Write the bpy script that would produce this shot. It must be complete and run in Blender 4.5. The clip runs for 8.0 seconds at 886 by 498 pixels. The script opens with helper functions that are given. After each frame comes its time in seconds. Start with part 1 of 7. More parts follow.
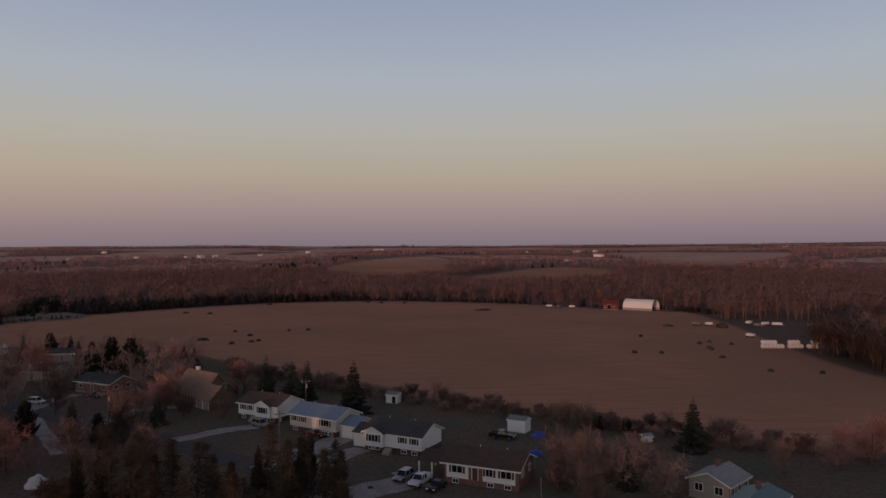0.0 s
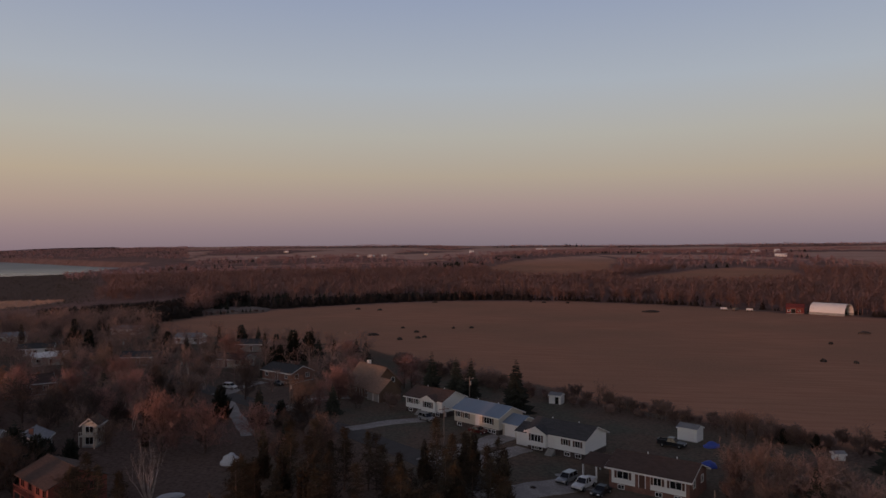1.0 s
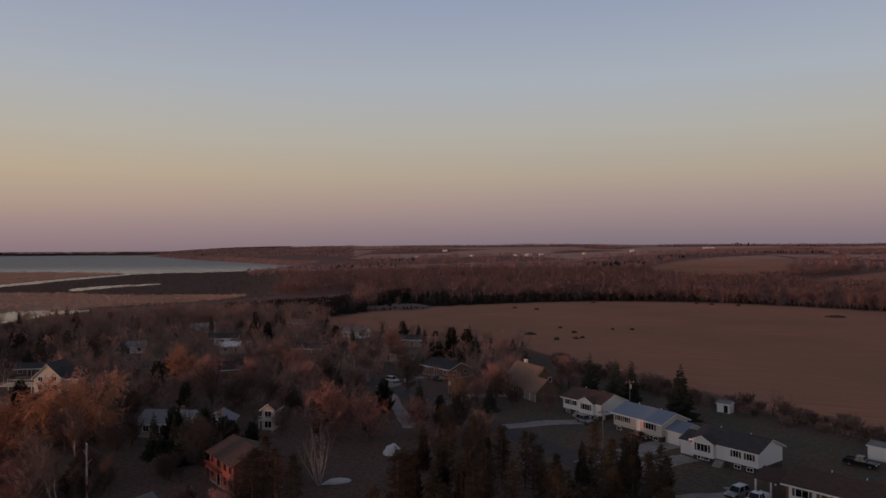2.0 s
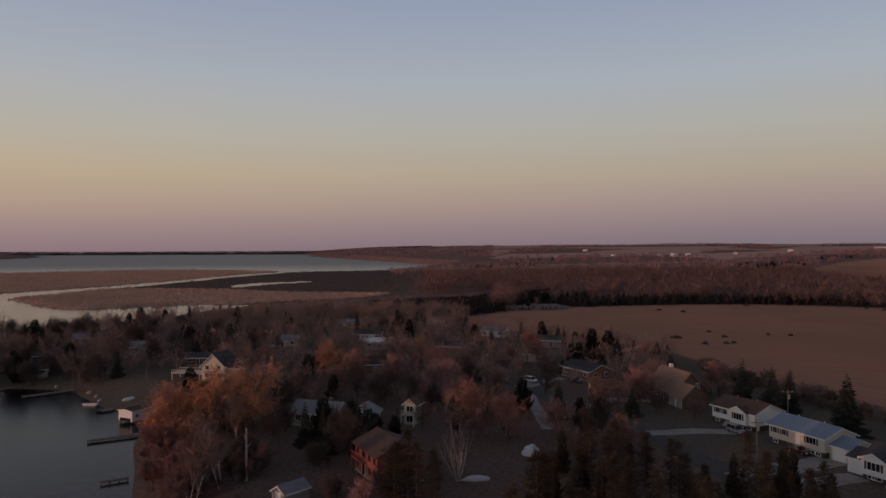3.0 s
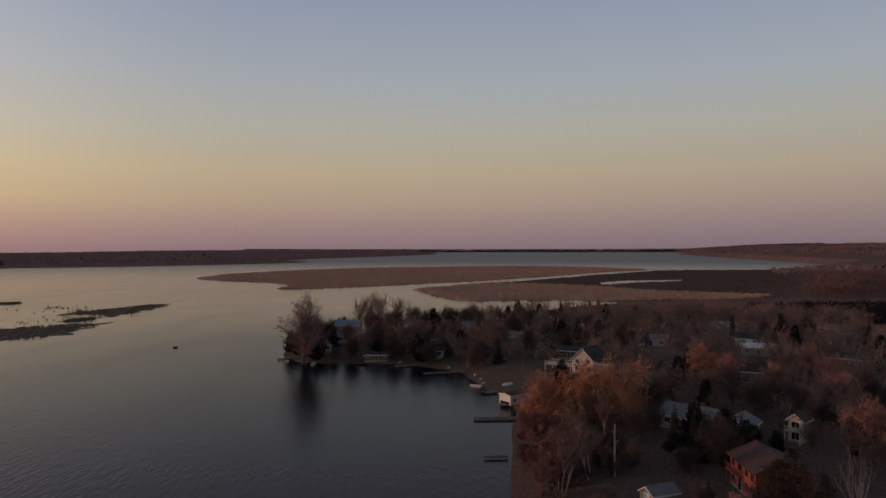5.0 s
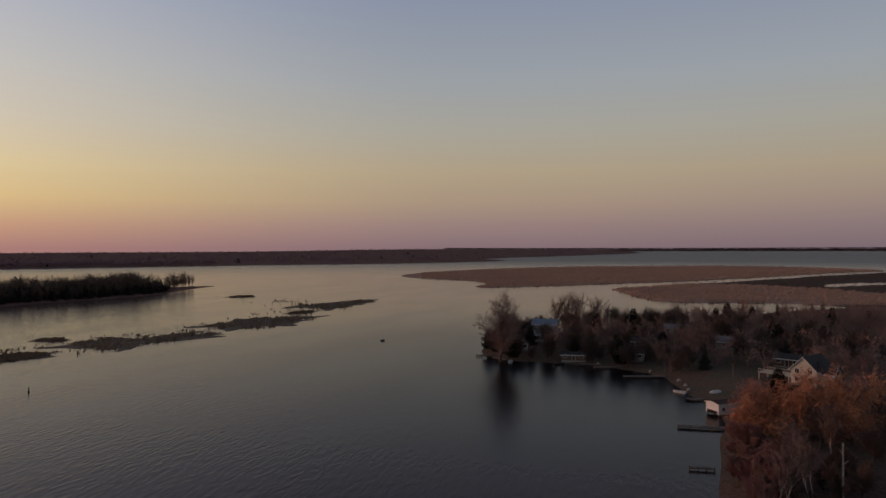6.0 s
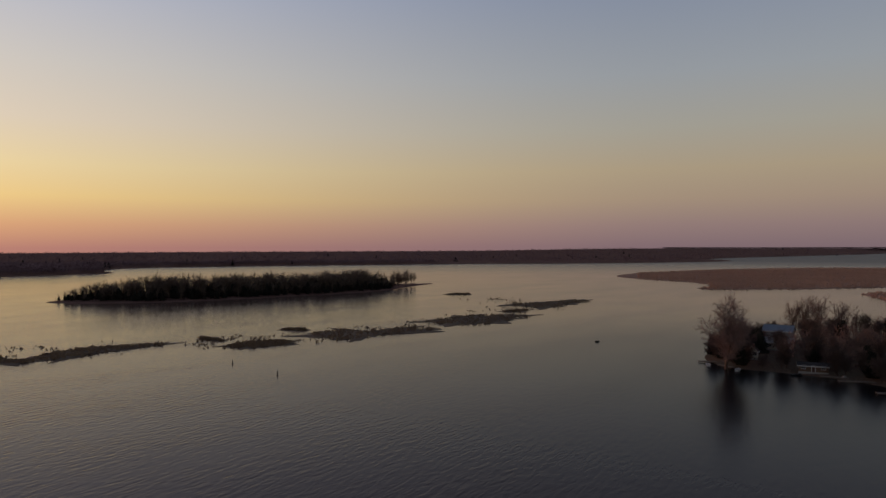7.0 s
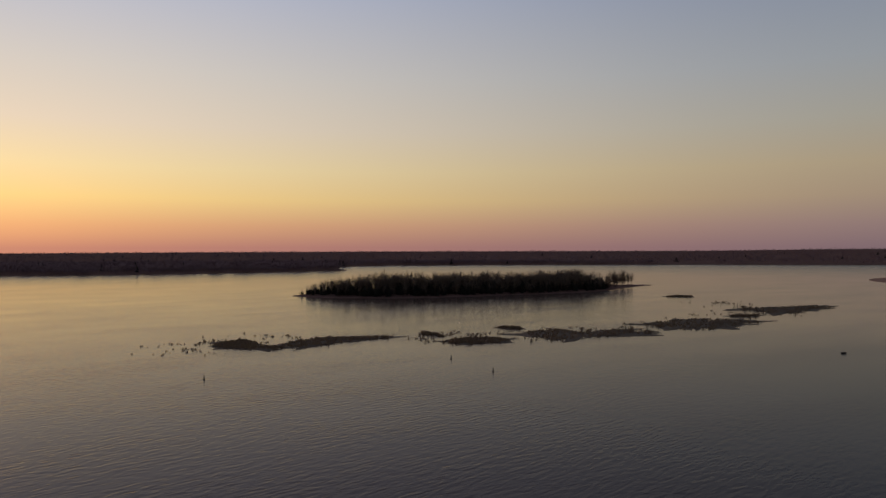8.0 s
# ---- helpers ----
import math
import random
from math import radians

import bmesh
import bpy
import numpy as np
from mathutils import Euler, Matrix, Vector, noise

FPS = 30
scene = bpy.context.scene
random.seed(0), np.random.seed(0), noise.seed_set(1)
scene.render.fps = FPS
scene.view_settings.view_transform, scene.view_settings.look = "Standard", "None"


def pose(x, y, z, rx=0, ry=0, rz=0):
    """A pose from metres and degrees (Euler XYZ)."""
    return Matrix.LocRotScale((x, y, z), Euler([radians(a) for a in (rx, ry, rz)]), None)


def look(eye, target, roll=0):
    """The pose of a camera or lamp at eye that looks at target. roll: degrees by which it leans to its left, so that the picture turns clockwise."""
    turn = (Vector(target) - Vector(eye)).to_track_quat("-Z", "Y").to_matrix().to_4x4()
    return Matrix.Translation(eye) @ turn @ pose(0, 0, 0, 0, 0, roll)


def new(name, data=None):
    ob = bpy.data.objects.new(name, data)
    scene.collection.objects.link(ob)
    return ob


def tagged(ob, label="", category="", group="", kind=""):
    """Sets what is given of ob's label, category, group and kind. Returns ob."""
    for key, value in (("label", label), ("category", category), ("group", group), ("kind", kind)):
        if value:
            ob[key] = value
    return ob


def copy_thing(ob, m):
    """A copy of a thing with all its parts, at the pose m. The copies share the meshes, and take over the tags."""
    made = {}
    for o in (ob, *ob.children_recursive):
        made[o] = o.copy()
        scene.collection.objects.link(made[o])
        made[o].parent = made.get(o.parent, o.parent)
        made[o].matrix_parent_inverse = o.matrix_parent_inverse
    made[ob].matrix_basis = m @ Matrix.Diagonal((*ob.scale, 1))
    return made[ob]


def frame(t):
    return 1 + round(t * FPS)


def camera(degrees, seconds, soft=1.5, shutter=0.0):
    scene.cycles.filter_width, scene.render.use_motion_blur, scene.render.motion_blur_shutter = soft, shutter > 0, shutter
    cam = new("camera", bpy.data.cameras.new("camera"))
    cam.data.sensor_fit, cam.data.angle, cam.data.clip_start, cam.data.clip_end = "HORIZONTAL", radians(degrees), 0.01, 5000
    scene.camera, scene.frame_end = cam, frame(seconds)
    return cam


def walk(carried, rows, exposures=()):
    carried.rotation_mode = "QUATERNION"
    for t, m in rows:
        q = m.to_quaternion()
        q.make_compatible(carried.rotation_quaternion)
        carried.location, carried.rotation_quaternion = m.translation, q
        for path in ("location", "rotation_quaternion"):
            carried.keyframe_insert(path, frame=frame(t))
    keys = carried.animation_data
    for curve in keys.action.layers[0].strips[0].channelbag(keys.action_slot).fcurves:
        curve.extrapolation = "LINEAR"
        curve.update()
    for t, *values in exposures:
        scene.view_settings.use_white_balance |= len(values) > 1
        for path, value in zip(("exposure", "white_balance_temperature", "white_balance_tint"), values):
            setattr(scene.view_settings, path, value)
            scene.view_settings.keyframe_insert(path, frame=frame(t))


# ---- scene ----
# ---------------------------------------------------------------- camera and its turn
cam = camera(64.24, 8.0)
EYE = (0.0, 0.0, 43.0)
PATH = [  # seconds, yaw, pitch, roll
    (0.0, 0.0, 0.19, 0.18), (0.5, 6.58, 0.19, 0.20), (1.0, 13.14, 0.18, 0.20), (1.5, 19.72, 0.17, 0.18), (1.7, 22.33, 0.15, 0.16),
    (2.8, 34.50, 0.13, 0.10), (3.0, 37.05, 0.12, 0.09), (3.5, 44.15, 0.08, 0.08), (4.0, 51.40, 0.05, 0.05), (4.5, 58.73, 0.0, 0.05),
    (4.7, 61.76, -0.02, 0.04), (5.8, 78.82, -0.09, 0.09), (6.0, 82.17, -0.11, 0.12), (6.5, 90.76, -0.13, 0.14), (7.0, 99.39, -0.13, 0.13),
    (7.5, 108.01, -0.15, 0.09), (8.0, 116.67, -0.12, 0.08)]
walk(cam, [(t, pose(*EYE, 90 + p, r, y)) for t, y, p, r in PATH],
     [(0.0, 0.32, 6500, 15), (1.5, 0.30, 6500, 15), (3.5, 0.26, 6500, 14), (4.5, 0.20, 6500, 13), (6.5, -0.05, 6500, 12), (8.0, -0.16, 6450, 12)])

# ---------------------------------------------------------------- sky and sun, just at sunset
SUN_AZ, SUN_EL = 152.0, 2.0          # degrees to the left of +y, degrees above the level


def lin(r, g, b):
    return tuple(((c / 255 + 0.055) / 1.055) ** 2.4 if c > 10 else c / 255 / 12.92 for c in (r, g, b))


def link(nt, a, b):
    nt.links.new(a, b)


def node(nt, kind, **values):
    n = nt.nodes.new(kind)
    for k, v in values.items():
        if isinstance(v, (int, float, tuple)) and k[0].isupper():
            n.inputs[k.replace("_", " ")].default_value = v
    return n


def math_node(nt, op, a, b=None, clamp=False):
    n = nt.nodes.new("ShaderNodeMath")
    n.operation, n.use_clamp = op, clamp
    for i, v in enumerate((a, b)):
        if v is None:
            continue
        if isinstance(v, (int, float)):
            n.inputs[i].default_value = v
        else:
            link(nt, v, n.inputs[i])
    return n.outputs[0]


def ramp(nt, fac, stops, smooth=False):
    n = nt.nodes.new("ShaderNodeValToRGB")
    e = n.color_ramp.elements
    while len(e) < len(stops):
        e.new(0.5)
    for el, (p, c) in zip(e, stops):
        el.position, el.color = p, (*c, 1)
    if smooth:
        n.color_ramp.interpolation = "EASE"
    link(nt, fac, n.inputs[0])
    return n.outputs[0]


def mix(nt, fac, a, b, kind="MIX"):
    n = nt.nodes.new("ShaderNodeMix")
    n.data_type, n.blend_type = "RGBA", kind
    for sock, v in ((n.inputs[0], fac), (n.inputs[6], a), (n.inputs[7], b)):
        if isinstance(v, (int, float)):
            sock.default_value = v
        elif isinstance(v, tuple):
            sock.default_value = (*v[:3], 1)
        else:
            link(nt, v, sock)
    return n.outputs[2]


world = bpy.data.worlds.new("dusk_sky")
scene.world = world
world.use_nodes = True
wt = world.node_tree
wt.nodes.clear()
sky = wt.nodes.new("ShaderNodeTexSky")
sky.sky_type, sky.sun_disc = "NISHITA", False
sky.sun_elevation, sky.sun_rotation = radians(SUN_EL), radians(-SUN_AZ)
sky.altitude, sky.air_density, sky.dust_density, sky.ozone_density = 200, 1.0, 2.0, 2.0
nish = mix(wt, 1.0, sky.outputs[0], (0.10, 0.10, 0.10), "MULTIPLY")
tc = wt.nodes.new("ShaderNodeTexCoord")
sep = wt.nodes.new("ShaderNodeSeparateXYZ")
link(wt, tc.outputs["Generated"], sep.inputs[0])
up = math_node(wt, "MULTIPLY", sep.outputs[2], 1.0, True)
sx, sy = -math.sin(radians(SUN_AZ)), math.cos(radians(SUN_AZ))
dot = math_node(wt, "ADD", math_node(wt, "MULTIPLY", sep.outputs[0], sx), math_node(wt, "MULTIPLY", sep.outputs[1], sy))
flat = math_node(wt, "SQRT", math_node(wt, "SUBTRACT", 1.0001, math_node(wt, "MULTIPLY", sep.outputs[2], sep.outputs[2])))
toward = math_node(wt, "DIVIDE", dot, flat)
SKY_ANTI = [(0.0, lin(116, 106, 114)), (0.03, lin(132, 118, 123)), (0.065, lin(152, 134, 130)), (0.105, lin(164, 152, 135)),
            (0.16, lin(165, 163, 153)), (0.23, lin(158, 166, 172)), (0.34, lin(138, 150, 170)), (0.55, lin(72, 76, 94)), (1.0, lin(62, 62, 72))]
SKY_MID = [(0.0, lin(148, 122, 125)), (0.03, lin(166, 139, 132)), (0.065, lin(184, 160, 134)), (0.105, lin(192, 172, 140)),
           (0.16, lin(182, 176, 160)), (0.23, lin(168, 172, 174)), (0.34, lin(146, 156, 174)), (0.5, lin(64, 70, 90)), (1.0, lin(62, 62, 72))]
SKY_MID = [(p, (c[0] * 0.915, c[1] * 0.93, c[2] * 0.955)) for p, c in SKY_MID]
SKY_SUN = [(0.0, lin(206, 140, 116)), (0.03, lin(240, 178, 122)), (0.065, tuple(c * 1.12 for c in lin(253, 213, 130))), (0.105, tuple(c * 1.12 for c in lin(250, 222, 156))),
           (0.16, lin(250, 228, 188)), (0.23, lin(234, 222, 196)), (0.34, lin(202, 204, 206)), (0.55, lin(124, 120, 122)), (1.0, lin(62, 62, 72))]
SKY_SUN = [(p, (c[0] * 0.96, c[1], c[2] * 1.18)) for p, c in SKY_SUN]
f1 = math_node(wt, "MULTIPLY", math_node(wt, "ADD", toward, 0.75), 0.8, True)
f2 = math_node(wt, "POWER", math_node(wt, "MULTIPLY", math_node(wt, "SUBTRACT", toward, 0.30), 1.43, True), 2.0)
glow = mix(wt, f2, mix(wt, f1, ramp(wt, up, SKY_ANTI), ramp(wt, up, SKY_MID)), ramp(wt, up, SKY_SUN))
bg = wt.nodes.new("ShaderNodeBackground")
link(wt, mix(wt, 0.88, nish, glow), bg.inputs[0])
bg.inputs[1].default_value = 1.0
out = wt.nodes.new("ShaderNodeOutputWorld")
link(wt, bg.outputs[0], out.inputs[0])

sun = new("sun", bpy.data.lights.new("sun", "SUN"))
sun.data.energy, sun.data.angle, sun.data.color = 0.88, radians(1.5), (1.0, 0.46, 0.30)
sd = Vector((sx * math.cos(radians(SUN_EL)), sy * math.cos(radians(SUN_EL)), math.sin(radians(SUN_EL))))
sun.matrix_world = look(sd * 400, (0, 0, 0))

# ---------------------------------------------------------------- materials


def material(name, colour, rough=0.8, vary=0.25, scale=4.0, bump=0.0, metal=0.0, second=None, stretch=(1, 1, 1), rand=0.0, spec=0.3, big=0.15):
    """A surface with grain at two scales; second: a colour that shows in patches; rand: how much objects differ from one another."""
    m = bpy.data.materials.new(name)
    m.use_nodes = True
    nt = m.node_tree
    b = nt.nodes["Principled BSDF"]
    b.inputs["Roughness"].default_value, b.inputs["Metallic"].default_value = rough, metal
    b.inputs["Specular IOR Level"].default_value = spec
    c = nt.nodes.new("ShaderNodeTexCoord")
    mp = nt.nodes.new("ShaderNodeMapping")
    mp.inputs["Scale"].default_value = stretch
    link(nt, c.outputs["Object"], mp.inputs[0])
    n1, n2 = node(nt, "ShaderNodeTexNoise", Scale=scale, Detail=6.0), node(nt, "ShaderNodeTexNoise", Scale=scale * big, Detail=3.0)
    for n in (n1, n2):
        link(nt, mp.outputs[0], n.inputs["Vector"])
    dark = tuple(v * (1 - vary) for v in colour)
    light = tuple(min(1, v * (1 + vary)) for v in colour)
    col = ramp(nt, n1.outputs[0], [(0.3, dark), (0.7, light)])
    f = ramp(nt, n2.outputs[0], [(0.42, (0, 0, 0)), (0.62, (1, 1, 1))])
    col = mix(nt, f, col, second if second else tuple(v * (1 - vary * 0.7) for v in colour))
    if rand:
        oi = nt.nodes.new("ShaderNodeObjectInfo")
        k = math_node(nt, "ADD", math_node(nt, "MULTIPLY", oi.outputs["Random"], 2 * rand), 1 - rand)
        hsv = nt.nodes.new("ShaderNodeHueSaturation")
        link(nt, k, hsv.inputs["Value"])
        link(nt, col, hsv.inputs["Color"])
        col = hsv.outputs[0]
    link(nt, col, b.inputs["Base Color"])
    if bump:
        bn = node(nt, "ShaderNodeBump", Strength=bump, Distance=0.05)
        link(nt, n1.outputs[0], bn.inputs["Height"])
        link(nt, bn.outputs[0], b.inputs["Normal"])
    return m


def island_material(name, colours, rough=0.9):
    """For stuff made of many loose pieces: each takes a colour of its own along the ramp."""
    m = bpy.data.materials.new(name)
    m.use_nodes = True
    nt = m.node_tree
    b = nt.nodes["Principled BSDF"]
    b.inputs["Roughness"].default_value, b.inputs["Specular IOR Level"].default_value = rough, 0.1
    g = nt.nodes.new("ShaderNodeNewGeometry")
    n = node(nt, "ShaderNodeTexNoise", Scale=0.012, Detail=3.0)
    link(nt, g.outputs["Position"], n.inputs["Vector"])
    k = math_node(nt, "ADD", math_node(nt, "MULTIPLY", g.outputs["Random Per Island"], 0.55), math_node(nt, "MULTIPLY", math_node(nt, "SUBTRACT", n.outputs[0], 0.27), 0.95), True)
    link(nt, ramp(nt, k, [(i / (len(colours) - 1), c) for i, c in enumerate(colours)]), b.inputs["Base Color"])
    return m


# ---------------------------------------------------------------- the lie of the land
def rounded(points, times=2):
    """A closed outline with its corners cut."""
    p = np.array(points, float)
    for _ in range(times):
        q = np.roll(p, -1, axis=0)
        p = np.stack([p * 0.75 + q * 0.25, p * 0.25 + q * 0.75], 1).reshape(-1, 2)
    return p


def signed(x, y, poly):
    """Distance to the outline, positive inside."""
    if x.size < 600:
        a, b = poly, np.roll(poly, -1, axis=0)
        e = b - a
        dx, dy = x[:, None] - a[None, :, 0], y[:, None] - a[None, :, 1]
        k = np.clip((dx * e[:, 0] + dy * e[:, 1]) / ((e ** 2).sum(1) + 1e-9), 0, 1)
        d2 = ((dx - k * e[:, 0]) ** 2 + (dy - k * e[:, 1]) ** 2).min(1)
        cross = ((a[None, :, 1] > y[:, None]) != (b[None, :, 1] > y[:, None])) & (dx < e[:, 0] * dy / np.where(e[:, 1] == 0, 1e-9, e[:, 1]))
        return np.where(cross.sum(1) % 2 == 1, 1, -1) * np.sqrt(d2)
    d2 = np.full(x.shape, 1e18)
    inside = np.zeros(x.shape, bool)
    for (ax, ay), (bx, by) in zip(poly, np.roll(poly, -1, axis=0)):
        ex, ey = bx - ax, by - ay
        k = np.clip(((x - ax) * ex + (y - ay) * ey) / (ex * ex + ey * ey + 1e-9), 0, 1)
        d2 = np.minimum(d2, (x - ax - k * ex) ** 2 + (y - ay - k * ey) ** 2)
        if by != ay:
            inside ^= ((ay > y) != (by > y)) & (x < ex * (y - ay) / (by - ay) + ax)
    return np.where(inside, 1, -1) * np.sqrt(d2)


def ripple(x, y, size):
    """Smooth noise from -1 to 1."""
    s = np.zeros_like(x)
    for i, (a, b, c) in enumerate(((1.0, 0.31, 0.4), (-0.47, 1.13, 1.9), (1.7, -0.9, 3.1), (0.8, 2.1, 5.0), (-2.7, 1.3, 0.7))):
        s = s + np.sin((a * x + b * y) / size * 2.2 + c + 1.3 * np.sin((b * x - a * y) / size + i)) / (1 + 0.5 * i)
    return s / 3.0


def step(v, a, b):
    k = np.clip((v - a) / (b - a), 0, 1)
    return k * k * (3 - 2 * k)


MAINLAND = rounded([
    (-106, 60), (-120, 67), (-147, 82), (-158, 91), (-183, 98), (-193, 98), (-210, 102), (-223, 105), (-241, 94), (-255, 81), (-260, 63), (-267, 56),
    (-284, 54), (-305, 62), (-335, 82), (-352, 120), (-375, 180), (-400, 230), (-425, 272), (-440, 316), (-453, 366), (-480, 345), (-500, 322), (-511, 292),
    (-513, 274), (-524, 252), (-571, 248), (-627, 257), (-690, 263), (-701, 293), (-732, 336), (-763, 384), (-778, 420), (-819, 490), (-867, 564), (-936, 672),
    (-999, 791), (-1087, 963), (-1040, 1095), (-1020, 1200), (-1110, 1420), (-1195, 1650), (-1455, 1785), (-1880, 2090), (-2250, 2292), (-2600, 2460),
    (-3300, 2990), (-4000, 3600), (-4500, 7000), (7000, 7000), (7000, -7000), (300, -7000), (200, -800), (40, -300), (-20, -60), (-30, 0), (-62, 30)])
WEST = rounded([
    (-520, -1300), (-650, -1070), (-810, -900), (-1000, -790), (-1110, -745), (-1145, -800), (-1331, -937), (-1530, -760), (-1800, -261), (-1850, -27), (-1935, 205),
    (-2200, 540), (-2370, 480), (-2669, 533), (-3000, 900), (-3610, 1622), (-4000, 1560), (-7000, 2600), (-7000, -7000), (-200, -7000)])
REED_BANK = rounded([
    (-1046, 70), (-1193, 114), (-1261, 180), (-1394, 299), (-1465, 428), (-1525, 575), (-1548, 727), (-1546, 882), (-1421, 969), (-1241, 968), (-1122, 956), (-1084, 845),
    (-1020, 732), (-924, 578), (-876, 500), (-811, 381), (-793, 306), (-751, 219), (-738, 128), (-818, 172), (-894, 159), (-935, 133)])
ISLAND = rounded([
    (-496, -404), (-491, -376), (-500, -339), (-520, -300), (-550, -268), (-588, -240), (-632, -204), (-685, -170), (-735, -165), (-795, -156), (-846, -134), (-806, -180),
    (-745, -232), (-670, -282), (-600, -340), (-545, -392), (-515, -408)])
MARSH = rounded([(-470, 300), (-524, 245), (-690, 262), (-778, 420), (-936, 672), (-1090, 965), (-1050, 1240), (-760, 900), (-470, 560), (-410, 430)])
REEDS = rounded([
    (-690, 262), (-694, 290), (-725, 333), (-756, 380), (-758, 418), (-706, 459), (-666, 478), (-584, 477), (-543, 488), (-500, 515), (-455, 520), (-436, 492), (-430, 440), (-465, 365),
    (-488, 320), (-510, 275), (-524, 245), (-570, 247), (-627, 256)])
POND = rounded([(-722, 522), (-760, 575), (-766, 633), (-750, 695), (-714, 645), (-718, 590), (-700, 541), (-676, 500)])
FIELD = rounded([
    (-246, 400), (-225, 448), (-191, 494), (-134, 551), (-38, 572), (70, 526), (105, 484), (160, 464), (158, 400), (146, 320), (137, 254), (138, 215), (160, 150),
    (84, 136), (50, 153), (39, 168), (2, 184), (-23, 215), (-66, 248), (-115, 292), (-200, 300), (-242, 335)])
# ploughed and grassy fields on the slopes beyond the wood
FAR_FIELDS = [np.array(f, float) for f in (
    [(-205, 1240), (-182, 1400), (-120, 1500), (-25, 1620), (14, 1480), (2, 1070), (-40, 960), (-95, 930), (-155, 1010)],
    [(0, 850), (54, 1015), (144, 1165), (206, 1205), (268, 1150), (236, 930), (148, 845), (64, 828)],
    [(470, 2060), (665, 2140), (985, 2000), (835, 1690), (640, 1440), (450, 1200), (425, 1255), (408, 1420)],
    [(-610, 2560), (-721, 4020), (-288, 4278), (-13, 4224), (-67, 3499), (-302, 2600)],
    [(-1110, 2308), (-1184, 2822), (-1007, 3456), (-711, 2509), (-734, 2100)],
    [(-650, 1860), (-593, 2309), (-328, 3030), (-258, 2390), (-308, 1765), (-423, 1530)],
    [(-1500, 2900), (-1700, 3600), (-1000, 3900), (-900, 3100)],
    [(300, 2900), (250, 3900), (1400, 3900), (1300, 3000)], [(1500, 2500), (1700, 3400), (2600, 3200), (2300, 2300)])]


def cover(x, y):
    """How far inside the reeds, the fields and the village each place lies."""
    reed = np.maximum.reduce([signed(x, y, REEDS), signed(x, y, REED_BANK), signed(x, y, ISLAND) * 0 - 99]) + 6 * ripple(x, y, 40)
    field = np.maximum.reduce([signed(x, y, p) for p in [FIELD] + FAR_FIELDS]) + 1.5 * ripple(x, y, 25)
    # farmland parcels between hedgerows, out on the slopes
    u, v = (x * 0.91 + y * 0.42) / 330, (y * 0.91 - x * 0.42) / 520
    cu, cv = np.floor(u), np.floor(v)
    lot = np.abs(np.sin(cu * 127.1 + cv * 311.7) * 43758.5453) % 1.0
    edge = np.minimum(0.5 - np.abs(u - cu - 0.5), 0.5 - np.abs(v - cv - 0.5)) * 330 - 14
    az = np.degrees(np.arctan2(-x, y))
    out_there = (np.hypot(x, y) > 1500) & (az < 33) & (az > -60)
    field = np.maximum(field, np.where(out_there & (lot < 0.24), edge, -99))
    return reed, field


def lake_level(r, az):
    """The open lake in the north-west, whose far shore lies beyond the country built here, climbs a little towards it."""
    return 18.0 * step(r, 2400, 4900) * step(az, 34, 46) * (1 - step(az, 82, 100))


HILLS = [(-80, 1720, 15, 330), (820, 2200, 12, 480), (-420, 2500, 9, 420), (260, 1500, 5, 260), (-1500, 2900, 8, 500)]  # x, y, height, reach


def height(x, y):
    r = np.hypot(x, y)
    az = np.degrees(np.arctan2(-x, y))
    wob = np.clip(r / 250, 0.3, 3) * 2.0 * ripple(x, y, 30 + r * 0.02)
    main, west = signed(x, y, MAINLAND) + wob, signed(x, y, WEST) + wob
    marsh = signed(x, y, MARSH) + 20
    low = step(marsh, -10, 60)
    top = 3.0 * (1 - low) + 0.7 * low
    z = np.minimum(main * 0.16, top)
    z = np.maximum(z, np.minimum(west * 0.16, 3.0))
    z = np.maximum(z, np.minimum((signed(x, y, REED_BANK) + wob) * 0.1, 0.6))
    z = np.maximum(z, np.minimum((signed(x, y, ISLAND) + 0.4 * wob) * 0.12, 1.6))
    bay = step(az, 40, 46) * (1 - step(az, 74, 80))
    z = np.maximum(z, np.minimum((r - 4650 - 190 * bay + 3 * wob * (1 - bay)) * 0.1, 3.0))
    z = np.where(signed(x, y, POND) > 0, np.minimum(z, -signed(x, y, POND) * 0.1), z)
    # the country rises gently to a wooded skyline, least beyond the lake
    crest = np.interp(az, [-180, -40, 0, 20, 36, 42, 47, 60, 75, 95, 118, 150, 180], [50, 82, 68, 74, 64, 40, 11, 8, 8, 13, 11, 7, 30])
    start = np.interp(az, [-40, 0, 30, 50, 70, 110, 150], [650, 700, 800, 1900, 2600, 1900, 1100])
    swell = step(z, 1.0, 3.0) * np.clip((r - start) / (4700 - start), 0, 1.1) ** 1.25 * crest
    roll_ = step(r, 800, 1800) * np.maximum(main, west).clip(0, 200) / 200 * 4.0 * ripple(x, y, 420)
    hill = sum(h * np.exp(-((x - hx) ** 2 + (y - hy) ** 2) / (2 * s * s)) for hx, hy, h, s in HILLS) * step(main, 0, 300)
    return np.clip(z + swell + hill + roll_ * np.clip(crest / 60, 0.2, 1) + lake_level(r, az), -4, 200)


def height_at(x, y):
    return float(height(np.array([float(x)]), np.array([float(y)]))[0])


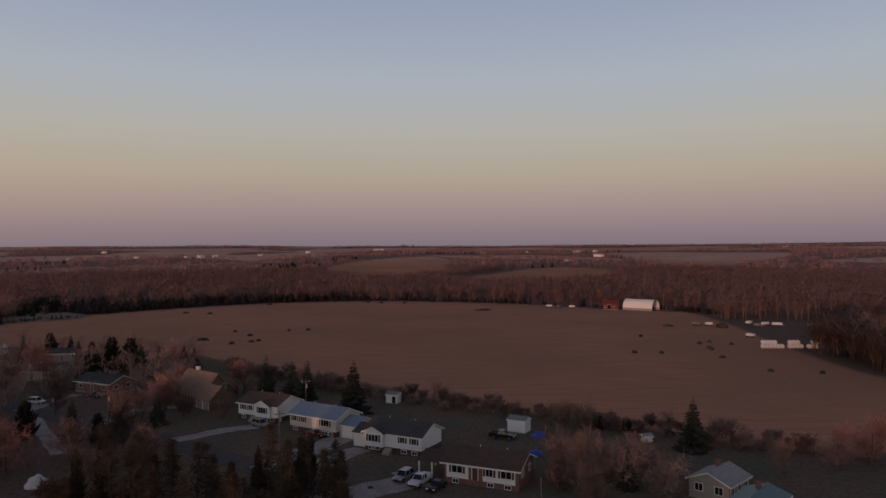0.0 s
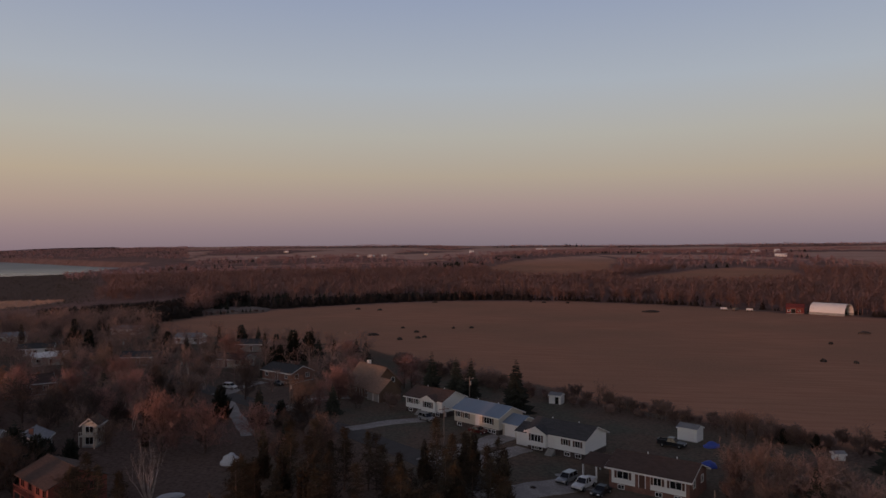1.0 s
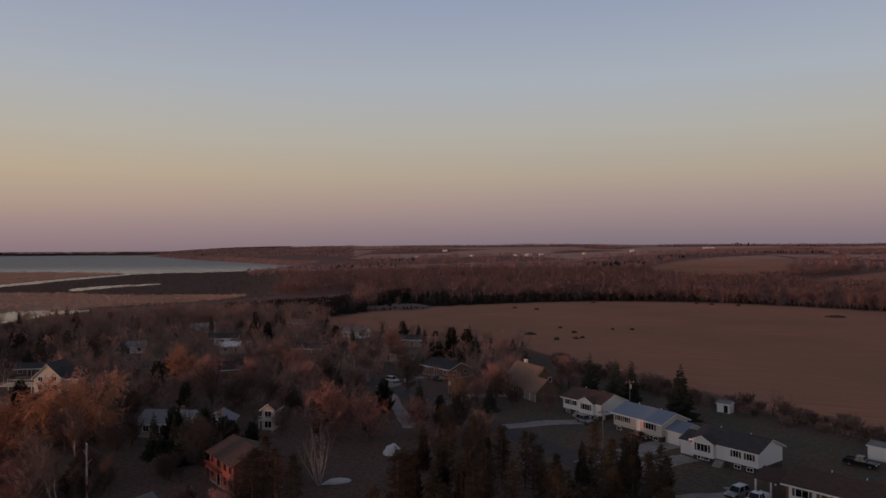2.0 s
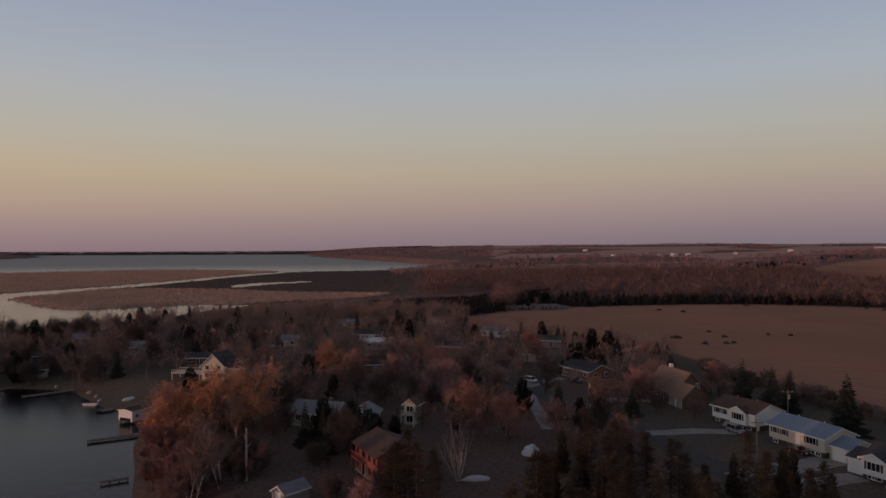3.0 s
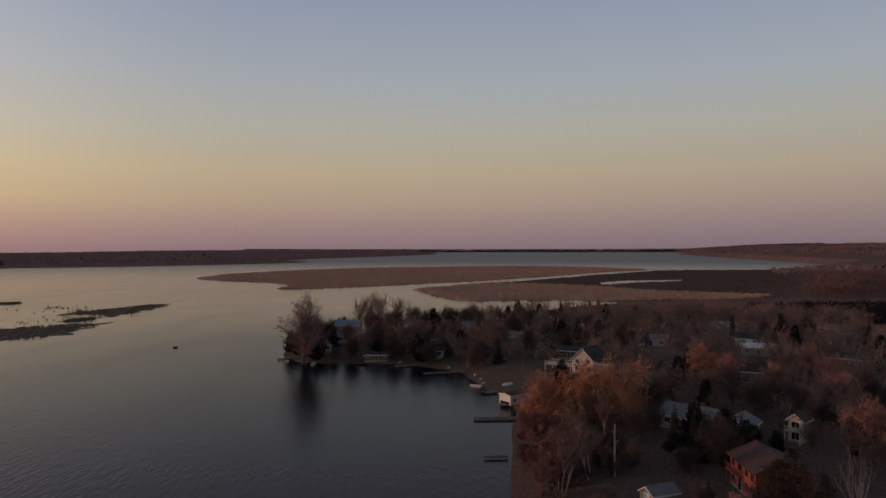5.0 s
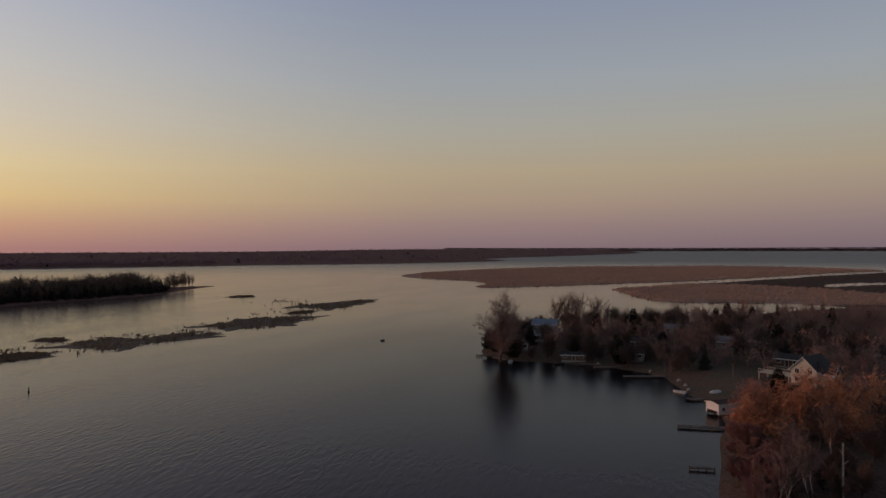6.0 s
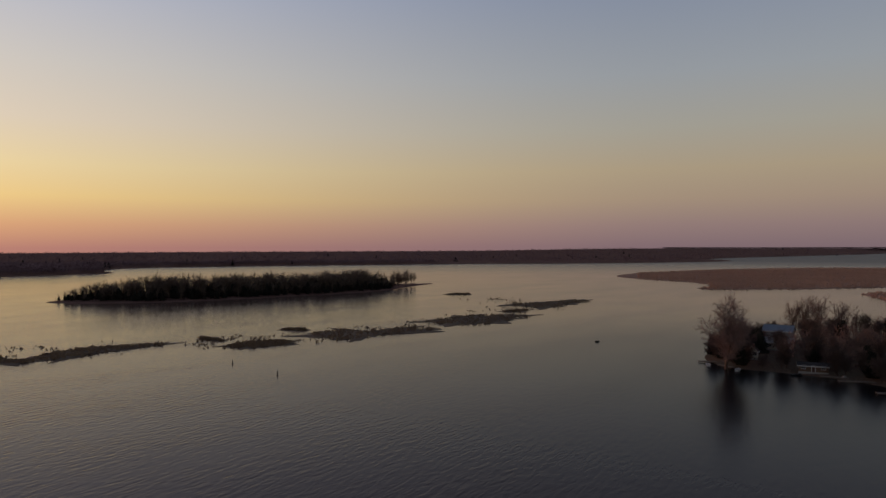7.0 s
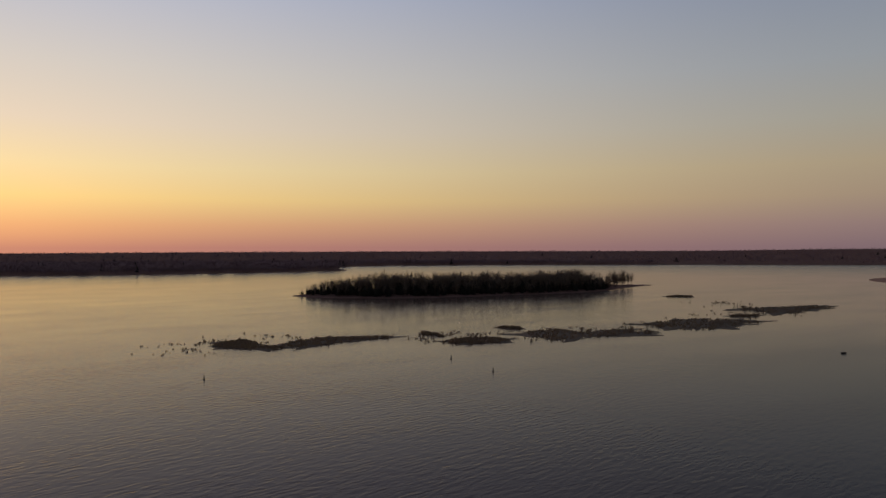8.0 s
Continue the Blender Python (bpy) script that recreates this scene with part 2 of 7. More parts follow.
# ---- end of plan
def mesh_object(name, verts, faces, mats, parent=None, smooth=False):
    me = bpy.data.meshes.new(name)
    me.from_pydata([tuple(v) for v in verts] if not isinstance(verts, np.ndarray) else verts.tolist(), [], faces if not isinstance(faces, np.ndarray) else faces.tolist())
    for m in (mats if isinstance(mats, (list, tuple)) else [mats]):
        me.materials.append(m)
    if smooth:
        me.shade_smooth()
    ob = new(name, me)
    if parent:
        ob.parent = parent
    return ob


# ---------------------------------------------------------------- ground
def ground_material():
    m = bpy.data.materials.new("ground")
    m.use_nodes = True
    nt = m.node_tree
    b = nt.nodes["Principled BSDF"]
    b.inputs["Roughness"].default_value, b.inputs["Specular IOR Level"].default_value = 1.0, 0.0
    g = nt.nodes.new("ShaderNodeNewGeometry")

    def noise_at(scale, detail=5.0, stretch=None):
        n = node(nt, "ShaderNodeTexNoise", Scale=scale, Detail=detail)
        if stretch:
            mp = nt.nodes.new("ShaderNodeMapping")
            mp.inputs["Scale"].default_value, mp.inputs["Rotation"].default_value = stretch, (0, 0, radians(20))
            link(nt, g.outputs["Position"], mp.inputs[0])
            link(nt, mp.outputs[0], n.inputs["Vector"])
        else:
            link(nt, g.outputs["Position"], n.inputs["Vector"])
        return n.outputs[0]

    fine, patch, wide = noise_at(1.4, 8.0), noise_at(0.09), noise_at(0.011)
    grass = mix(nt, ramp(nt, patch, [(0.38, (0, 0, 0)), (0.62, (1, 1, 1))]), ramp(nt, fine, [(0.3, (0.098, 0.094, 0.072)), (0.7, (0.160, 0.150, 0.115))]),
                ramp(nt, fine, [(0.3, (0.125, 0.092, 0.070)), (0.7, (0.215, 0.155, 0.118))]))
    rows = noise_at(0.05, 6.0, (1.0, 9.0, 1.0))
    stubble = mix(nt, ramp(nt, wide, [(0.4, (0, 0, 0)), (0.6, (1, 1, 1))]), ramp(nt, rows, [(0.3, (0.42, 0.205, 0.132)), (0.7, (0.54, 0.275, 0.178))]),
                  ramp(nt, fine, [(0.3, (0.35, 0.185, 0.120)), (0.7, (0.46, 0.25, 0.165))]))
    reeds = mix(nt, ramp(nt, patch, [(0.35, (0, 0, 0)), (0.65, (1, 1, 1))]), ramp(nt, noise_at(0.03, 8.0), [(0.3, (0.46, 0.295, 0.222)), (0.7, (0.57, 0.375, 0.290))]),
                ramp(nt, fine, [(0.3, (0.44, 0.285, 0.215)), (0.7, (0.54, 0.355, 0.272))]))
    floor = mix(nt, ramp(nt, wide, [(0.4, (0, 0, 0)), (0.6, (1, 1, 1))]), ramp(nt, patch, [(0.3, (0.22, 0.138, 0.120)), (0.7, (0.32, 0.205, 0.176))]),
                ramp(nt, patch, [(0.3, (0.19, 0.122, 0.104)), (0.7, (0.28, 0.180, 0.154))]))
    litter = ramp(nt, fine, [(0.3, (0.115, 0.082, 0.066)), (0.7, (0.220, 0.156, 0.125))])
    # paler than the stubble, for fields beyond roughly 1500 metres
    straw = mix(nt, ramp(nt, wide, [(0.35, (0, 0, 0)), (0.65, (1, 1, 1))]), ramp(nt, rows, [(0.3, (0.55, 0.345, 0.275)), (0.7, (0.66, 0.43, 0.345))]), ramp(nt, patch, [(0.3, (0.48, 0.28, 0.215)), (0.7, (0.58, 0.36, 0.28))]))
    col = grass
    for key, c in (("litter", litter), ("wood", floor), ("field", stubble), ("straw", straw), ("reed", reeds)):
        a = nt.nodes.new("ShaderNodeAttribute")
        a.attribute_name = key
        col = mix(nt, a.outputs["Fac"], col, c)
    link(nt, col, b.inputs["Base Color"])
    bn = node(nt, "ShaderNodeBump", Strength=0.6, Distance=0.15)
    link(nt, fine, bn.inputs["Height"])
    link(nt, bn.outputs[0], b.inputs["Normal"])
    return m


def build_ground():
    az = np.radians(np.concatenate([np.arange(-40, 156, 0.45), np.arange(156, 320, 2.0)]))
    rr = [6.0]
    while rr[-1] < 4950:
        rr.append(rr[-1] * 1.019 + 0.1)
    rr = np.array(rr)
    A, R = np.meshgrid(az, rr)
    x, y = (-np.sin(A) * R).ravel(), (np.cos(A) * R).ravel()
    z = height(x, y)
    n, k = len(az), len(rr)
    verts = np.concatenate([np.stack([x, y, z], 1), [[0, 0, height_at(0, 0)]]])
    i, j = np.meshgrid(np.arange(k - 1), np.arange(n), indexing="ij")
    j2 = (j + 1) % n
    quads = np.stack([i * n + j, (i + 1) * n + j, (i + 1) * n + j2, i * n + j2], -1).reshape(-1, 4)
    faces = quads.tolist() + [[k * n, a, (a + 1) % n] for a in range(n)]
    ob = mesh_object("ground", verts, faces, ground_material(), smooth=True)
    reed, field = cover(verts[:, 0], verts[:, 1])
    r = np.hypot(verts[:, 0], verts[:, 1])
    wood = step(r, 420, 560)
    vx, vy = verts[:, 0], verts[:, 1]
    litter = step(np.degrees(np.arctan2(-vx, vy)) + 5 * ripple(vx, vy, 30), 17, 24) * step(ripple(vx, vy, 24), -0.75, -0.15) * (1 - step(-np.hypot(vx + 205, vy - 118), -44, -28)) * (1 - 0.7 * step(np.hypot(vx, vy), 170, 290))
    edge_band = step(signed(vx, vy, FIELD), -14, -3) * step(-vy, -270, -235)
    edge_band = np.maximum(edge_band, step(vx, 108, 122) * step(-vx, -300, -260) * step(vy, 185, 205) * step(-vy, -450, -420))
    mire = step(signed(vx, vy, MARSH), -30, 10)
    litter, wood = np.maximum.reduce([litter, edge_band, mire]), wood * (1 - mire)
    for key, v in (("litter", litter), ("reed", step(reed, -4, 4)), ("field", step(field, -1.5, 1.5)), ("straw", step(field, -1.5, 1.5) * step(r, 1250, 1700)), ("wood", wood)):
        a = ob.data.attributes.new(key, "FLOAT", "POINT")
        a.data.foreach_set("value", v.astype(np.float32))
    return tagged(ob, "flat dry spring ground with stubble, lawns and reeds", "ground", kind="structure")


build_ground()


# ---------------------------------------------------------------- water
def water_material():
    m = bpy.data.materials.new("lake_water")
    m.use_nodes = True
    nt = m.node_tree
    b = nt.nodes["Principled BSDF"]
    b.inputs["IOR"].default_value = 1.15
    g = nt.nodes.new("ShaderNodeNewGeometry")

    def waves(scale, stretch, turn, detail=2.0):
        mp = nt.nodes.new("ShaderNodeMapping")
        mp.vector_type = "TEXTURE"
        mp.inputs["Scale"].default_value, mp.inputs["Rotation"].default_value = stretch, (0, 0, radians(turn))
        link(nt, g.outputs["Position"], mp.inputs[0])
        n = node(nt, "ShaderNodeTexNoise", Scale=scale, Detail=detail, Distortion=0.35)
        link(nt, mp.outputs[0], n.inputs["Vector"])
        return n.outputs[0]

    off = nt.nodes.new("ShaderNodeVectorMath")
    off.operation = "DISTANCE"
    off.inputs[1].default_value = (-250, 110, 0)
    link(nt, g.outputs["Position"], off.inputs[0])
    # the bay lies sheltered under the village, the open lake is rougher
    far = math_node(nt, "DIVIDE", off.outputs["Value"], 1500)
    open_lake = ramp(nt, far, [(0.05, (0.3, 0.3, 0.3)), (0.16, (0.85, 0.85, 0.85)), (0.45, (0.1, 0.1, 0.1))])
    # reflected sky is mixed into this colour: dark bay, warm lake, bluish beyond
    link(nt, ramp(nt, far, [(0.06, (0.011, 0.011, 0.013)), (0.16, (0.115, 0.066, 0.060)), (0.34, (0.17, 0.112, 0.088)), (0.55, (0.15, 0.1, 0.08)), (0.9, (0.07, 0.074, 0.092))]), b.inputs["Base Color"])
    chop = ramp(nt, math_node(nt, "DIVIDE", off.outputs["Value"], 4000), [(0.22, (0, 0, 0)), (0.5, (1, 1, 1))])
    gust = ramp(nt, waves(1.0, (90, 34, 1), 150, 4.0), [(0.35, (0.55, 0.55, 0.55)), (0.65, (1, 1, 1))])
    rip = math_node(nt, "ADD", waves(1.0, (3.6, 1.2, 1), 160, 1.0), math_node(nt, "MULTIPLY", waves(1.0, (1.7, 0.6, 1), 150), 0.25))
    bn = node(nt, "ShaderNodeBump", Strength=1.0, Distance=0.17)
    link(nt, math_node(nt, "MULTIPLY", math_node(nt, "MULTIPLY", rip, gust), open_lake), bn.inputs["Height"])
    link(nt, bn.outputs[0], b.inputs["Normal"])
    link(nt, math_node(nt, "ADD", math_node(nt, "ADD", math_node(nt, "MULTIPLY", gust, 0.06), ramp(nt, far, [(0.05, (0.17, 0.17, 0.17)), (0.17, (0.07, 0.07, 0.07)), (0.32, (0.10, 0.10, 0.10))])), math_node(nt, "MULTIPLY", chop, 0.24)), b.inputs["Roughness"])
    return m


def build_water():
    n, rings = 180, [60, 400, 1000, 1700, 2400, 2700, 3000, 3300, 3600, 3900, 4200, 4500, 4750, 4900]
    v, f = [(0, 0, 0)], []
    for r in rings:
        for i in range(n):
            q = 2.0 * i
            v.append((-r * math.sin(radians(q)), r * math.cos(radians(q)), float(lake_level(np.array([float(r)]), np.array([q if q < 180 else q - 360]))[0])))
    f = [[0, 1 + i, 1 + (i + 1) % n] for i in range(n)]
    for k in range(len(rings) - 1):
        f += [[1 + k * n + i, 1 + (k + 1) * n + i, 1 + (k + 1) * n + (i + 1) % n, 1 + k * n + (i + 1) % n] for i in range(n)]
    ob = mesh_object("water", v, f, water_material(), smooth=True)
    tagged(ob, "calm lake water with fine wind ripples", "lake", kind="structure")


build_water()

# ---------------------------------------------------------------- far woods, reeds and scrub: what nobody could count
rng = np.random.default_rng(7)


def far_bare(seed, slivers=44, spread=0.26, thick=1.0):
    """A leafless tree one metre high: a thin trunk and a broom of twig sprays."""
    g = np.random.default_rng(seed)
    v, f = [], []
    for k in range(3):
        a = k * 2.094
        v += [(0.009 * math.cos(a), 0.009 * math.sin(a), -0.05), (0.006 * math.cos(a), 0.006 * math.sin(a), 0.75)]
    f += [[0, 2, 1], [1, 2, 3], [2, 4, 3], [3, 4, 5], [4, 0, 5], [5, 0, 1]]
    for _ in range(slivers):
        a, h = g.uniform(0, 6.283), g.uniform(0.22, 0.72)
        out = spread * 1.15 * g.uniform(0.3, 1.0) * (1.2 - abs(h - 0.5))
        b, t = np.array([0.02 * math.cos(a), 0.02 * math.sin(a), h]), np.array([out * math.cos(a), out * math.sin(a), min(1.0, h + g.uniform(0.05, 0.28))])
        w = g.uniform(0.008, 0.017) * (44 / slivers) ** 0.3 * thick
        side = np.array([-math.sin(a), math.cos(a), g.uniform(-0.4, 0.4)]) * w
        mid = b * 0.4 + t * 0.6
        i = len(v)
        v += [tuple(b + side * 0.6), tuple(b - side * 0.6 + (mid - b) * 0.2), tuple(t)] if g.uniform() < 0.5 else [tuple(b), tuple(t + side), tuple(t - side * 0.7)]
        f += [[i, i + 1, i + 2]]
    return np.array(v), np.array(f)


def far_conifer(seed, tiers=5, wide=0.2):
    g = np.random.default_rng(seed)
    v, f = [], []
    for k in range(tiers):
        z0, z1 = 0.06 + 0.8 * k / tiers, min(1.0, 0.06 + 0.8 * (k + 1.7) / tiers)
        i, n = len(v), 7
        v.append((0, 0, z1))
        for q in range(n):
            rad = wide * (1 - k / (tiers + 0.3)) * g.uniform(0.6, 1.15)
            v.append((rad * math.cos(q * 6.283 / n + k), rad * math.sin(q * 6.283 / n + k), z0 + g.uniform(-0.04, 0.04)))
        f += [[i, i + 1 + q, i + 1 + (q + 1) % n] for q in range(n)]
    return np.array(v), np.array(f)


def scatter(name, templates, xyz, size, mat, label, category, squash=None):
    """One mesh of many copies of the templates."""
    V, F, base = [], [], 0
    pick = rng.integers(0, len(templates), len(xyz))
    for t, (tv, tf) in enumerate(templates):
        idx = np.where(pick == t)[0]
        if not len(idx):
            continue
        a = rng.uniform(0, 6.283, len(idx))
        c, s, k = np.cos(a)[:, None], np.sin(a)[:, None], size[idx][:, None]
        w = k * (squash[idx][:, None] if squash is not None else 1)
        x, y, z = tv[:, 0][None], tv[:, 1][None], tv[:, 2][None]
        p = np.stack([(c * x - s * y) * w + xyz[idx, 0:1], (s * x + c * y) * w + xyz[idx, 1:2], z * k + xyz[idx, 2:3]], -1)
        V.append(p.reshape(-1, 3))
        F.append((tf[None] + (base + np.arange(len(idx)) * len(tv))[:, None, None]).reshape(-1, 3))
        base += len(idx) * len(tv)
    V, F = np.concatenate(V), np.concatenate(F)
    me = bpy.data.meshes.new(name)
    me.vertices.add(len(V))
    me.vertices.foreach_set("co", V.astype(np.float32).ravel())
    me.loops.add(len(F) * 3)
    me.loops.foreach_set("vertex_index", F.astype(np.int32).ravel())
    me.polygons.add(len(F))
    me.polygons.foreach_set("loop_start", np.arange(0, len(F) * 3, 3, dtype=np.int32))
    me.update(calc_edges=True)
    me.materials.append(mat)
    return tagged(new(name, me), label, category, kind="stuff")


def polar_points(n, az0, az1, r0, r1, power=1.0):
    """Places between two bearings and two distances, thinning outwards where power is below 1."""
    az = np.radians(rng.uniform(az0, az1, n))
    r = (rng.uniform(0, 1, n) * (r1 ** (2 * power) - r0 ** (2 * power)) + r0 ** (2 * power)) ** (0.5 / power)
    return -np.sin(az) * r, np.cos(az) * r


def on_ground(x, y, sink=0.15):
    return np.stack([x, y, height(x, y) - sink], 1)


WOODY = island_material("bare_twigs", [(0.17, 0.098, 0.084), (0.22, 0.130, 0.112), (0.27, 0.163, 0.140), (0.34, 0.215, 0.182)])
FIR = island_material("dark_needles", [(0.014, 0.014, 0.011), (0.024, 0.024, 0.018), (0.040, 0.036, 0.027)])
GROVE = island_material("grove_twigs", [(0.075, 0.052, 0.045), (0.10, 0.07, 0.06), (0.14, 0.10, 0.085)])
ISLE = island_material("island_twigs", [(0.13, 0.100, 0.078), (0.18, 0.138, 0.105), (0.24, 0.185, 0.14)])
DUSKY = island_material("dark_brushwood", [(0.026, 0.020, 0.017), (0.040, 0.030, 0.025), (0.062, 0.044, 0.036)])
# haze is put into these two paler colours of the distant twigs
SHORE = island_material("hazed_shore_twigs", [(0.24, 0.164, 0.176), (0.265, 0.182, 0.195), (0.29, 0.200, 0.214)])
HILLY = island_material("hazed_hillside_twigs", [(0.36, 0.212, 0.196), (0.47, 0.282, 0.262), (0.58, 0.365, 0.335)])
BUSH = island_material("marsh_scrub", [(0.070, 0.054, 0.037), (0.105, 0.078, 0.055), (0.15, 0.105, 0.076)])
REED = island_material("dry_reeds", [(0.40, 0.262, 0.198), (0.48, 0.318, 0.243), (0.55, 0.365, 0.282)])
BARE = [far_bare(i, 68 + 2 * i, 0.22 + 0.03 * i) for i in range(5)]
BROAD = [far_bare(10 + i, 26, 0.27, 2.2) for i in range(4)]
SOFT = [far_bare(20 + i, 40, 0.30, 1.5) for i in range(4)]
FIRS = [far_conifer(i, 5, 0.20 + 0.05 * i) for i in range(3)]


def wooded(x, y, margin=6):
    """Dry land outside the fields and the marsh reeds."""
    reed, field = cover(x, y)
    return (height(x, y) > 0.9) & (field < -margin) & (reed < -3)


MOUND = rounded([(-250, 398), (-272, 433), (-256, 462), (-231, 455), (-219, 429), (-229, 413)])


def build_woods():
    # the belt behind the big field
    x, y = polar_points(13500, -42, 52, 440, 1150, 0.8)
    ok = wooded(x, y) & (signed(x, y, MARSH) < -25) & ~((np.hypot(x, y) < 560) & (np.degrees(np.arctan2(-x, y)) > 33))
    ok &= (signed(x, y, MAINLAND) > 150) | (np.hypot(x, y) < 600)
    ok &= ~((x > 118) & (x < 235) & (y > 200) & (y < 392))
    ok &= ~((np.degrees(np.arctan2(-x, y)) > 33) & (np.hypot(x, y) + 60 * ripple(x, y, 50) < 640))
    x, y = x[ok], y[ok]
    fir = (np.degrees(np.arctan2(-x, y)) < 31) & (ripple(x, y, 90) + 0.5 * step(np.degrees(np.arctan2(-x, y)), 8, 30) * step(-np.hypot(x, y), -640, -560) * 3 > 0.75) & (rng.uniform(0, 1, len(x)) < 0.75)
    p = on_ground(x, y)
    scatter("bare_wood", BARE, p[~fir], rng.uniform(8.5, 14.5, (~fir).sum()), WOODY, "leafless reddish brown broadleaf wood behind the field", "woods", rng.uniform(1.2, 1.9, (~fir).sum()))
    scatter("conifer_wood", FIRS, p[fir], rng.uniform(3.5, 9.5, fir.sum()), FIR, "dark conifers along the edge of the field", "woods", rng.uniform(1.1, 2.0, fir.sum()))
    # the dark row along the field's far corner
    x, y = polar_points(22000, -24, 44, 330, 640)
    s = signed(x, y, FIELD)
    ok = (s < -5) & (s > -34) & (signed(x, y, MOUND) < -4) & ((np.hypot(x, y) > 400) & (ripple(x, y, 60) > -0.7)) & ((s > -14) | (x < -60)) & ~((x > 118) & (y < 440)) & ~((x > 66) & (y > 470) & (s > -12))
    p = on_ground(x[ok][:1300], y[ok][:1300])
    q = on_ground(x[ok][1300:2500], y[ok][1300:2500])
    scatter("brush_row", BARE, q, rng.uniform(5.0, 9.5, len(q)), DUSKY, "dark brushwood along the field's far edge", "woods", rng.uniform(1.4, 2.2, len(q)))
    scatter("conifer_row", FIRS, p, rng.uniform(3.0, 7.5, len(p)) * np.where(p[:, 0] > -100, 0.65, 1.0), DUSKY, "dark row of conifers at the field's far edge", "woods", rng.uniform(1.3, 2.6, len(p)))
    # the low dark belt between the field's far corner and the marsh
    x, y = polar_points(5000, 28.5, 43, 440, 640)
    az, r = np.degrees(np.arctan2(-x, y)), np.hypot(x, y)
    front = np.interp(az, [28.5, 33.4, 36.8, 43], [545, 492, 460, 466]) + 8 * ripple(x, y, 25)
    ok = (r > front) & (r < front + 75) & (signed(x, y, FIELD) < -3) & (signed(x, y, MOUND) < -3)
    x, y, az = x[ok], y[ok], az[ok]
    tall = np.interp(az, [29, 42], [8.0, 4.0]) * rng.uniform(0.55, 1.1, len(x))
    fir = rng.uniform(0, 1, len(x)) < 0.45
    p = on_ground(x, y)
    scatter("belt_conifers", FIRS, p[fir], tall[fir], FIR, "low dark conifers beyond the end of the field", "woods", rng.uniform(1.4, 2.6, fir.sum()))
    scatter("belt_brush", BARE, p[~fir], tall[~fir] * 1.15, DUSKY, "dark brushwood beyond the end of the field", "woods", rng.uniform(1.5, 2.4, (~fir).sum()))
    # the slopes out to the skyline
    x, y = polar_points(18000, -42, 60, 1150, 4850, 0.6)
    ok = wooded(x, y, 10) & ((signed(x, y, MAINLAND) > 160) | (np.hypot(x, y) > 2600))
    x, y = x[ok], y[ok]
    clump = ripple(x, y, 260) > -0.45
    x, y = x[clump], y[clump]
    fir = ripple(x, y, 200) > 0.5
    p = on_ground(x, y)
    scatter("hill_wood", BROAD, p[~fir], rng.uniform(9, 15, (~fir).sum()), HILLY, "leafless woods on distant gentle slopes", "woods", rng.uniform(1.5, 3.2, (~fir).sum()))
    scatter("hill_conifers", FIRS, p[fir], rng.uniform(6, 10, fir.sum()), FIR, "dark conifer patches on distant slopes", "woods", rng.uniform(1.2, 2.5, fir.sum()))
    # a clump of tall trees that breaks the skyline
    a, r = np.radians(rng.uniform(1.6, 3.6, 9)), rng.uniform(4550, 4700, 9)
    p = on_ground(-np.sin(a) * r, np.cos(a) * r)
    scatter("skyline_clump", FIRS, p, rng.uniform(15, 27, len(p)), FIR, "clump of tall dark trees on the skyline", "woods", rng.uniform(1.0, 2.0, len(p)))
    # across the lake
    x, y = polar_points(9000, 58, 156, 1000, 4850, 0.55)
    ok = (height(x, y) > 1.2) & ((signed(x, y, WEST) > 0) | (np.hypot(x, y) < 4500))
    reed, _ = cover(x, y)
    ok &= (reed < -3) & (signed(x, y, ISLAND) < -30)
    x2, y2 = polar_points(11000, 100, 156, 1000, 1900, 0.5)
    ok2 = (height(x2, y2) > 1.0) & (signed(x2, y2, ISLAND) < -30)
    p = on_ground(np.concatenate([x[ok], x2[ok2]]), np.concatenate([y[ok], y2[ok2]]))
    fir = rng.uniform(0, 1, len(p)) < 0.006
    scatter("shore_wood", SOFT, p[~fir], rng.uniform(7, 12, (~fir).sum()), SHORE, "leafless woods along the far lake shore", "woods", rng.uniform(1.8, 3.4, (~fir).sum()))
    scatter("shore_conifers", FIRS, p[fir], rng.uniform(9, 15, fir.sum()), FIR, "dark conifers along the far lake shore", "woods", rng.uniform(1.0, 2.0, fir.sum()))
    # the low far shore that closes the open lake
    x, y = polar_points(2200, 38, 82, 4825, 4935)
    p = on_ground(x, y)
    p = p[(p[:, 2] - lake_level(np.hypot(x, y), np.degrees(np.arctan2(-x, y)))) > 0.5]
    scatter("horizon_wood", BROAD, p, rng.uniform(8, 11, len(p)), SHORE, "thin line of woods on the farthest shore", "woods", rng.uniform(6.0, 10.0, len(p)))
    # scrub of the marsh
    x, y = polar_points(9000, 30, 70, 480, 1500, 0.8)
    reed, _ = cover(x, y)
    ok = (signed(x, y, MARSH) > -35) & (reed < -2) & (height(x, y) > 0.25)
    p = on_ground(x[ok], y[ok])
    scatter("marsh_scrub", BROAD, p, rng.uniform(1.0, 3.0, len(p)), BUSH, "low dark scrub in the marsh", "scrub", rng.uniform(1.8, 3.2, len(p)))
    # the island's trees
    x, y = rng.uniform(-870, -470, 9000), rng.uniform(-420, -120, 9000)
    s = signed(x, y, ISLAND)
    clump = np.minimum.reduce([np.hypot(x - cx, (y - cy) * 1.3) for cx, cy in ((-752, -178), (-764, -176), (-777, -176), (-790, -172))])
    ok = (s > 5) & ((x > -732) | (clump < 4.5)) & ~((x > -512) & (s < 9))
    x, y, s = x[ok][:2600], y[ok][:2600], s[ok][:2600]
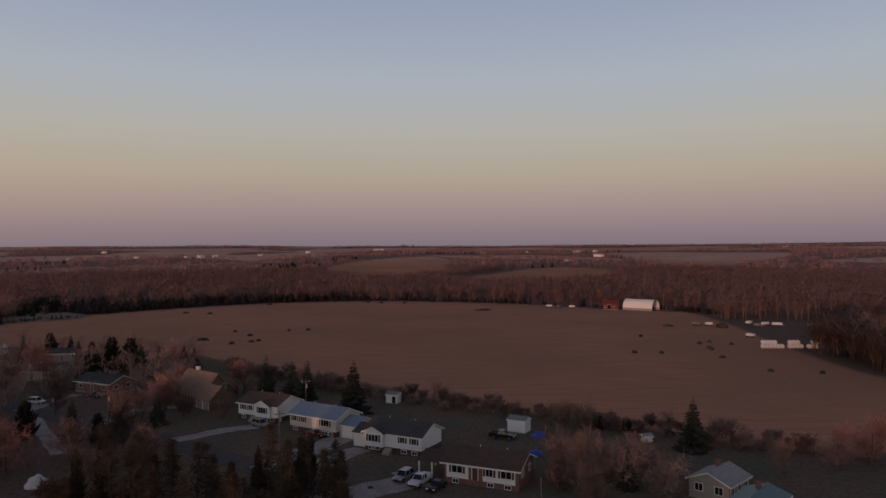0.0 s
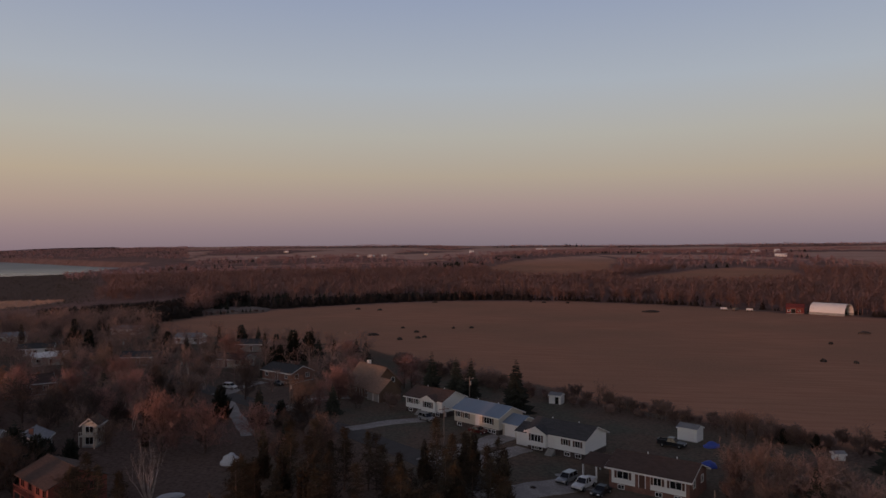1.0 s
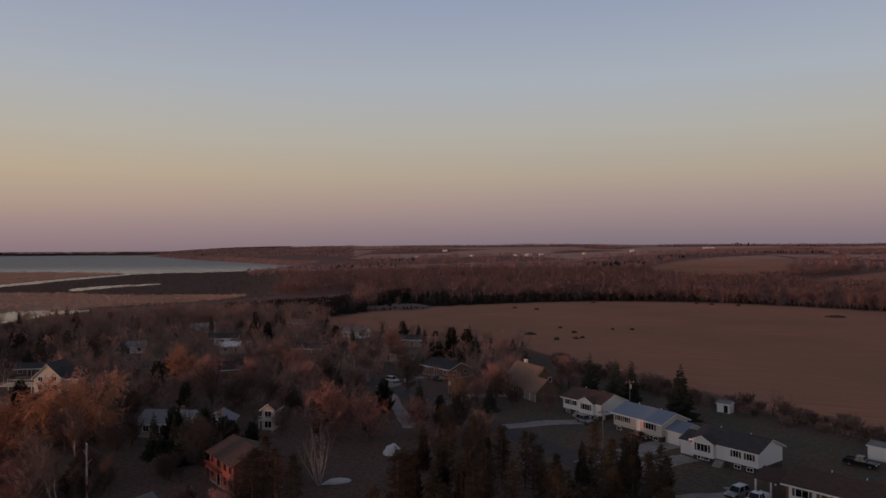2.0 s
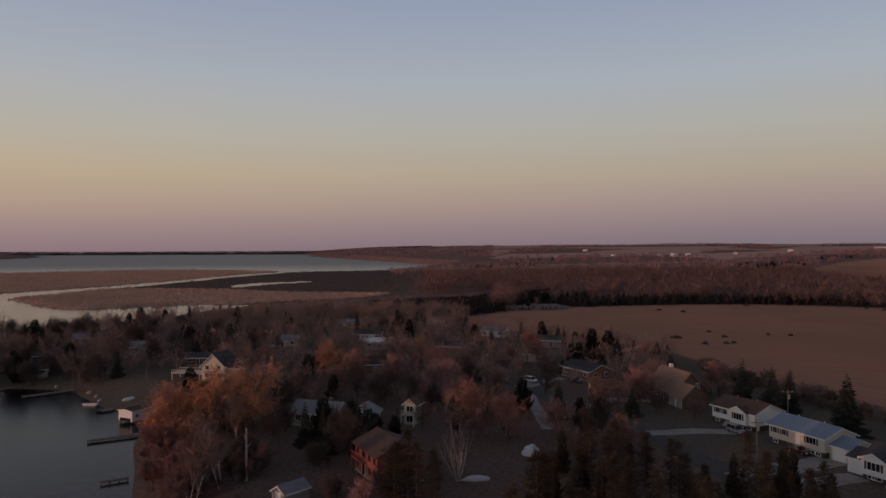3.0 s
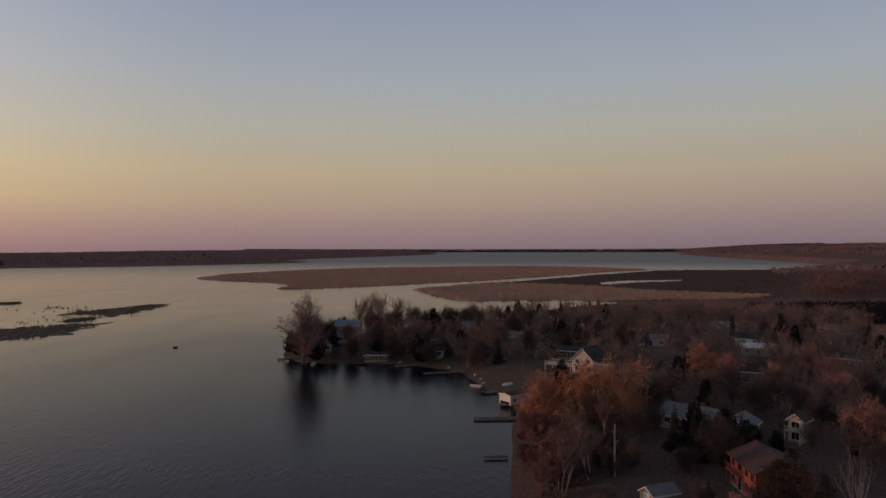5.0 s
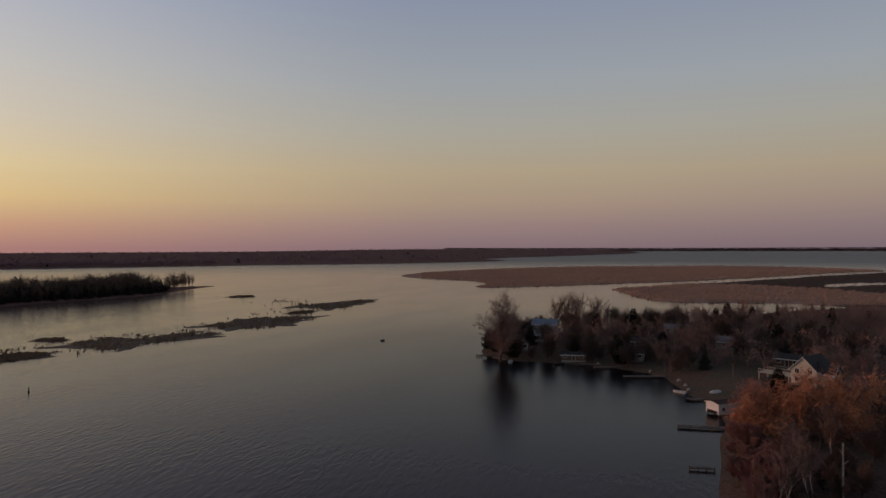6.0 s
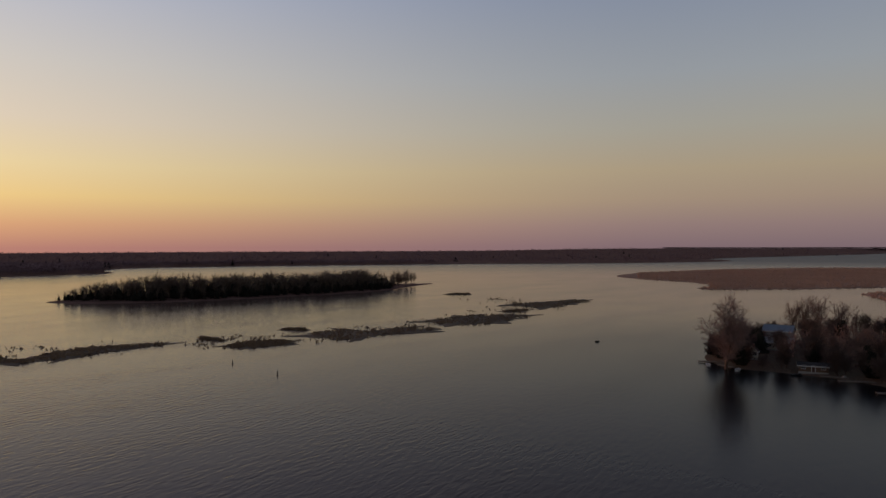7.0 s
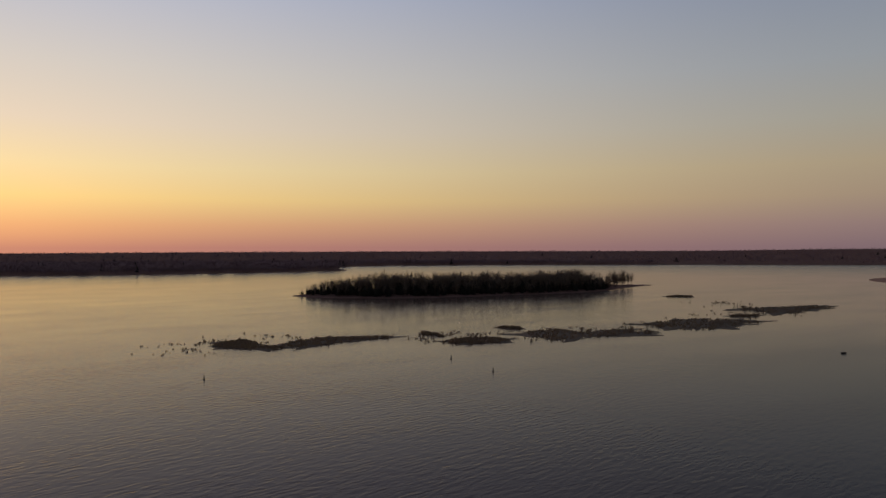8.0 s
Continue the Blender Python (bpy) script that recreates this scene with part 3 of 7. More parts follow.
    k = (0.62 + 0.38 * step(s, 4, 20)) * (0.55 + 0.45 * step(np.hypot(x + 498, y + 396), 8, 60))
    fir = (rng.uniform(0, 1, len(x)) < 0.55) & (x > -735)
    p = on_ground(x, y)
    tall = k[~fir] * (14.5 + 6.5 * rng.uniform(0, 1, (~fir).sum()) ** 1.5) * (1 + 0.10 * ripple(x[~fir], y[~fir], 35))
    spit = np.repeat(np.array([(-742, -178), (-749, -176), (-761, -174), (-765, -177), (-772, -175), (-779, -173), (-785, -172), (-797, -168)], float), 9, 0) + rng.normal(0, 2.4, (72, 2))
    q = on_ground(spit[:, 0], spit[:, 1])
    scatter("spit_trees", BARE, q, rng.uniform(7, 15, len(q)), ISLE, "slender leafless trees on the island's spit", "woods", rng.uniform(0.7, 1.1, len(q)))
    scatter("island_trees", BARE, p[~fir], tall, ISLE, "tall leafless trees crowding the island", "woods", rng.uniform(0.9, 1.5, (~fir).sum()))
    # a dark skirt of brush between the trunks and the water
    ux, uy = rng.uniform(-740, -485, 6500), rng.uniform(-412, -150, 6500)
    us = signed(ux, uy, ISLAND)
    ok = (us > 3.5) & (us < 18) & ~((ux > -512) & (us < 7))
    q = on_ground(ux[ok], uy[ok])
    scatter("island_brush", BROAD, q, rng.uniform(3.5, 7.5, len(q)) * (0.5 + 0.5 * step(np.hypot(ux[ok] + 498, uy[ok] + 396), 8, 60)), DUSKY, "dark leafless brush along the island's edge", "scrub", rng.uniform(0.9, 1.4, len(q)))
    scatter("island_conifers", FIRS, p[fir], k[fir] * rng.uniform(8, 13.5, fir.sum()), FIR, "dark conifers crowding the island", "woods", rng.uniform(1.1, 1.8, fir.sum()))

    # the grove beside the farmyard
    x, y = rng.uniform(143, 240, 2600), rng.uniform(196, 284, 2600)
    ok = signed(x, y, FIELD) < -4
    p = on_ground(x[ok][:900], y[ok][:900])
    scatter("poplar_grove", BARE, p, rng.uniform(9.5, 16.0, len(p)), GROVE, "dense leafless grove beside the farmyard", "woods", rng.uniform(1.1, 1.8, len(p)))


build_woods()
# ---------------------------------------------------------------- builders of meshes
class Geo:
    """Collects simple solids into one mesh."""

    def __init__(self):
        self.v, self.f, self.m = [], [], []

    def add(self, verts, faces, mi=0):
        n = len(self.v)
        self.v += [tuple(p) for p in verts]
        self.f += [[n + i for i in f] for f in faces]
        self.m += [mi] * len(faces)
        return self

    def box(self, x0, x1, y0, y1, z0, z1, mi=0):
        return self.hull([(x0, y0), (x1, y0), (x1, y1), (x0, y1)], z0, z1, mi=mi)

    def hull(self, outline, z0, z1, shrink=1.0, mi=0):
        """An upright prism, its top shrunk about its middle."""
        n = len(outline)
        cx, cy = sum(p[0] for p in outline) / n, sum(p[1] for p in outline) / n
        v = [(x, y, z0) for x, y in outline] + [(cx + (x - cx) * shrink, cy + (y - cy) * shrink, z1) for x, y in outline]
        f = [[i, (i + 1) % n, n + (i + 1) % n, n + i] for i in range(n)] + [list(range(n))[::-1], list(range(n, 2 * n))]
        return self.add(v, f, mi)

    def slab(self, a, b, c, d, thick, mi=0):
        """A plate with the corners a, b, c, d, thickened downwards."""
        lo = [(p[0], p[1], p[2] - thick) for p in (a, b, c, d)]
        return self.add([a, b, c, d] + lo, [[0, 1, 2, 3], [7, 6, 5, 4], [0, 4, 5, 1], [1, 5, 6, 2], [2, 6, 7, 3], [3, 7, 4, 0]], mi)

    def tube(self, p0, p1, r0, r1, sides=6, mi=0, caps=True):
        p0, p1 = Vector(p0), Vector(p1)
        d = (p1 - p0).normalized()
        a = d.orthogonal().normalized()
        b = d.cross(a)
        v = []
        for p, r in ((p0, r0), (p1, r1)):
            v += [p + (a * math.cos(6.2832 * k / sides) + b * math.sin(6.2832 * k / sides)) * r for k in range(sides)]
        f = [[k, (k + 1) % sides, sides + (k + 1) % sides, sides + k] for k in range(sides)]
        if caps:
            f += [list(range(sides))[::-1], list(range(sides, 2 * sides))]
        return self.add(v, f, mi)

    def profile(self, pts, x0, x1, mi=0, pinch=None):
        """An outline in y and z, drawn out along x; pinch: x0 and x1 at the outline's points."""
        n = len(pts)
        lo = pinch if pinch else [(x0, x1)] * n
        v = [(lo[i][0], p[0], p[1]) for i, p in enumerate(pts)] + [(lo[i][1], p[0], p[1]) for i, p in enumerate(pts)]
        f = [[i, (i + 1) % n, n + (i + 1) % n, n + i] for i in range(n)] + [list(range(n))[::-1], list(range(n, 2 * n))]
        return self.add(v, f, mi)

    def make(self, name, mats, parent=None, label="", smooth=False, at=None):
        me = bpy.data.meshes.new(name)
        me.from_pydata(self.v, [], self.f)
        bm = bmesh.new()
        bm.from_mesh(me)
        bmesh.ops.recalc_face_normals(bm, faces=bm.faces)
        bm.to_mesh(me)
        bm.free()
        mats = mats if isinstance(mats, (list, tuple)) else [mats]
        for m in mats:
            me.materials.append(m)
        if len(mats) > 1:
            me.polygons.foreach_set("material_index", self.m)
        if smooth:
            me.shade_smooth()
        ob = new(name, me)
        if parent:
            ob.parent = parent
        if at:
            ob.location = at
        if label:
            tagged(ob, label)
        return ob


def thing(name, label, category, x, y, turn=0.0, z=None, group="", scale=1.0):
    """An empty at the thing's base."""
    ob = new(name)
    ob.empty_display_size = 0.5
    ob.matrix_basis = pose(x, y, height_at(x, y) if z is None else z, 0, 0, turn) @ Matrix.Scale(scale, 4)
    return tagged(ob, label, category, group)


# ---------------------------------------------------------------- surfaces of the village
M = material
BARK = M("grey_brown_bark", (0.13, 0.088, 0.07), 0.9, 0.35, 3.0, 0.5, rand=0.25)
TWIG = M("bare_twig", (0.25, 0.167, 0.142), 0.9, 0.3, 0.6, rand=0.35)
TWIG_DARK = M("dark_oak_twig", (0.115, 0.080, 0.068), 0.9, 0.3, 0.6, rand=0.3)
TWIG_RED = M("reddish_maple_twig", (0.33, 0.178, 0.155), 0.9, 0.3, 0.6, rand=0.3)
TWIG_ORANGE = M("orange_willow_twig", (0.50, 0.230, 0.130), 0.85, 0.3, 0.6, rand=0.2)
TWIG_TAN = M("tan_twig", (0.235, 0.150, 0.115), 0.9, 0.3, 0.6, rand=0.2)
TWIG_PALE = M("pale_birch_twig", (0.42, 0.31, 0.26), 0.85, 0.3, 0.6, rand=0.15)
BIRCH = M("white_birch_bark", (0.48, 0.39, 0.34), 0.8, 0.45, 2.0, 0.2)
NEEDLE = M("spruce_needles", (0.036, 0.037, 0.027), 0.9, 0.5, 1.5, rand=0.3)
CEDAR = M("brownish_cedar_sprays", (0.085, 0.060, 0.038), 0.9, 0.5, 1.2, second=(0.058, 0.038, 0.024), rand=0.3)
LARCH = M("olive_brown_larch_sprays", (0.056, 0.040, 0.024), 0.9, 0.45, 0.8, second=(0.038, 0.028, 0.018), rand=0.3)
WHITE = M("white_vinyl_siding", (0.76, 0.76, 0.74), 0.6, 0.06, 1.0, 0.15, stretch=(0.3, 0.3, 9.0))
CREAM = M("cream_siding", (0.55, 0.50, 0.42), 0.65, 0.07, 1.0, 0.15, stretch=(0.3, 0.3, 9.0))
GREYW = M("grey_weathered_siding", (0.30, 0.28, 0.26), 0.75, 0.12, 1.0, 0.2, stretch=(0.3, 0.3, 9.0))
REDW = M("red_stained_siding", (0.28, 0.090, 0.072), 0.7, 0.15, 1.0, 0.2, stretch=(0.3, 0.3, 8.0))
BARN_RED = M("old_barn_red_boards", (0.19, 0.045, 0.038), 0.8, 0.25, 1.0, 0.3, stretch=(4.0, 4.0, 0.4))
BROWNW = M("brown_wood_siding", (0.15, 0.095, 0.065), 0.75, 0.15, 1.0, 0.2, stretch=(4.0, 4.0, 0.4))
BRICK = M("dull_red_brick", (0.21, 0.11, 0.085), 0.85, 0.25, 5.0, 0.4)
TRIM = M("white_painted_trim", (0.74, 0.73, 0.71), 0.55, 0.05, 3.0)
BASEMENT = M("dark_basement_stone", (0.085, 0.066, 0.058), 0.9, 0.35, 3.0, 0.5)
CONC = M("pale_concrete", (0.33, 0.32, 0.30), 0.9, 0.15, 2.0, 0.3)
ASPH_GREY = M("charcoal_shingles", (0.065, 0.064, 0.066), 0.9, 0.3, 6.0, 0.4, stretch=(1, 3, 3), rand=0.15)
ASPH_BROWN = M("brown_shingles", (0.10, 0.066, 0.055), 0.9, 0.3, 6.0, 0.4, stretch=(1, 3, 3), rand=0.15)
ASPH_PALE = M("pale_grey_shingles", (0.27, 0.27, 0.28), 0.85, 0.2, 6.0, 0.4, stretch=(1, 3, 3), rand=0.15)
ROOF_BLUE = M("blue_grey_metal_roof", (0.20, 0.26, 0.34), 0.45, 0.08, 1.0, 0.1, stretch=(4, 0.3, 0.3), spec=0.5)
ROOF_TEAL = M("teal_metal_roof", (0.06, 0.15, 0.16), 0.5, 0.1, 1.0, 0.1, stretch=(4, 0.3, 0.3), spec=0.5)
ROOF_OLD = M("weathered_brown_shakes", (0.26, 0.17, 0.125), 0.85, 0.25, 3.0, 0.5, stretch=(2, 5, 5))
ROOF_WHITE = M("white_membrane", (0.80, 0.78, 0.75), 0.6, 0.06, 0.6)
PANE = M("window_pane", (0.012, 0.013, 0.016), 0.08, 0.1, 1.0, spec=0.6)
# near-black colour stands in for the shade inside openings
DARK = M("recess_shade", (0.015, 0.014, 0.013), 0.9, 0.2, 2.0)
BLACK = M("black_plastic", (0.02, 0.02, 0.02), 0.6, 0.2, 3.0)
STEEL = M("grey_steel", (0.35, 0.35, 0.35), 0.45, 0.12, 3.0, metal=0.8)
WOODP = M("weathered_grey_planks", (0.22, 0.19, 0.165), 0.85, 0.25, 3.0, 0.4, stretch=(1, 8, 1), rand=0.2)
POLEW = M("weathered_pole_wood", (0.20, 0.165, 0.14), 0.85, 0.25, 4.0, 0.4, stretch=(4, 4, 0.4))
DOORB = M("brown_door_paint", (0.09, 0.045, 0.035), 0.5, 0.1, 2.0)
GRAVEL = M("pale_gravel", (0.36, 0.325, 0.295), 0.95, 0.3, 3.0, 0.5)
TAR = M("worn_grey_asphalt", (0.085, 0.074, 0.067), 0.9, 0.2, 2.0, 0.3)
TARP_BLUE = M("blue_tarpaulin", (0.06, 0.10, 0.42), 0.5, 0.2, 1.2, 0.3)
TARP_WHITE = M("white_tarpaulin", (0.66, 0.66, 0.66), 0.55, 0.1, 1.2, 0.3)
STONE = M("field_stone", (0.065, 0.046, 0.037), 0.9, 0.35, 2.0, 0.5, rand=0.2)


# ---------------------------------------------------------------- trees
def grow(g, p, d, length, radius, level, depth, out, droop, spread, kids, low=True):
    """Branches as a list of (level, start, end, radius, radius)."""
    steps = 3 if level < 2 else 2
    for s in range(steps):
        d = (d + Vector((g.gauss(0, 0.10), g.gauss(0, 0.10), g.gauss(0, 0.07) + (0.05 if droop <= 0 else -droop * level * 0.12)))).normalized()
        q = p + d * (length / steps)
        r1 = radius * (1 - 0.75 * (s + 1) / steps) if level else radius * (1 - 0.55 * (s + 1) / steps)
        out.append((level, p, q, radius if s == 0 else r0, r1))
        if level < depth and (level > 0 or s > 0 or low):
            for _ in range(kids[level]):
                a = d.orthogonal().normalized()
                a.rotate(Matrix.Rotation(g.uniform(0, 6.283), 3, d))
                lean = g.uniform(0.6, 1.25) * spread
                c = (d * (1.0 - 0.3 * lean) + a * lean + Vector((0, 0, 0.25 - droop))).normalized()
                grow(g, p + (q - p) * g.uniform(0.3, 1.0), c, length * g.uniform(0.46, 0.72), r1 * 0.62, level + 1, depth, out, droop, spread, kids)
        p, r0 = q, r1


def tree_mesh(seed, tall, stems=1, droop=0.0, spread=0.7, kids=(3, 3, 2), trunk=0.36, sliver=0.030, shoots=6, splay=(0.12, 0.3)):
    """The wood and the fine twigs of a leafless tree."""
    g = random.Random(seed)
    segs = []
    for k in range(stems):
        a = 6.283 * k / stems + g.uniform(-0.4, 0.4)
        lean = 0.0 if stems == 1 else g.uniform(*splay)
        d = Vector((lean * math.cos(a), lean * math.sin(a), 1)).normalized()
        base = Vector((0.25 * math.cos(a), 0.25 * math.sin(a), -0.3)) if stems > 1 else Vector((0, 0, -0.3))
        grow(g, base, d, tall * trunk * (1 if stems == 1 else 1.25), tall * (0.022 if stems == 1 else 0.011), 0, 3, segs, droop, spread, kids, stems == 1)
    k = tall / max(s[2].z for s in segs)
    wood, fine = Geo(), Geo()
    for lv, p, q, r0, r1 in segs:
        p, q = p * k, q * k
        if lv <= 1:
            wood.tube(p, q, r0, r1, 6 if lv == 0 else 4, caps=False)
        elif lv == 2:
            u = (q - p).orthogonal().normalized() * max(r0, 0.04)
            fine.add([p - u, p + u, q + u * 0.6, q - u * 0.6], [[0, 1, 2, 3]])
        else:
            n = (q - p)
            side = n.orthogonal().normalized()
            side.rotate(Matrix.Rotation(g.uniform(0, 6.283), 3, n.normalized()))
            w = sliver * g.uniform(0.7, 1.3)
            fine.add([p - side * w, p + side * w, q], [[0, 1, 2]])
            for _ in range(shoots):  # side shoots
                t = p + n * g.uniform(0.1, 0.9)
                e = t + n * g.uniform(0.2, 0.7) + side * g.choice((-1, 1)) * g.uniform(0.3, 0.9) * n.length + Vector((0, 0, -droop * 0.8 * n.length))
                u = (e - t).orthogonal().normalized() * w * 0.8
                fine.add([t - u, t + u, e], [[0, 1, 2]])
    return wood, fine


def bare_tree(seed, tall, bark, twig, name, label, x, y, group="trees of the village", **shape):
    """A leafless tree: trunk and limbs, and a crown of fine twigs."""
    ob = thing(name, label, "tree", x, y, seed * 47 % 360, group=group)
    wood, fine = tree_mesh(seed, tall, **shape)
    wood.make("trunk", bark, ob, smooth=True)
    fine.make("crown", twig, ob)
    return ob


def tree_template(seed, tall=10.0, **shape):
    """The same tree as one bare template of unit height for scatter()."""
    v, f = [], []
    for g in tree_mesh(seed, tall, **shape):
        n = len(v)
        v += [tuple(c / tall for c in p) for p in g.v]
        for q in g.f:
            f += [[n + q[0], n + q[k], n + q[k + 1]] for k in range(1, len(q) - 1)]
    return np.array(v), np.array(f)


def spruce(seed, tall, wide, name, label, x, y, mat, columnar=False, group="trees of the village"):
    """A conifer: a straight trunk and whorls of drooping boughs."""
    g = random.Random(seed)
    ob = thing(name, label, "tree", x, y, g.uniform(0, 360), group=group)
    Geo().tube((0, 0, -0.3), (0, 0, tall * 0.97), tall * 0.018, 0.02, 6, caps=False).make("trunk", BARK, ob)
    c = Geo()
    z = tall * 0.06
    while z < tall * 0.985:
        h = z / tall
        reach = wide * ((1 - h) ** (0.45 if columnar else 0.85)) * g.uniform(0.75, 1.1) + 0.12
        n = max(5, int(7 + 5 * (1 - h)))
        for k in range(n):
            a = 6.283 * (k + g.uniform(-0.35, 0.35)) / n
            r = reach * g.uniform(0.7, 1.12)
            rise = r * (0.55 if columnar else g.uniform(-0.28, 0.02))
            u, s = Vector((math.cos(a), math.sin(a), 0)), Vector((-math.sin(a), math.cos(a), 0))
            w = r * (0.30 if columnar else 0.26) + 0.08
            b0, mid, tip = Vector((0, 0, z)) + u * 0.05, Vector((0, 0, z + rise * 0.35 + 0.05)) + u * r * 0.6, Vector((0, 0, z + rise)) + u * r
            drop = Vector((0, 0, -0.22 * r))
            c.add([b0, mid + s * w + drop, tip, mid - s * w + drop, mid], [[0, 1, 4], [1, 2, 4], [2, 3, 4], [3, 0, 4]])
        z += tall * (0.036 if not columnar else 0.045) * g.uniform(0.8, 1.2)
    c.make("crown", mat, ob)
    return ob


def larch(seed, tall, wide, x, y, group="trees of the village"):
    """A feathery cone of fine sprays round a straight trunk."""
    g = random.Random(seed)
    ob = thing("larch_tree", "feathery olive-brown larch with a soft conical crown", "tree", x, y, g.uniform(0, 360), group=group)
    Geo().tube((0, 0, -0.3), (0, 0, tall * 0.95), tall * 0.016, 0.02, 6, caps=False).make("trunk", BARK, ob)
    c = Geo()
    for _ in range(190):
        h = g.uniform(0.08, 0.98) ** 0.85
        a, reach = g.uniform(0, 6.283), wide * (1 - h) ** 0.7 * g.uniform(0.55, 1.15) + 0.25
        u = Vector((math.cos(a), math.sin(a), 0))
        p = Vector((0, 0, tall * h))
        q = p + u * reach + Vector((0, 0, reach * g.uniform(-0.15, 0.45)))
        w = (q - p).orthogonal().normalized() * 0.03
        c.add([p - w, p + w, q], [[0, 1, 2]])
        for _ in range(7):
            t = p + (q - p) * g.uniform(0.25, 1.0)
            e = t + Vector((g.gauss(0, 0.45), g.gauss(0, 0.45), g.gauss(0.1, 0.35)))
            w = (e - t).orthogonal().normalized() * g.uniform(0.035, 0.07)
            c.add([t - w, t + w, e], [[0, 1, 2]])
    c.make("crown", LARCH, ob)
    return ob


def plant(makers, spots):
    """spots: (which, x, y, scale). The first of each kind is built, the others are copies of it."""
    made = {}
    zs = height(np.array([s[1] for s in spots], float), np.array([s[2] for s in spots], float))
    for (which, x, y, s), z in zip(spots, zs):
        if which not in made:
            made[which] = o = makers[which](x, y)
        else:
            o = copy_thing(made[which], Matrix.Identity(4))
        o.matrix_basis = pose(x, y, float(z), 0, 0, (x * 37.7 + y * 91.3) % 360) @ Matrix.Scale(s, 4)


RB = "leafless brown broadleaf tree with fine twigs"
TREES = {
    "round0": lambda x, y: bare_tree(1, 11, BARK, TWIG, "broadleaf_tree", RB, x, y, spread=1.0, shoots=9, sliver=0.024),
    "round1": lambda x, y: bare_tree(2, 12, BARK, TWIG, "broadleaf_tree", RB, x, y, spread=0.85, shoots=9, sliver=0.024),
    "round2": lambda x, y: bare_tree(3, 10, BARK, TWIG, "broadleaf_tree", RB, x, y, spread=1.2, shoots=9, sliver=0.024, trunk=0.32),
    "round3": lambda x, y: bare_tree(4, 13, BARK, TWIG, "broadleaf_tree", RB, x, y, spread=0.75, shoots=9, sliver=0.024),
    "big": lambda x, y: bare_tree(5, 24, BARK, TWIG, "lakeside_tree", "huge spreading leafless tree at the tip of the shore", x, y, spread=0.72, kids=(4, 5, 4), trunk=0.30, sliver=0.045, shoots=8),
    "tall": lambda x, y: bare_tree(6, 19, BARK, TWIG, "poplar_tree", "tall upright leafless poplar with fine twigs", x, y, spread=0.45, kids=(4, 3, 2), trunk=0.6),
    "maple": lambda x, y: bare_tree(8, 11, BARK, TWIG_RED, "maple_tree", "wide leafless maple with reddish twigs", x, y, spread=1.15, kids=(3, 4, 3), trunk=0.3, shoots=8, sliver=0.026),
    "tan": lambda x, y: bare_tree(18, 15, BARK, TWIG_TAN, "broadleaf_tree", "large round-crowned tan tree without leaves", x, y, spread=1.05, kids=(3, 4, 4), trunk=0.28, sliver=0.035),
    "willow0": lambda x, y: bare_tree(9, 17, BARK, TWIG_ORANGE, "willow_tree", "weeping willow glowing orange in low sun", x, y, droop=0.28, spread=0.75, kids=(3, 4, 4), trunk=0.26, sliver=0.06),
    "willow1": lambda x, y: bare_tree(10, 15, BARK, TWIG_ORANGE, "willow_tree", "weeping willow glowing orange in low sun", x, y, droop=0.28, spread=0.95, kids=(3, 5, 3), trunk=0.25, sliver=0.06),
    "birch": lambda x, y: bare_tree(12, 11, BIRCH, TWIG_PALE, "birch_tree", "many-stemmed pale birch without leaves", x, y, stems=12, spread=0.30, kids=(1, 1, 1), trunk=0.8, sliver=0.02, shoots=2, splay=(0.25, 0.95)),
    "birch1": lambda x, y: bare_tree(13, 14, BIRCH, TWIG, "birch_tree", "slender white-barked birch without leaves", x, y, stems=2, spread=0.45, kids=(2, 3, 3), trunk=0.55),
    "shrub": lambda x, y: bare_tree(14, 3.6, BARK, TWIG, "shrub", "low leafless brown shrub", x, y, stems=5, spread=0.7, kids=(2, 3, 2), trunk=0.35, sliver=0.03),
    "shrub_red": lambda x, y: bare_tree(15, 6.0, BARK, TWIG_RED, "shore_shrub", "russet leafless shrub on the bank", x, y, stems=6, spread=0.6, kids=(2, 3, 3), trunk=0.4, sliver=0.04),
    "spruce0": lambda x, y: spruce(1, 13, 4.0, "spruce_tree", "dark green pointed spruce tree", x, y, NEEDLE),
    "spruce1": lambda x, y: spruce(2, 11, 4.0, "spruce_tree", "dark green pointed spruce tree", x, y, NEEDLE),
    "pine": lambda x, y: spruce(3, 12, 4.2, "pine_tree", "broad dark green conifer tree", x, y, NEEDLE, columnar=True),
    "oak0": lambda x, y: bare_tree(21, 11, BARK, TWIG_DARK, "oak_tree", "dark bushy oak without leaves", x, y, spread=1.0, shoots=10, sliver=0.026, kids=(3, 4, 3), trunk=0.3),
    "oak1": lambda x, y: bare_tree(22, 12, BARK, TWIG_DARK, "oak_tree", "dark bushy oak without leaves", x, y, spread=0.85, shoots=10, sliver=0.026, kids=(3, 4, 3), trunk=0.32),
    "larch0": lambda x, y: larch(4, 12, 3.0, x, y),
    "larch1": lambda x, y: larch(5, 10, 2.8, x, y),
    "larch2": lambda x, y: larch(6, 11, 3.4, x, y),
    "cedar0": lambda x, y: spruce(4, 12, 2.3, "cedar_tree", "brownish green columnar cedar tree", x, y, CEDAR, columnar=True),
    "cedar1": lambda x, y: spruce(5, 10, 2.0, "cedar_tree", "brownish green columnar cedar tree", x, y, CEDAR, columnar=True),
}
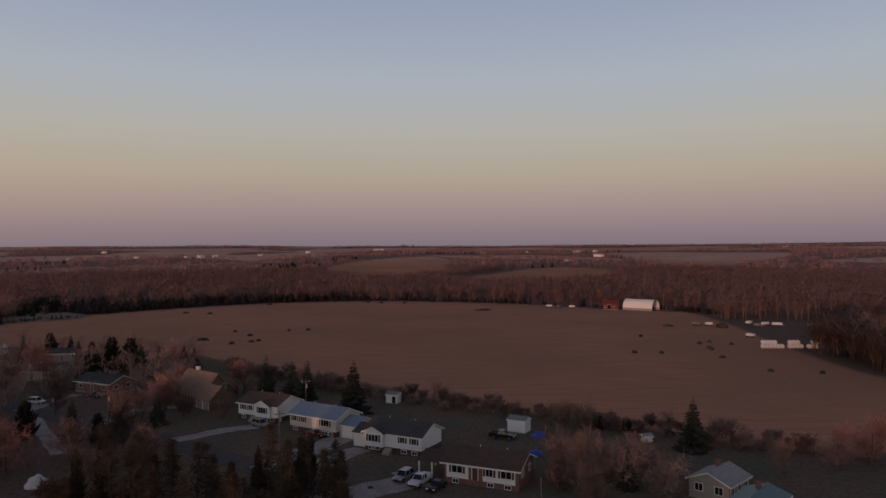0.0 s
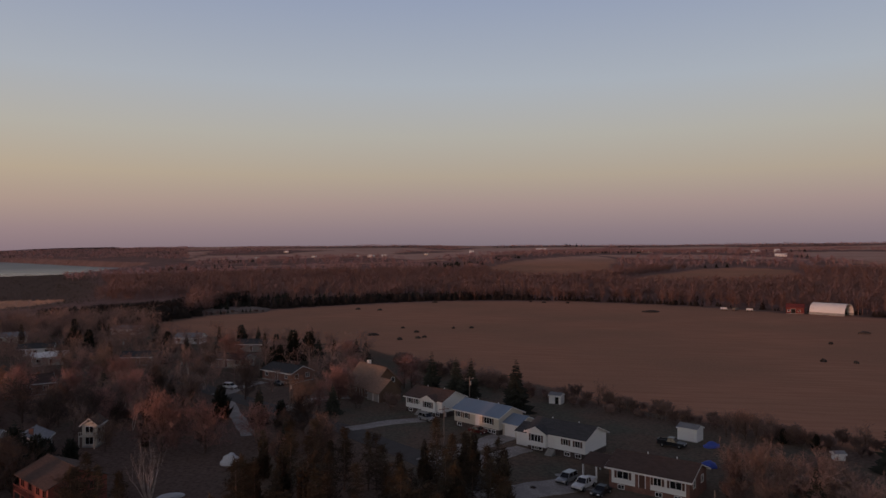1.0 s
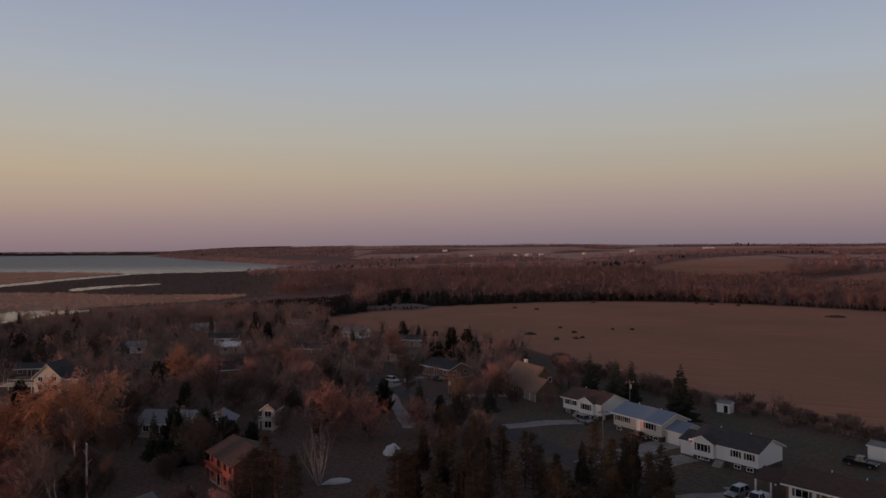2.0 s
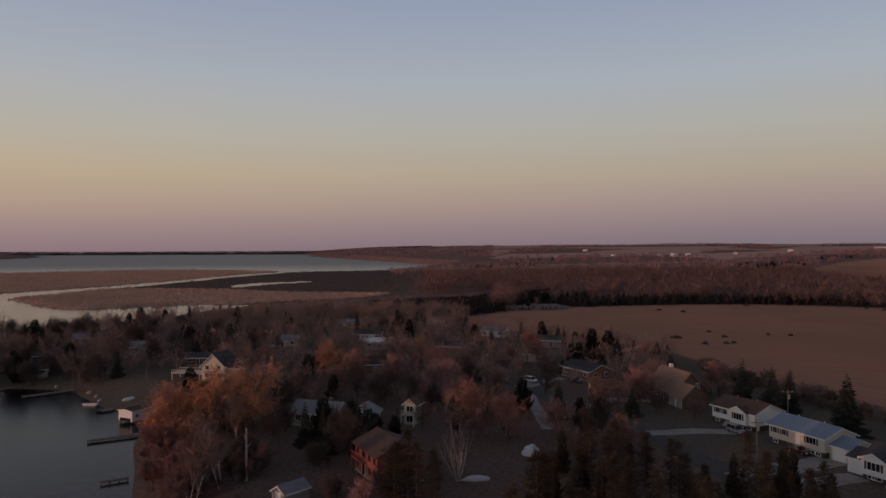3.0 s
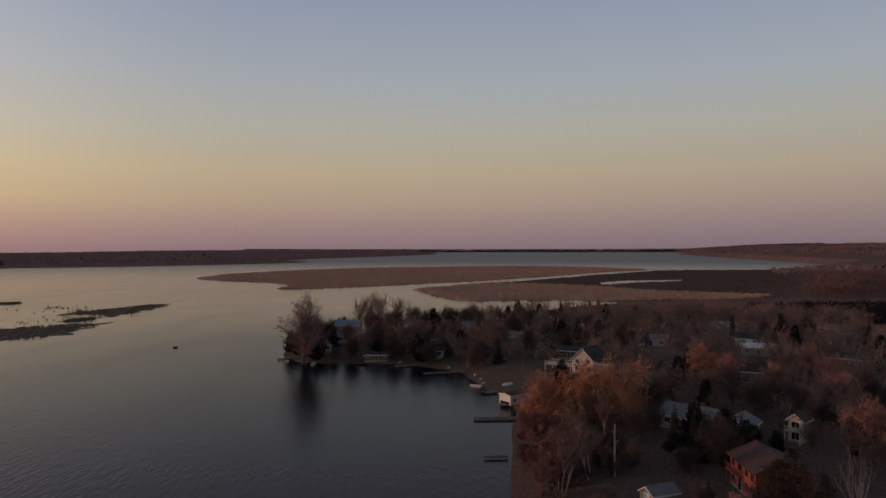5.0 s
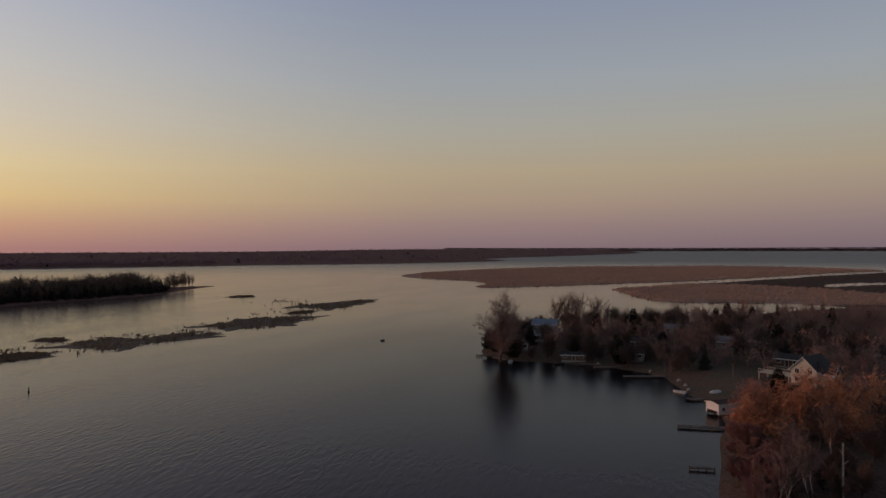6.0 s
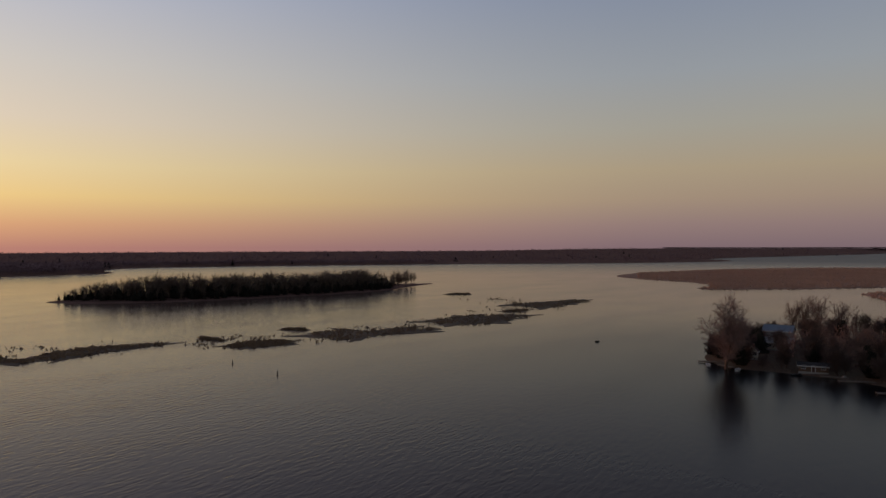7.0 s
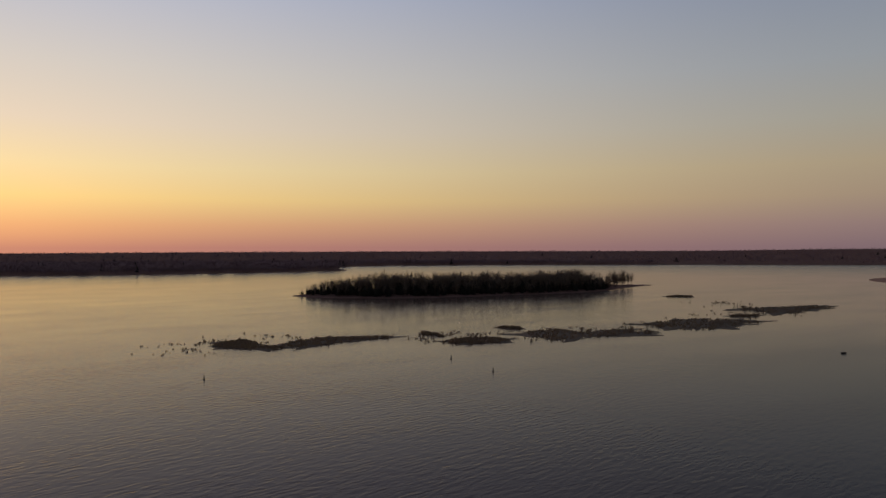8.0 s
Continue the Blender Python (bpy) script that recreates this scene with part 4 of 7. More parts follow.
# ---------------------------------------------------------------- houses
def window(parent, side, L, W, u, z, w, h, shutters=None, bars=2, trim=None):
    """A framed window on side 'f', 'b', 'l' or 'r' of a block L by W; u: along that side, z: sill height."""
    turn = {"f": 0, "r": 90, "b": 180, "l": 270}[side]
    off = W / 2 if side in "fb" else L / 2
    fr = Geo()
    t = 0.10
    rim = [(-w / 2 - t, -t), (w / 2 + t, -t), (w / 2 + t, h + t), (-w / 2 - t, h + t), (-w / 2, 0), (w / 2, 0), (w / 2, h), (-w / 2, h)]
    n4 = [(k, (k + 1) % 4) for k in range(4)]
    fr.add([(a, -0.07, b) for a, b in rim] + [(a, 0.02, b) for a, b in rim],
           [[a, b, 4 + b, 4 + a] for a, b in n4] + [[8 + b, 8 + a, 12 + a, 12 + b] for a, b in n4] + [[a, 8 + a, 8 + b, b] for a, b in n4] + [[4 + b, 12 + b, 12 + a, 4 + a] for a, b in n4])
    ob = fr.make("window", trim or TRIM, parent)
    ob.matrix_basis = pose(0, 0, 0, 0, 0, turn) @ pose(u, -off, z)
    for k in range(bars):
        Geo().box(-w / 2 + w * k / bars, -w / 2 + w * (k + 1) / bars, -0.02, 0.0, 0, h).make("pane", PANE, ob, "dark glass pane")
    for k in range(1, bars):
        x = -w / 2 + w * k / bars
        Geo().box(x - 0.03, x + 0.03, -0.05, -0.022, 0.004, h - 0.004).make("mullion", trim or TRIM, ob)
    if shutters:
        for s in (-1, 1):
            x = s * (w / 2 + t + 0.22)
            Geo().box(x - 0.2, x + 0.2, -0.05, 0.0, -0.05, h + 0.05).make("shutter", shutters, ob, "dark shutter")
    return ob


def door(parent, side, L, W, u, z, w=1.0, h=2.05, mat=None, name="door"):
    turn = {"f": 0, "r": 90, "b": 180, "l": 270}[side]
    off = W / 2 if side in "fb" else L / 2
    g = Geo().box(-w / 2, w / 2, -0.05, 0.02, 0, h)
    if name == "garage_door":
        for k in range(4):
            g.box(-w / 2 + 0.08, w / 2 - 0.08, -0.075, -0.05, 0.06 + k * h / 4, (k + 1) * h / 4 - 0.06)
    ob = g.make(name, mat or DOORB, parent)
    ob.matrix_basis = pose(0, 0, 0, 0, 0, turn) @ pose(u, -off, z)
    fr = Geo()
    for x0, x1, z0, z1 in ((-w / 2 - 0.12, -w / 2, 0, h + 0.12), (w / 2, w / 2 + 0.12, 0, h + 0.12), (-w / 2, w / 2, h, h + 0.12)):
        fr.box(x0, x1, -0.08, 0.0, z0, z1)
    fr.make("door_frame", TRIM, ob)
    return ob


def gable_block(parent, L, W, z0, wall_h, pitch, wall, roof, over=0.45, at=(0, 0, 0), turn=0, gable=None, fascia=True, names=("wall", "roof")):
    """Walls with gable ends (ridge along x) and a two-sided roof; returns the pivot used and the ridge's height."""
    m = pose(*at, 0, 0, turn)
    rise = W / 2 * pitch
    e = z0 + wall_h
    g = Geo()
    x, y = L / 2, W / 2
    g.add([(-x, -y, z0), (x, -y, z0), (x, y, z0), (-x, y, z0), (-x, -y, e), (x, -y, e), (x, y, e), (-x, y, e), (-x, 0, e + rise), (x, 0, e + rise)],
          [[0, 1, 5, 4], [2, 3, 7, 6], [1, 2, 6, 9, 5], [3, 0, 4, 8, 7], [3, 2, 1, 0], [4, 5, 9, 8], [6, 7, 8, 9]])
    w = g.make(names[0], wall, parent)
    w.matrix_basis = m
    r = Geo()
    lift = 0.16
    ox, oy = x + over, y + over
    dz = over * pitch
    for s in (-1, 1):
        r.slab((-ox, s * oy, e - dz + lift), (ox, s * oy, e - dz + lift), (ox, 0, e + rise + lift), (-ox, 0, e + rise + lift), 0.14)
    r.tube((-ox, 0, e + rise + lift), (ox, 0, e + rise + lift), 0.10, 0.10, 5)
    ro = r.make(names[1], roof, parent)
    ro.matrix_basis = m
    if fascia:
        boards = []
        for s in (-1, 1):
            boards.append(Geo().box(-ox, ox, s * oy - 0.03, s * oy + 0.03, e - dz - 0.14, e - dz + lift - 0.02))
            for q in (-1, 1):
                boards.append(Geo().slab((q * ox - 0.03, s * (oy + 0.02), e - dz + 0.12), (q * ox + 0.03, s * (oy + 0.02), e - dz + 0.12), (q * ox + 0.03, 0, e + rise + 0.12), (q * ox - 0.03, 0, e + rise + 0.12), 0.19))
        for f in boards:
            f.make("fascia", TRIM, parent).matrix_basis = m
    return e + rise


def chimney(parent, x, y, z0, z1, mat=BRICK, w=0.35):
    Geo().box(x - w, x + w, y - w, y + w, z0, z1).box(x - w - 0.06, x + w + 0.06, y - w - 0.06, y + w + 0.06, z1, z1 + 0.12).make("chimney", mat, parent)


def plain_house(name, label, x, y, turn, L, W, h, pitch, wall, roof, wins=3, storeys=1, found=0.4, chim=True, group="houses of the village"):
    """A house with windows on all sides."""
    ob = thing(name, label, "house", x, y, turn, group=group)
    Geo().box(-L / 2 - 0.03, L / 2 + 0.03, -W / 2 - 0.03, W / 2 + 0.03, -1.0, found).make("foundation", CONC, ob)
    top = gable_block(ob, L, W, found, h, pitch, wall, roof)
    for s in range(storeys):
        z = found + 0.95 + s * 2.6
        for side, n, span in (("f", wins, L), ("b", wins, L), ("l", 2, W), ("r", 2, W)):
            for k in range(n):
                u = span * ((k + 0.5) / n - 0.5)
                if side == "f" and s == 0 and k == wins // 2:
                    door(ob, side, L, W, u, found, mat=DOORB)
                else:
                    window(ob, side, L, W, u, z, 1.25, 1.15)
    if chim:
        chimney(ob, L * 0.22, W * 0.12, found + h, top + 0.7)
    return ob


def bungalow(x, y, turn, label, roof, gable_x, wall=WHITE, L=12.6, W=8.6, garage=None, shutters=None, garage_roof=None, front_gable=True):
    """A raised bungalow: half-sunk basement with its own windows, a small gable over the front window, steps to the door."""
    ob = thing("bungalow", label, "house", x, y, turn, group="bungalows along the street")
    Geo().box(-L / 2 + 0.05, L / 2 - 0.05, -W / 2 + 0.05, W / 2 - 0.05, -0.6, 1.25).make("foundation", BASEMENT, ob, "dark stone basement wall")
    top = gable_block(ob, L, W, 1.2, 2.75, 0.40, wall, roof, 0.5)
    bay = 4.4
    hw = bay / 2
    if front_gable:
        # the bay under the small front gable
        b = Geo()
        y0, y1, e, hw = -W / 2 - 0.9, -W / 2, 3.95, bay / 2
        b.add([(gable_x - hw, y0, 1.2), (gable_x + hw, y0, 1.2), (gable_x + hw, y1, 1.2), (gable_x - hw, y1, 1.2), (gable_x - hw, y0, e), (gable_x + hw, y0, e), (gable_x + hw, y1, e), (gable_x - hw, y1, e), (gable_x, y0, e + 1.05), (gable_x, y1, e + 1.05)],
              [[0, 1, 5, 8, 4], [1, 2, 6, 5], [3, 0, 4, 7], [3, 2, 1, 0], [2, 3, 7, 9, 6]])
        b.make("bay_wall", wall, ob)
        r = Geo()
        for s in (-1, 1):
            r.slab((gable_x + s * (hw + 0.4), y0 - 0.4, e - 0.05), (gable_x + s * (hw + 0.4), y1 + 1.6, e - 0.05), (gable_x, y1 + 1.6, e + 1.2), (gable_x, y0 - 0.4, e + 1.2), 0.14)
        r.make("bay_roof", roof, ob)
        f = Geo()
        for s in (-1, 1):
            f.slab((gable_x + s * (hw + 0.42), y0 - 0.47, e - 0.02), (gable_x + s * (hw + 0.42), y0 - 0.41, e - 0.02), (gable_x, y0 - 0.41, e + 1.22), (gable_x, y0 - 0.47, e + 1.22), 0.26)
        f.make("bay_fascia", TRIM, ob)
    window(ob, "f", L, W + (1.8 if front_gable else 0.0), gable_x, 2.2, 2.2, 1.3, shutters, 3)
    dx = gable_x + (hw + 0.9 if gable_x < 1.5 else -hw - 0.9)
    door(ob, "f", L, W, dx, 1.25, 0.95, 2.1, TRIM)
    s = Geo()
    for k in range(5):
        s.box(dx - 0.8, dx + 0.8, -W / 2 - 1.5 + 0.28 * k, -W / 2 - 0.05, 0.0 if k == 0 else 0.2 * k, 0.2 * (k + 1) + 0.05)
    s.make("steps", CONC, ob)
    for u in [v for v in (-L / 2 + 1.5, -L / 2 + 3.8, L / 2 - 4.2, L / 2 - 1.6) if abs(v - gable_x) > hw + 0.5 and abs(v - dx) > 1.2]:
        window(ob, "f", L, W, u, 2.35, 1.0, 1.1, shutters)
    for u in (-L / 2 + 1.6, L / 2 - 3.9, L / 2 - 1.5):
        window(ob, "f", L - 0.1, W - 0.1, u, 0.35, 1.1, 0.6)
    window(ob, "f", L, W - 0.1 + 0.0, gable_x, 0.4, 1.6, 0.55)
    for u in (-1.8, 1.8):
        window(ob, "b", L, W, u * 1.6, 2.2, 1.2, 1.2)
    for k, (px, py) in enumerate(((L * 0.18, 0.9), (-L * 0.3, 1.2))):
        Geo().tube((px, py, top - 0.7), (px, py, top + 0.25), 0.09, 0.09, 8).make("vent_pipe", TRIM, ob, "white roof vent")
    if garage:
        side, gw, gd = garage
        gx = side * (L / 2 + gw / 2)
        gable_block(ob, gw, gd, 0.0, 2.75, 0.38, wall, garage_roof or roof, 0.35, (gx, 0.6, 0), 0, names=("garage_wall", "garage_roof"))
        door(ob, "f", L, gd - 1.2, gx, 0.05, min(2.7, gw - 0.5), 2.2, TRIM, "garage_door")
    return ob


def street_houses():
    bungalow(-8.2, 143.6, -27, "white raised bungalow with a charcoal shingle roof", ASPH_GREY, -3.9, garage=(-1, 3.8, 6.5), L=13.0, shutters=DOORB)
    b = bungalow(-26.6, 158.4, -32, "cream raised bungalow with a blue-grey metal roof", ROOF_BLUE, 3.6, wall=CREAM, L=13.4, W=8.2, garage=(1, 4.2, 6.8), front_gable=False, shutters=DOORB)
    bungalow(-42.0, 171.2, -28, "white raised bungalow with a brown shingle roof", ASPH_BROWN, 2.2, L=12.0, W=8.8, shutters=DOORB)
    # the long low house with brick ends and a carport
    ob = thing("ranch_house", "long brown-roofed house with white panels and brick ends", "house", 8.0, 124.0, -24, group="bungalows along the street")
    L, W = 13.5, 8.6
    Geo().box(-L / 2 - 0.03, L / 2 + 0.03, -W / 2 - 0.03, W / 2 + 0.03, -0.8, 0.9).make("foundation", BRICK, ob, "dark brick base")
    top = gable_block(ob, L, W, 0.9, 2.7, 0.38, BRICK, ASPH_BROWN, 0.6)
    for x0, x1 in ((-6.3, -2.2), (0.4, 6.2)):
        Geo().box(x0, x1, -W / 2 - 0.06, -W / 2 - 0.004, 0.95, 3.5).make("white_panel", WHITE, ob, "white siding panel")
    for u, w in ((-4.3, 1.9), (1.6, 1.2), (4.6, 1.8)):
        window(ob, "f", L, W + 0.13, u, 1.9, w, 1.3, DOORB)
    door(ob, "f", L, W, -1.0, 0.95, 1.0, 2.1)
    for u in (-4.6, 1.8, 4.9):
        window(ob, "f", L, W + 0.07, u, 0.15, 1.0, 0.6)
    for u in (-2, 2):
        window(ob, "r", L, W, u, 1.9, 1.0, 1.1)
        window(ob, "b", L, W, u * 1.8, 1.9, 1.2, 1.1)
    for px in (-2.0, 3.0):
        Geo().tube((px, 1.0, top - 0.7), (px, 1.0, top + 0.3), 0.1, 0.1, 8).make("vent_pipe", TRIM, ob, "white roof vent")
    r = Geo().slab((-L / 2 - 5.6, -3.6, 2.95), (-L / 2 - 0.6, -3.6, 2.95), (-L / 2 - 0.6, 0.2, 4.1), (-L / 2 - 5.6, 0.2, 4.1), 0.16)
    r.slab((-L / 2 - 5.6, 4.0, 2.95), (-L / 2 - 0.6, 4.0, 2.95), (-L / 2 - 0.6, 0.2, 4.1), (-L / 2 - 5.6, 0.2, 4.1), 0.16)
    r.make("carport_roof", ASPH_BROWN, ob)
    for px, py in ((-L / 2 - 5.3, -3.3), (-L / 2 - 2.8, -3.3), (-L / 2 - 5.3, 3.7), (-L / 2 - 2.8, 3.7)):
        Geo().box(px - 0.12, px + 0.12, py - 0.12, py + 0.12, -0.3, 2.95).make("carport_post", TRIM, ob)
    # the barn-like house with a steep shake roof and a lower wing
    ob = thing("shake_roof_house", "barn-like brown house with weathered shake roofs", "house", -64.6, 189.6, -38, group="houses of the village")
    Geo().box(-6.55, 6.55, -5.05, 5.05, -0.5, 0.35).make("foundation", CONC, ob)
    top = gable_block(ob, 13, 10, 0.3, 2.7, 0.98, BROWNW, ROOF_OLD, 0.6, fascia=False)
    for u in (-4.5, -1.5, 4.0):
        window(ob, "f", 13, 10, u, 1.2, 1.3, 1.2)
    door(ob, "f", 13, 10, 1.4, 0.35)
    for s in (-2.2, 2.2):
        window(ob, "r", 13, 10, s, 3.9, 1.0, 1.2)
        window(ob, "l", 13, 10, s, 3.9, 1.0, 1.2)
    chimney(ob, -3.0, 0.6, 6.0, top + 0.9, TRIM, 0.4)
    gable_block(ob, 5.6, 7.0, 0.0, 2.6, 0.85, BROWNW, ROOF_OLD, 0.4, (9.0, -2.4, 0), 0, fascia=False, names=("wing_wall", "wing_roof"))
    for gx in (7.6, 10.3):
        door(ob, "f", 13, 11.8, gx, 0.05, 2.4, 2.2, GREYW, "garage_door")


def lake_houses():
    # red two-storey house, its long wall to the low sun
    ob = thing("red_house", "red two-storey house with a brown shingle roof", "house", -83.6, 94.6, -27, group="houses of the village")
    L, W = 11.2, 8.6
    Geo().box(-L / 2 - 0.03, L / 2 + 0.03, -W / 2 - 0.03, W / 2 + 0.03, -1, 0.4).make("foundation", CONC, ob)
    top = gable_block(ob, L, W, 0.4, 4.8, 0.42, REDW, ASPH_BROWN, 0.6, fascia=False)
    for s in (0, 1):
        for u in (-4.2, -1.2, 1.8, 4.3):
            if s or u != -1.2:
                window(ob, "f", L, W, u, 1.1 + 2.4 * s, 1.2, 1.2, trim=REDW)
        for u in (-2.2, 2.2):
            window(ob, "r", L, W, u, 1.2 + 2.4 * s, 1.0, 1.1, trim=REDW)
            window(ob, "l", L, W, u, 1.2 + 2.4 * s, 1.0, 1.1, trim=REDW)
            window(ob, "b", L, W, u * 2, 1.2 + 2.4 * s, 1.0, 1.1, trim=REDW)
    door(ob, "f", L, W, -1.2, 0.4, 1.6, 2.1, PANE)
    dk = Geo().box(-5.5, 0.6, -W / 2 - 0.9, -W / 2 - 0.02, 2.7, 2.85)
    for k in range(14):
        xx = -5.55 + k * 0.469
        dk.box(xx - 0.025, xx + 0.025, -W / 2 - 0.9, -W / 2 - 0.84, 2.85, 3.75)
    dk.box(-5.6, 0.6, -W / 2 - 0.94, -W / 2 - 0.8, 3.75, 3.83)
    for xx in (-5.4, 0.4):
        dk.box(xx - 0.08, xx + 0.08, -W / 2 - 0.9, -W / 2 - 0.75, -0.5, 2.7)
    dk.make("balcony", REDW, ob, "red wooden balcony")
    # narrow cream house with a balcony under its gable
    ob = thing("gable_house", "narrow cream two-storey house with a gable balcony", "house", -104.2, 126.4, 107, group="houses of the village")
    L, W = 4.0, 2.9
    Geo().box(-L / 2 - 0.03, L / 2 + 0.03, -W / 2 - 0.03, W / 2 + 0.03, -1, 0.3).make("foundation", CONC, ob)
    gable_block(ob, L, W, 0.3, 4.5, 0.8, CREAM, ASPH_BROWN, 0.45)
    for z in (0.7, 2.9):
        window(ob, "l", L, W, 0, z, 1.5, 1.4)
        for u in (-0.9, 0.9):
            window(ob, "f", L, W, u, z, 0.9, 1.1)
            window(ob, "b", L, W, u, z, 0.9, 1.1)
    dk = Geo().box(-L / 2 - 1.5, -L / 2 - 0.02, -1.6, 1.6, 2.5, 2.62).box(-L / 2 - 1.5, -L / 2 - 1.42, -1.6, 1.6, 3.45, 3.55)
    for k in range(9):
        yy = -1.55 + k * 0.3875
        dk.box(-L / 2 - 1.5, -L / 2 - 1.42, yy - 0.04, yy + 0.04, 2.62, 3.45)
    for yy in (-1.5, 1.5):
        dk.box(-L / 2 - 1.5, -L / 2 - 1.34, yy - 0.08, yy + 0.08, -0.4, 2.5)
    dk.make("balcony", CREAM, ob, "cream wooden balcony")
    # cream cottage with a dark cross gable and a long railed deck
    ob = thing("deck_cottage", "cream cottage with dark gables and a railed deck", "house", -189.0, 134.5, 118, group="houses of the village")
    Geo().box(-5.0, 5.0, -3.8, 3.8, -1.0, 0.6).make("foundation", CONC, ob)
    gable_block(ob, 9.9, 7.4, 0.6, 4.2, 0.95, CREAM, ASPH_GREY, 0.5)
    gable_block(ob, 6.5, 5.0, 0.4, 3.9, 0.95, CREAM, ASPH_GREY, 0.45, (-1.0, -4.5, 0), 90, names=("wing_wall", "wing_roof"))
    for z in (1.3, 3.6):
        for u in (-1.9, 1.9):
            window(ob, "l", 9.9, 7.4, u, z, 1.2, 1.2)
        for u in (-3.9, 2.2, 3.9):
            window(ob, "f", 9.9, 7.4, u, z, 0.9, 1.1)
        w = window(ob, "f", 9.9, 15.5, -1.0, z, 2.0, 1.3)
    dk = Geo().box(-4.6, 0.4, 3.75, 14.0, 2.0, 2.2)
    for xx in (-4.55, 0.35):
        for k in range(17):
            dk.box(xx - 0.05, xx + 0.05, 3.9 + k * 0.62, 4.0 + k * 0.62, 2.2, 3.1)
        dk.box(xx - 0.06, xx + 0.06, 3.8, 14.0, 3.1, 3.2)
        for yy in (4.5, 9.0, 13.7):
            dk.box(xx - 0.1, xx + 0.1, yy - 0.1, yy + 0.1, -0.6, 2.0)
    dk.make("deck", CREAM, ob, "long raised deck with white railings")
    # houses with one roof
    for args in (
        ("grey_cottage", "low cottage with pale grey shingle roof under trees", -121.5, 113.5, 20, 11, 7.5, 2.8, 0.5, GREYW, ASPH_PALE),
        ("grey_cottage", "small grey wing of a lakeside cottage", -111.5, 117.5, -62, 8, 6, 2.8, 0.5, GREYW, ASPH_PALE),
        ("cottage", "cottage with a bright white flat-pitched roof", -195.0, 214.7, 45, 11.5, 8, 2.8, 0.28, GREYW, ROOF_WHITE),
        ("lake_house", "lakeside house with a blue metal roof", -316.0, 91.0, 64, 11, 8, 4.6, 0.5, GREYW, ROOF_BLUE),
        ("cottage", "lakeside cottage with a pale roof", -291.5, 84.0, 70, 9.5, 6.5, 2.7, 0.45, CREAM, ASPH_PALE),
        ("boat_shed", "low dark boat shed open to the water", -255.5, 84.5, 72, 9, 5, 2.0, 0.3, BROWNW, ASPH_GREY, 3, 1, 0.3, False),
        ("cottage", "pale-fronted cottage on the lake shore", -246.5, 104.0, 62, 8, 6, 2.3, 0.45, CREAM, ASPH_BROWN),
        ("cabin", "tiny cream lakeside cabin with a steep roof", -273.0, 69.5, -20, 3.2, 3.6, 2.6, 0.9, CREAM, ASPH_BROWN, 1),
        ("cottage", "grey-brown cottage among bare trees by the lake", -266.0, 118.0, 55, 10, 7, 2.5, 0.4, BROWNW, ASPH_GREY),
        ("cottage", "grey cottage among bare trees by the lake", -262.0, 146.0, 40, 10, 7, 2.8, 0.45, GREYW, ASPH_PALE),
        ("cottage", "white cottage among bare trees by the lake", -306.0, 150.0, 60, 10, 7, 2.8, 0.4, WHITE, ASPH_PALE),
        ("cottage", "low dark cottage with a white garage door", -218.0, 147.0, 38, 8, 6, 2.5, 0.4, BROWNW, ASPH_GREY),
        ("house", "white bungalow between the trees", -232.0, 196.0, 44, 12, 8, 2.7, 0.35, WHITE, ASPH_PALE),
        ("house", "white bungalow between the trees", -217.0, 232.0, 35, 12, 8, 2.7, 0.35, WHITE, ASPH_GREY),
        ("house", "cream bungalow with a pale roof between trees", -258.0, 262.0, 40, 12, 8, 2.7, 0.35, CREAM, ASPH_PALE),
        ("house", "white bungalow near the end of the field", -228.0, 300.0, 20, 13, 8, 2.7, 0.3, WHITE, ASPH_PALE),
        ("house", "brown bungalow between bare trees", -163.0, 222.0, 20, 12, 8, 2.7, 0.35, BROWNW, ASPH_GREY),
        ("house", "pale bungalow behind the parked white car", -128.0, 224.0, -5, 13, 8, 2.7, 0.33, CREAM, ASPH_GREY),
        ("house", "brick bungalow with a white garage door", -98.0, 204.5, -25, 14, 8.5, 2.7, 0.4, BRICK, ASPH_GREY),
        ("house", "grey bungalow between trees near the field", -140.0, 262.0, 10, 12, 8, 2.7, 0.35, GREYW, ASPH_GREY),
        ("house", "pale bungalow near the edge of the field", -178.0, 276.0, 10, 11, 8, 2.7, 0.35, WHITE, ASPH_PALE),
        ("house", "brown house hidden by bare trees", -160.0, 168.0, 48, 12, 8, 3.0, 0.45, BROWNW, ASPH_BROWN),
        ("house", "grey-roofed pale house near the street's end", 45.0, 115.5, 45, 7.6, 6.6, 2.7, 0.42, GREYW, ASPH_PALE),
        ("garage", "low building with a teal metal roof", 47.0, 105.0, 50, 8, 6, 2.8, 0.35, CREAM, ROOF_TEAL),
    ):
        plain_house(*args)
    g = thing("garden_shed", "small grey shed with a pale blue-grey roof", "shed", -88.2, 76.0, 88, group="sheds")
    Geo().box(-2.6, 2.6, -1.7, 1.7, -0.5, 0.15).make("foundation", CONC, g)
    gable_block(g, 5.0, 3.2, 0.1, 1.6, 0.6, GREYW, ASPH_PALE, 0.25)
    door(g, "l", 5.0, 3.2, 0, 0.15, 1.3, 1.5, WHITE)


street_houses()
lake_houses()


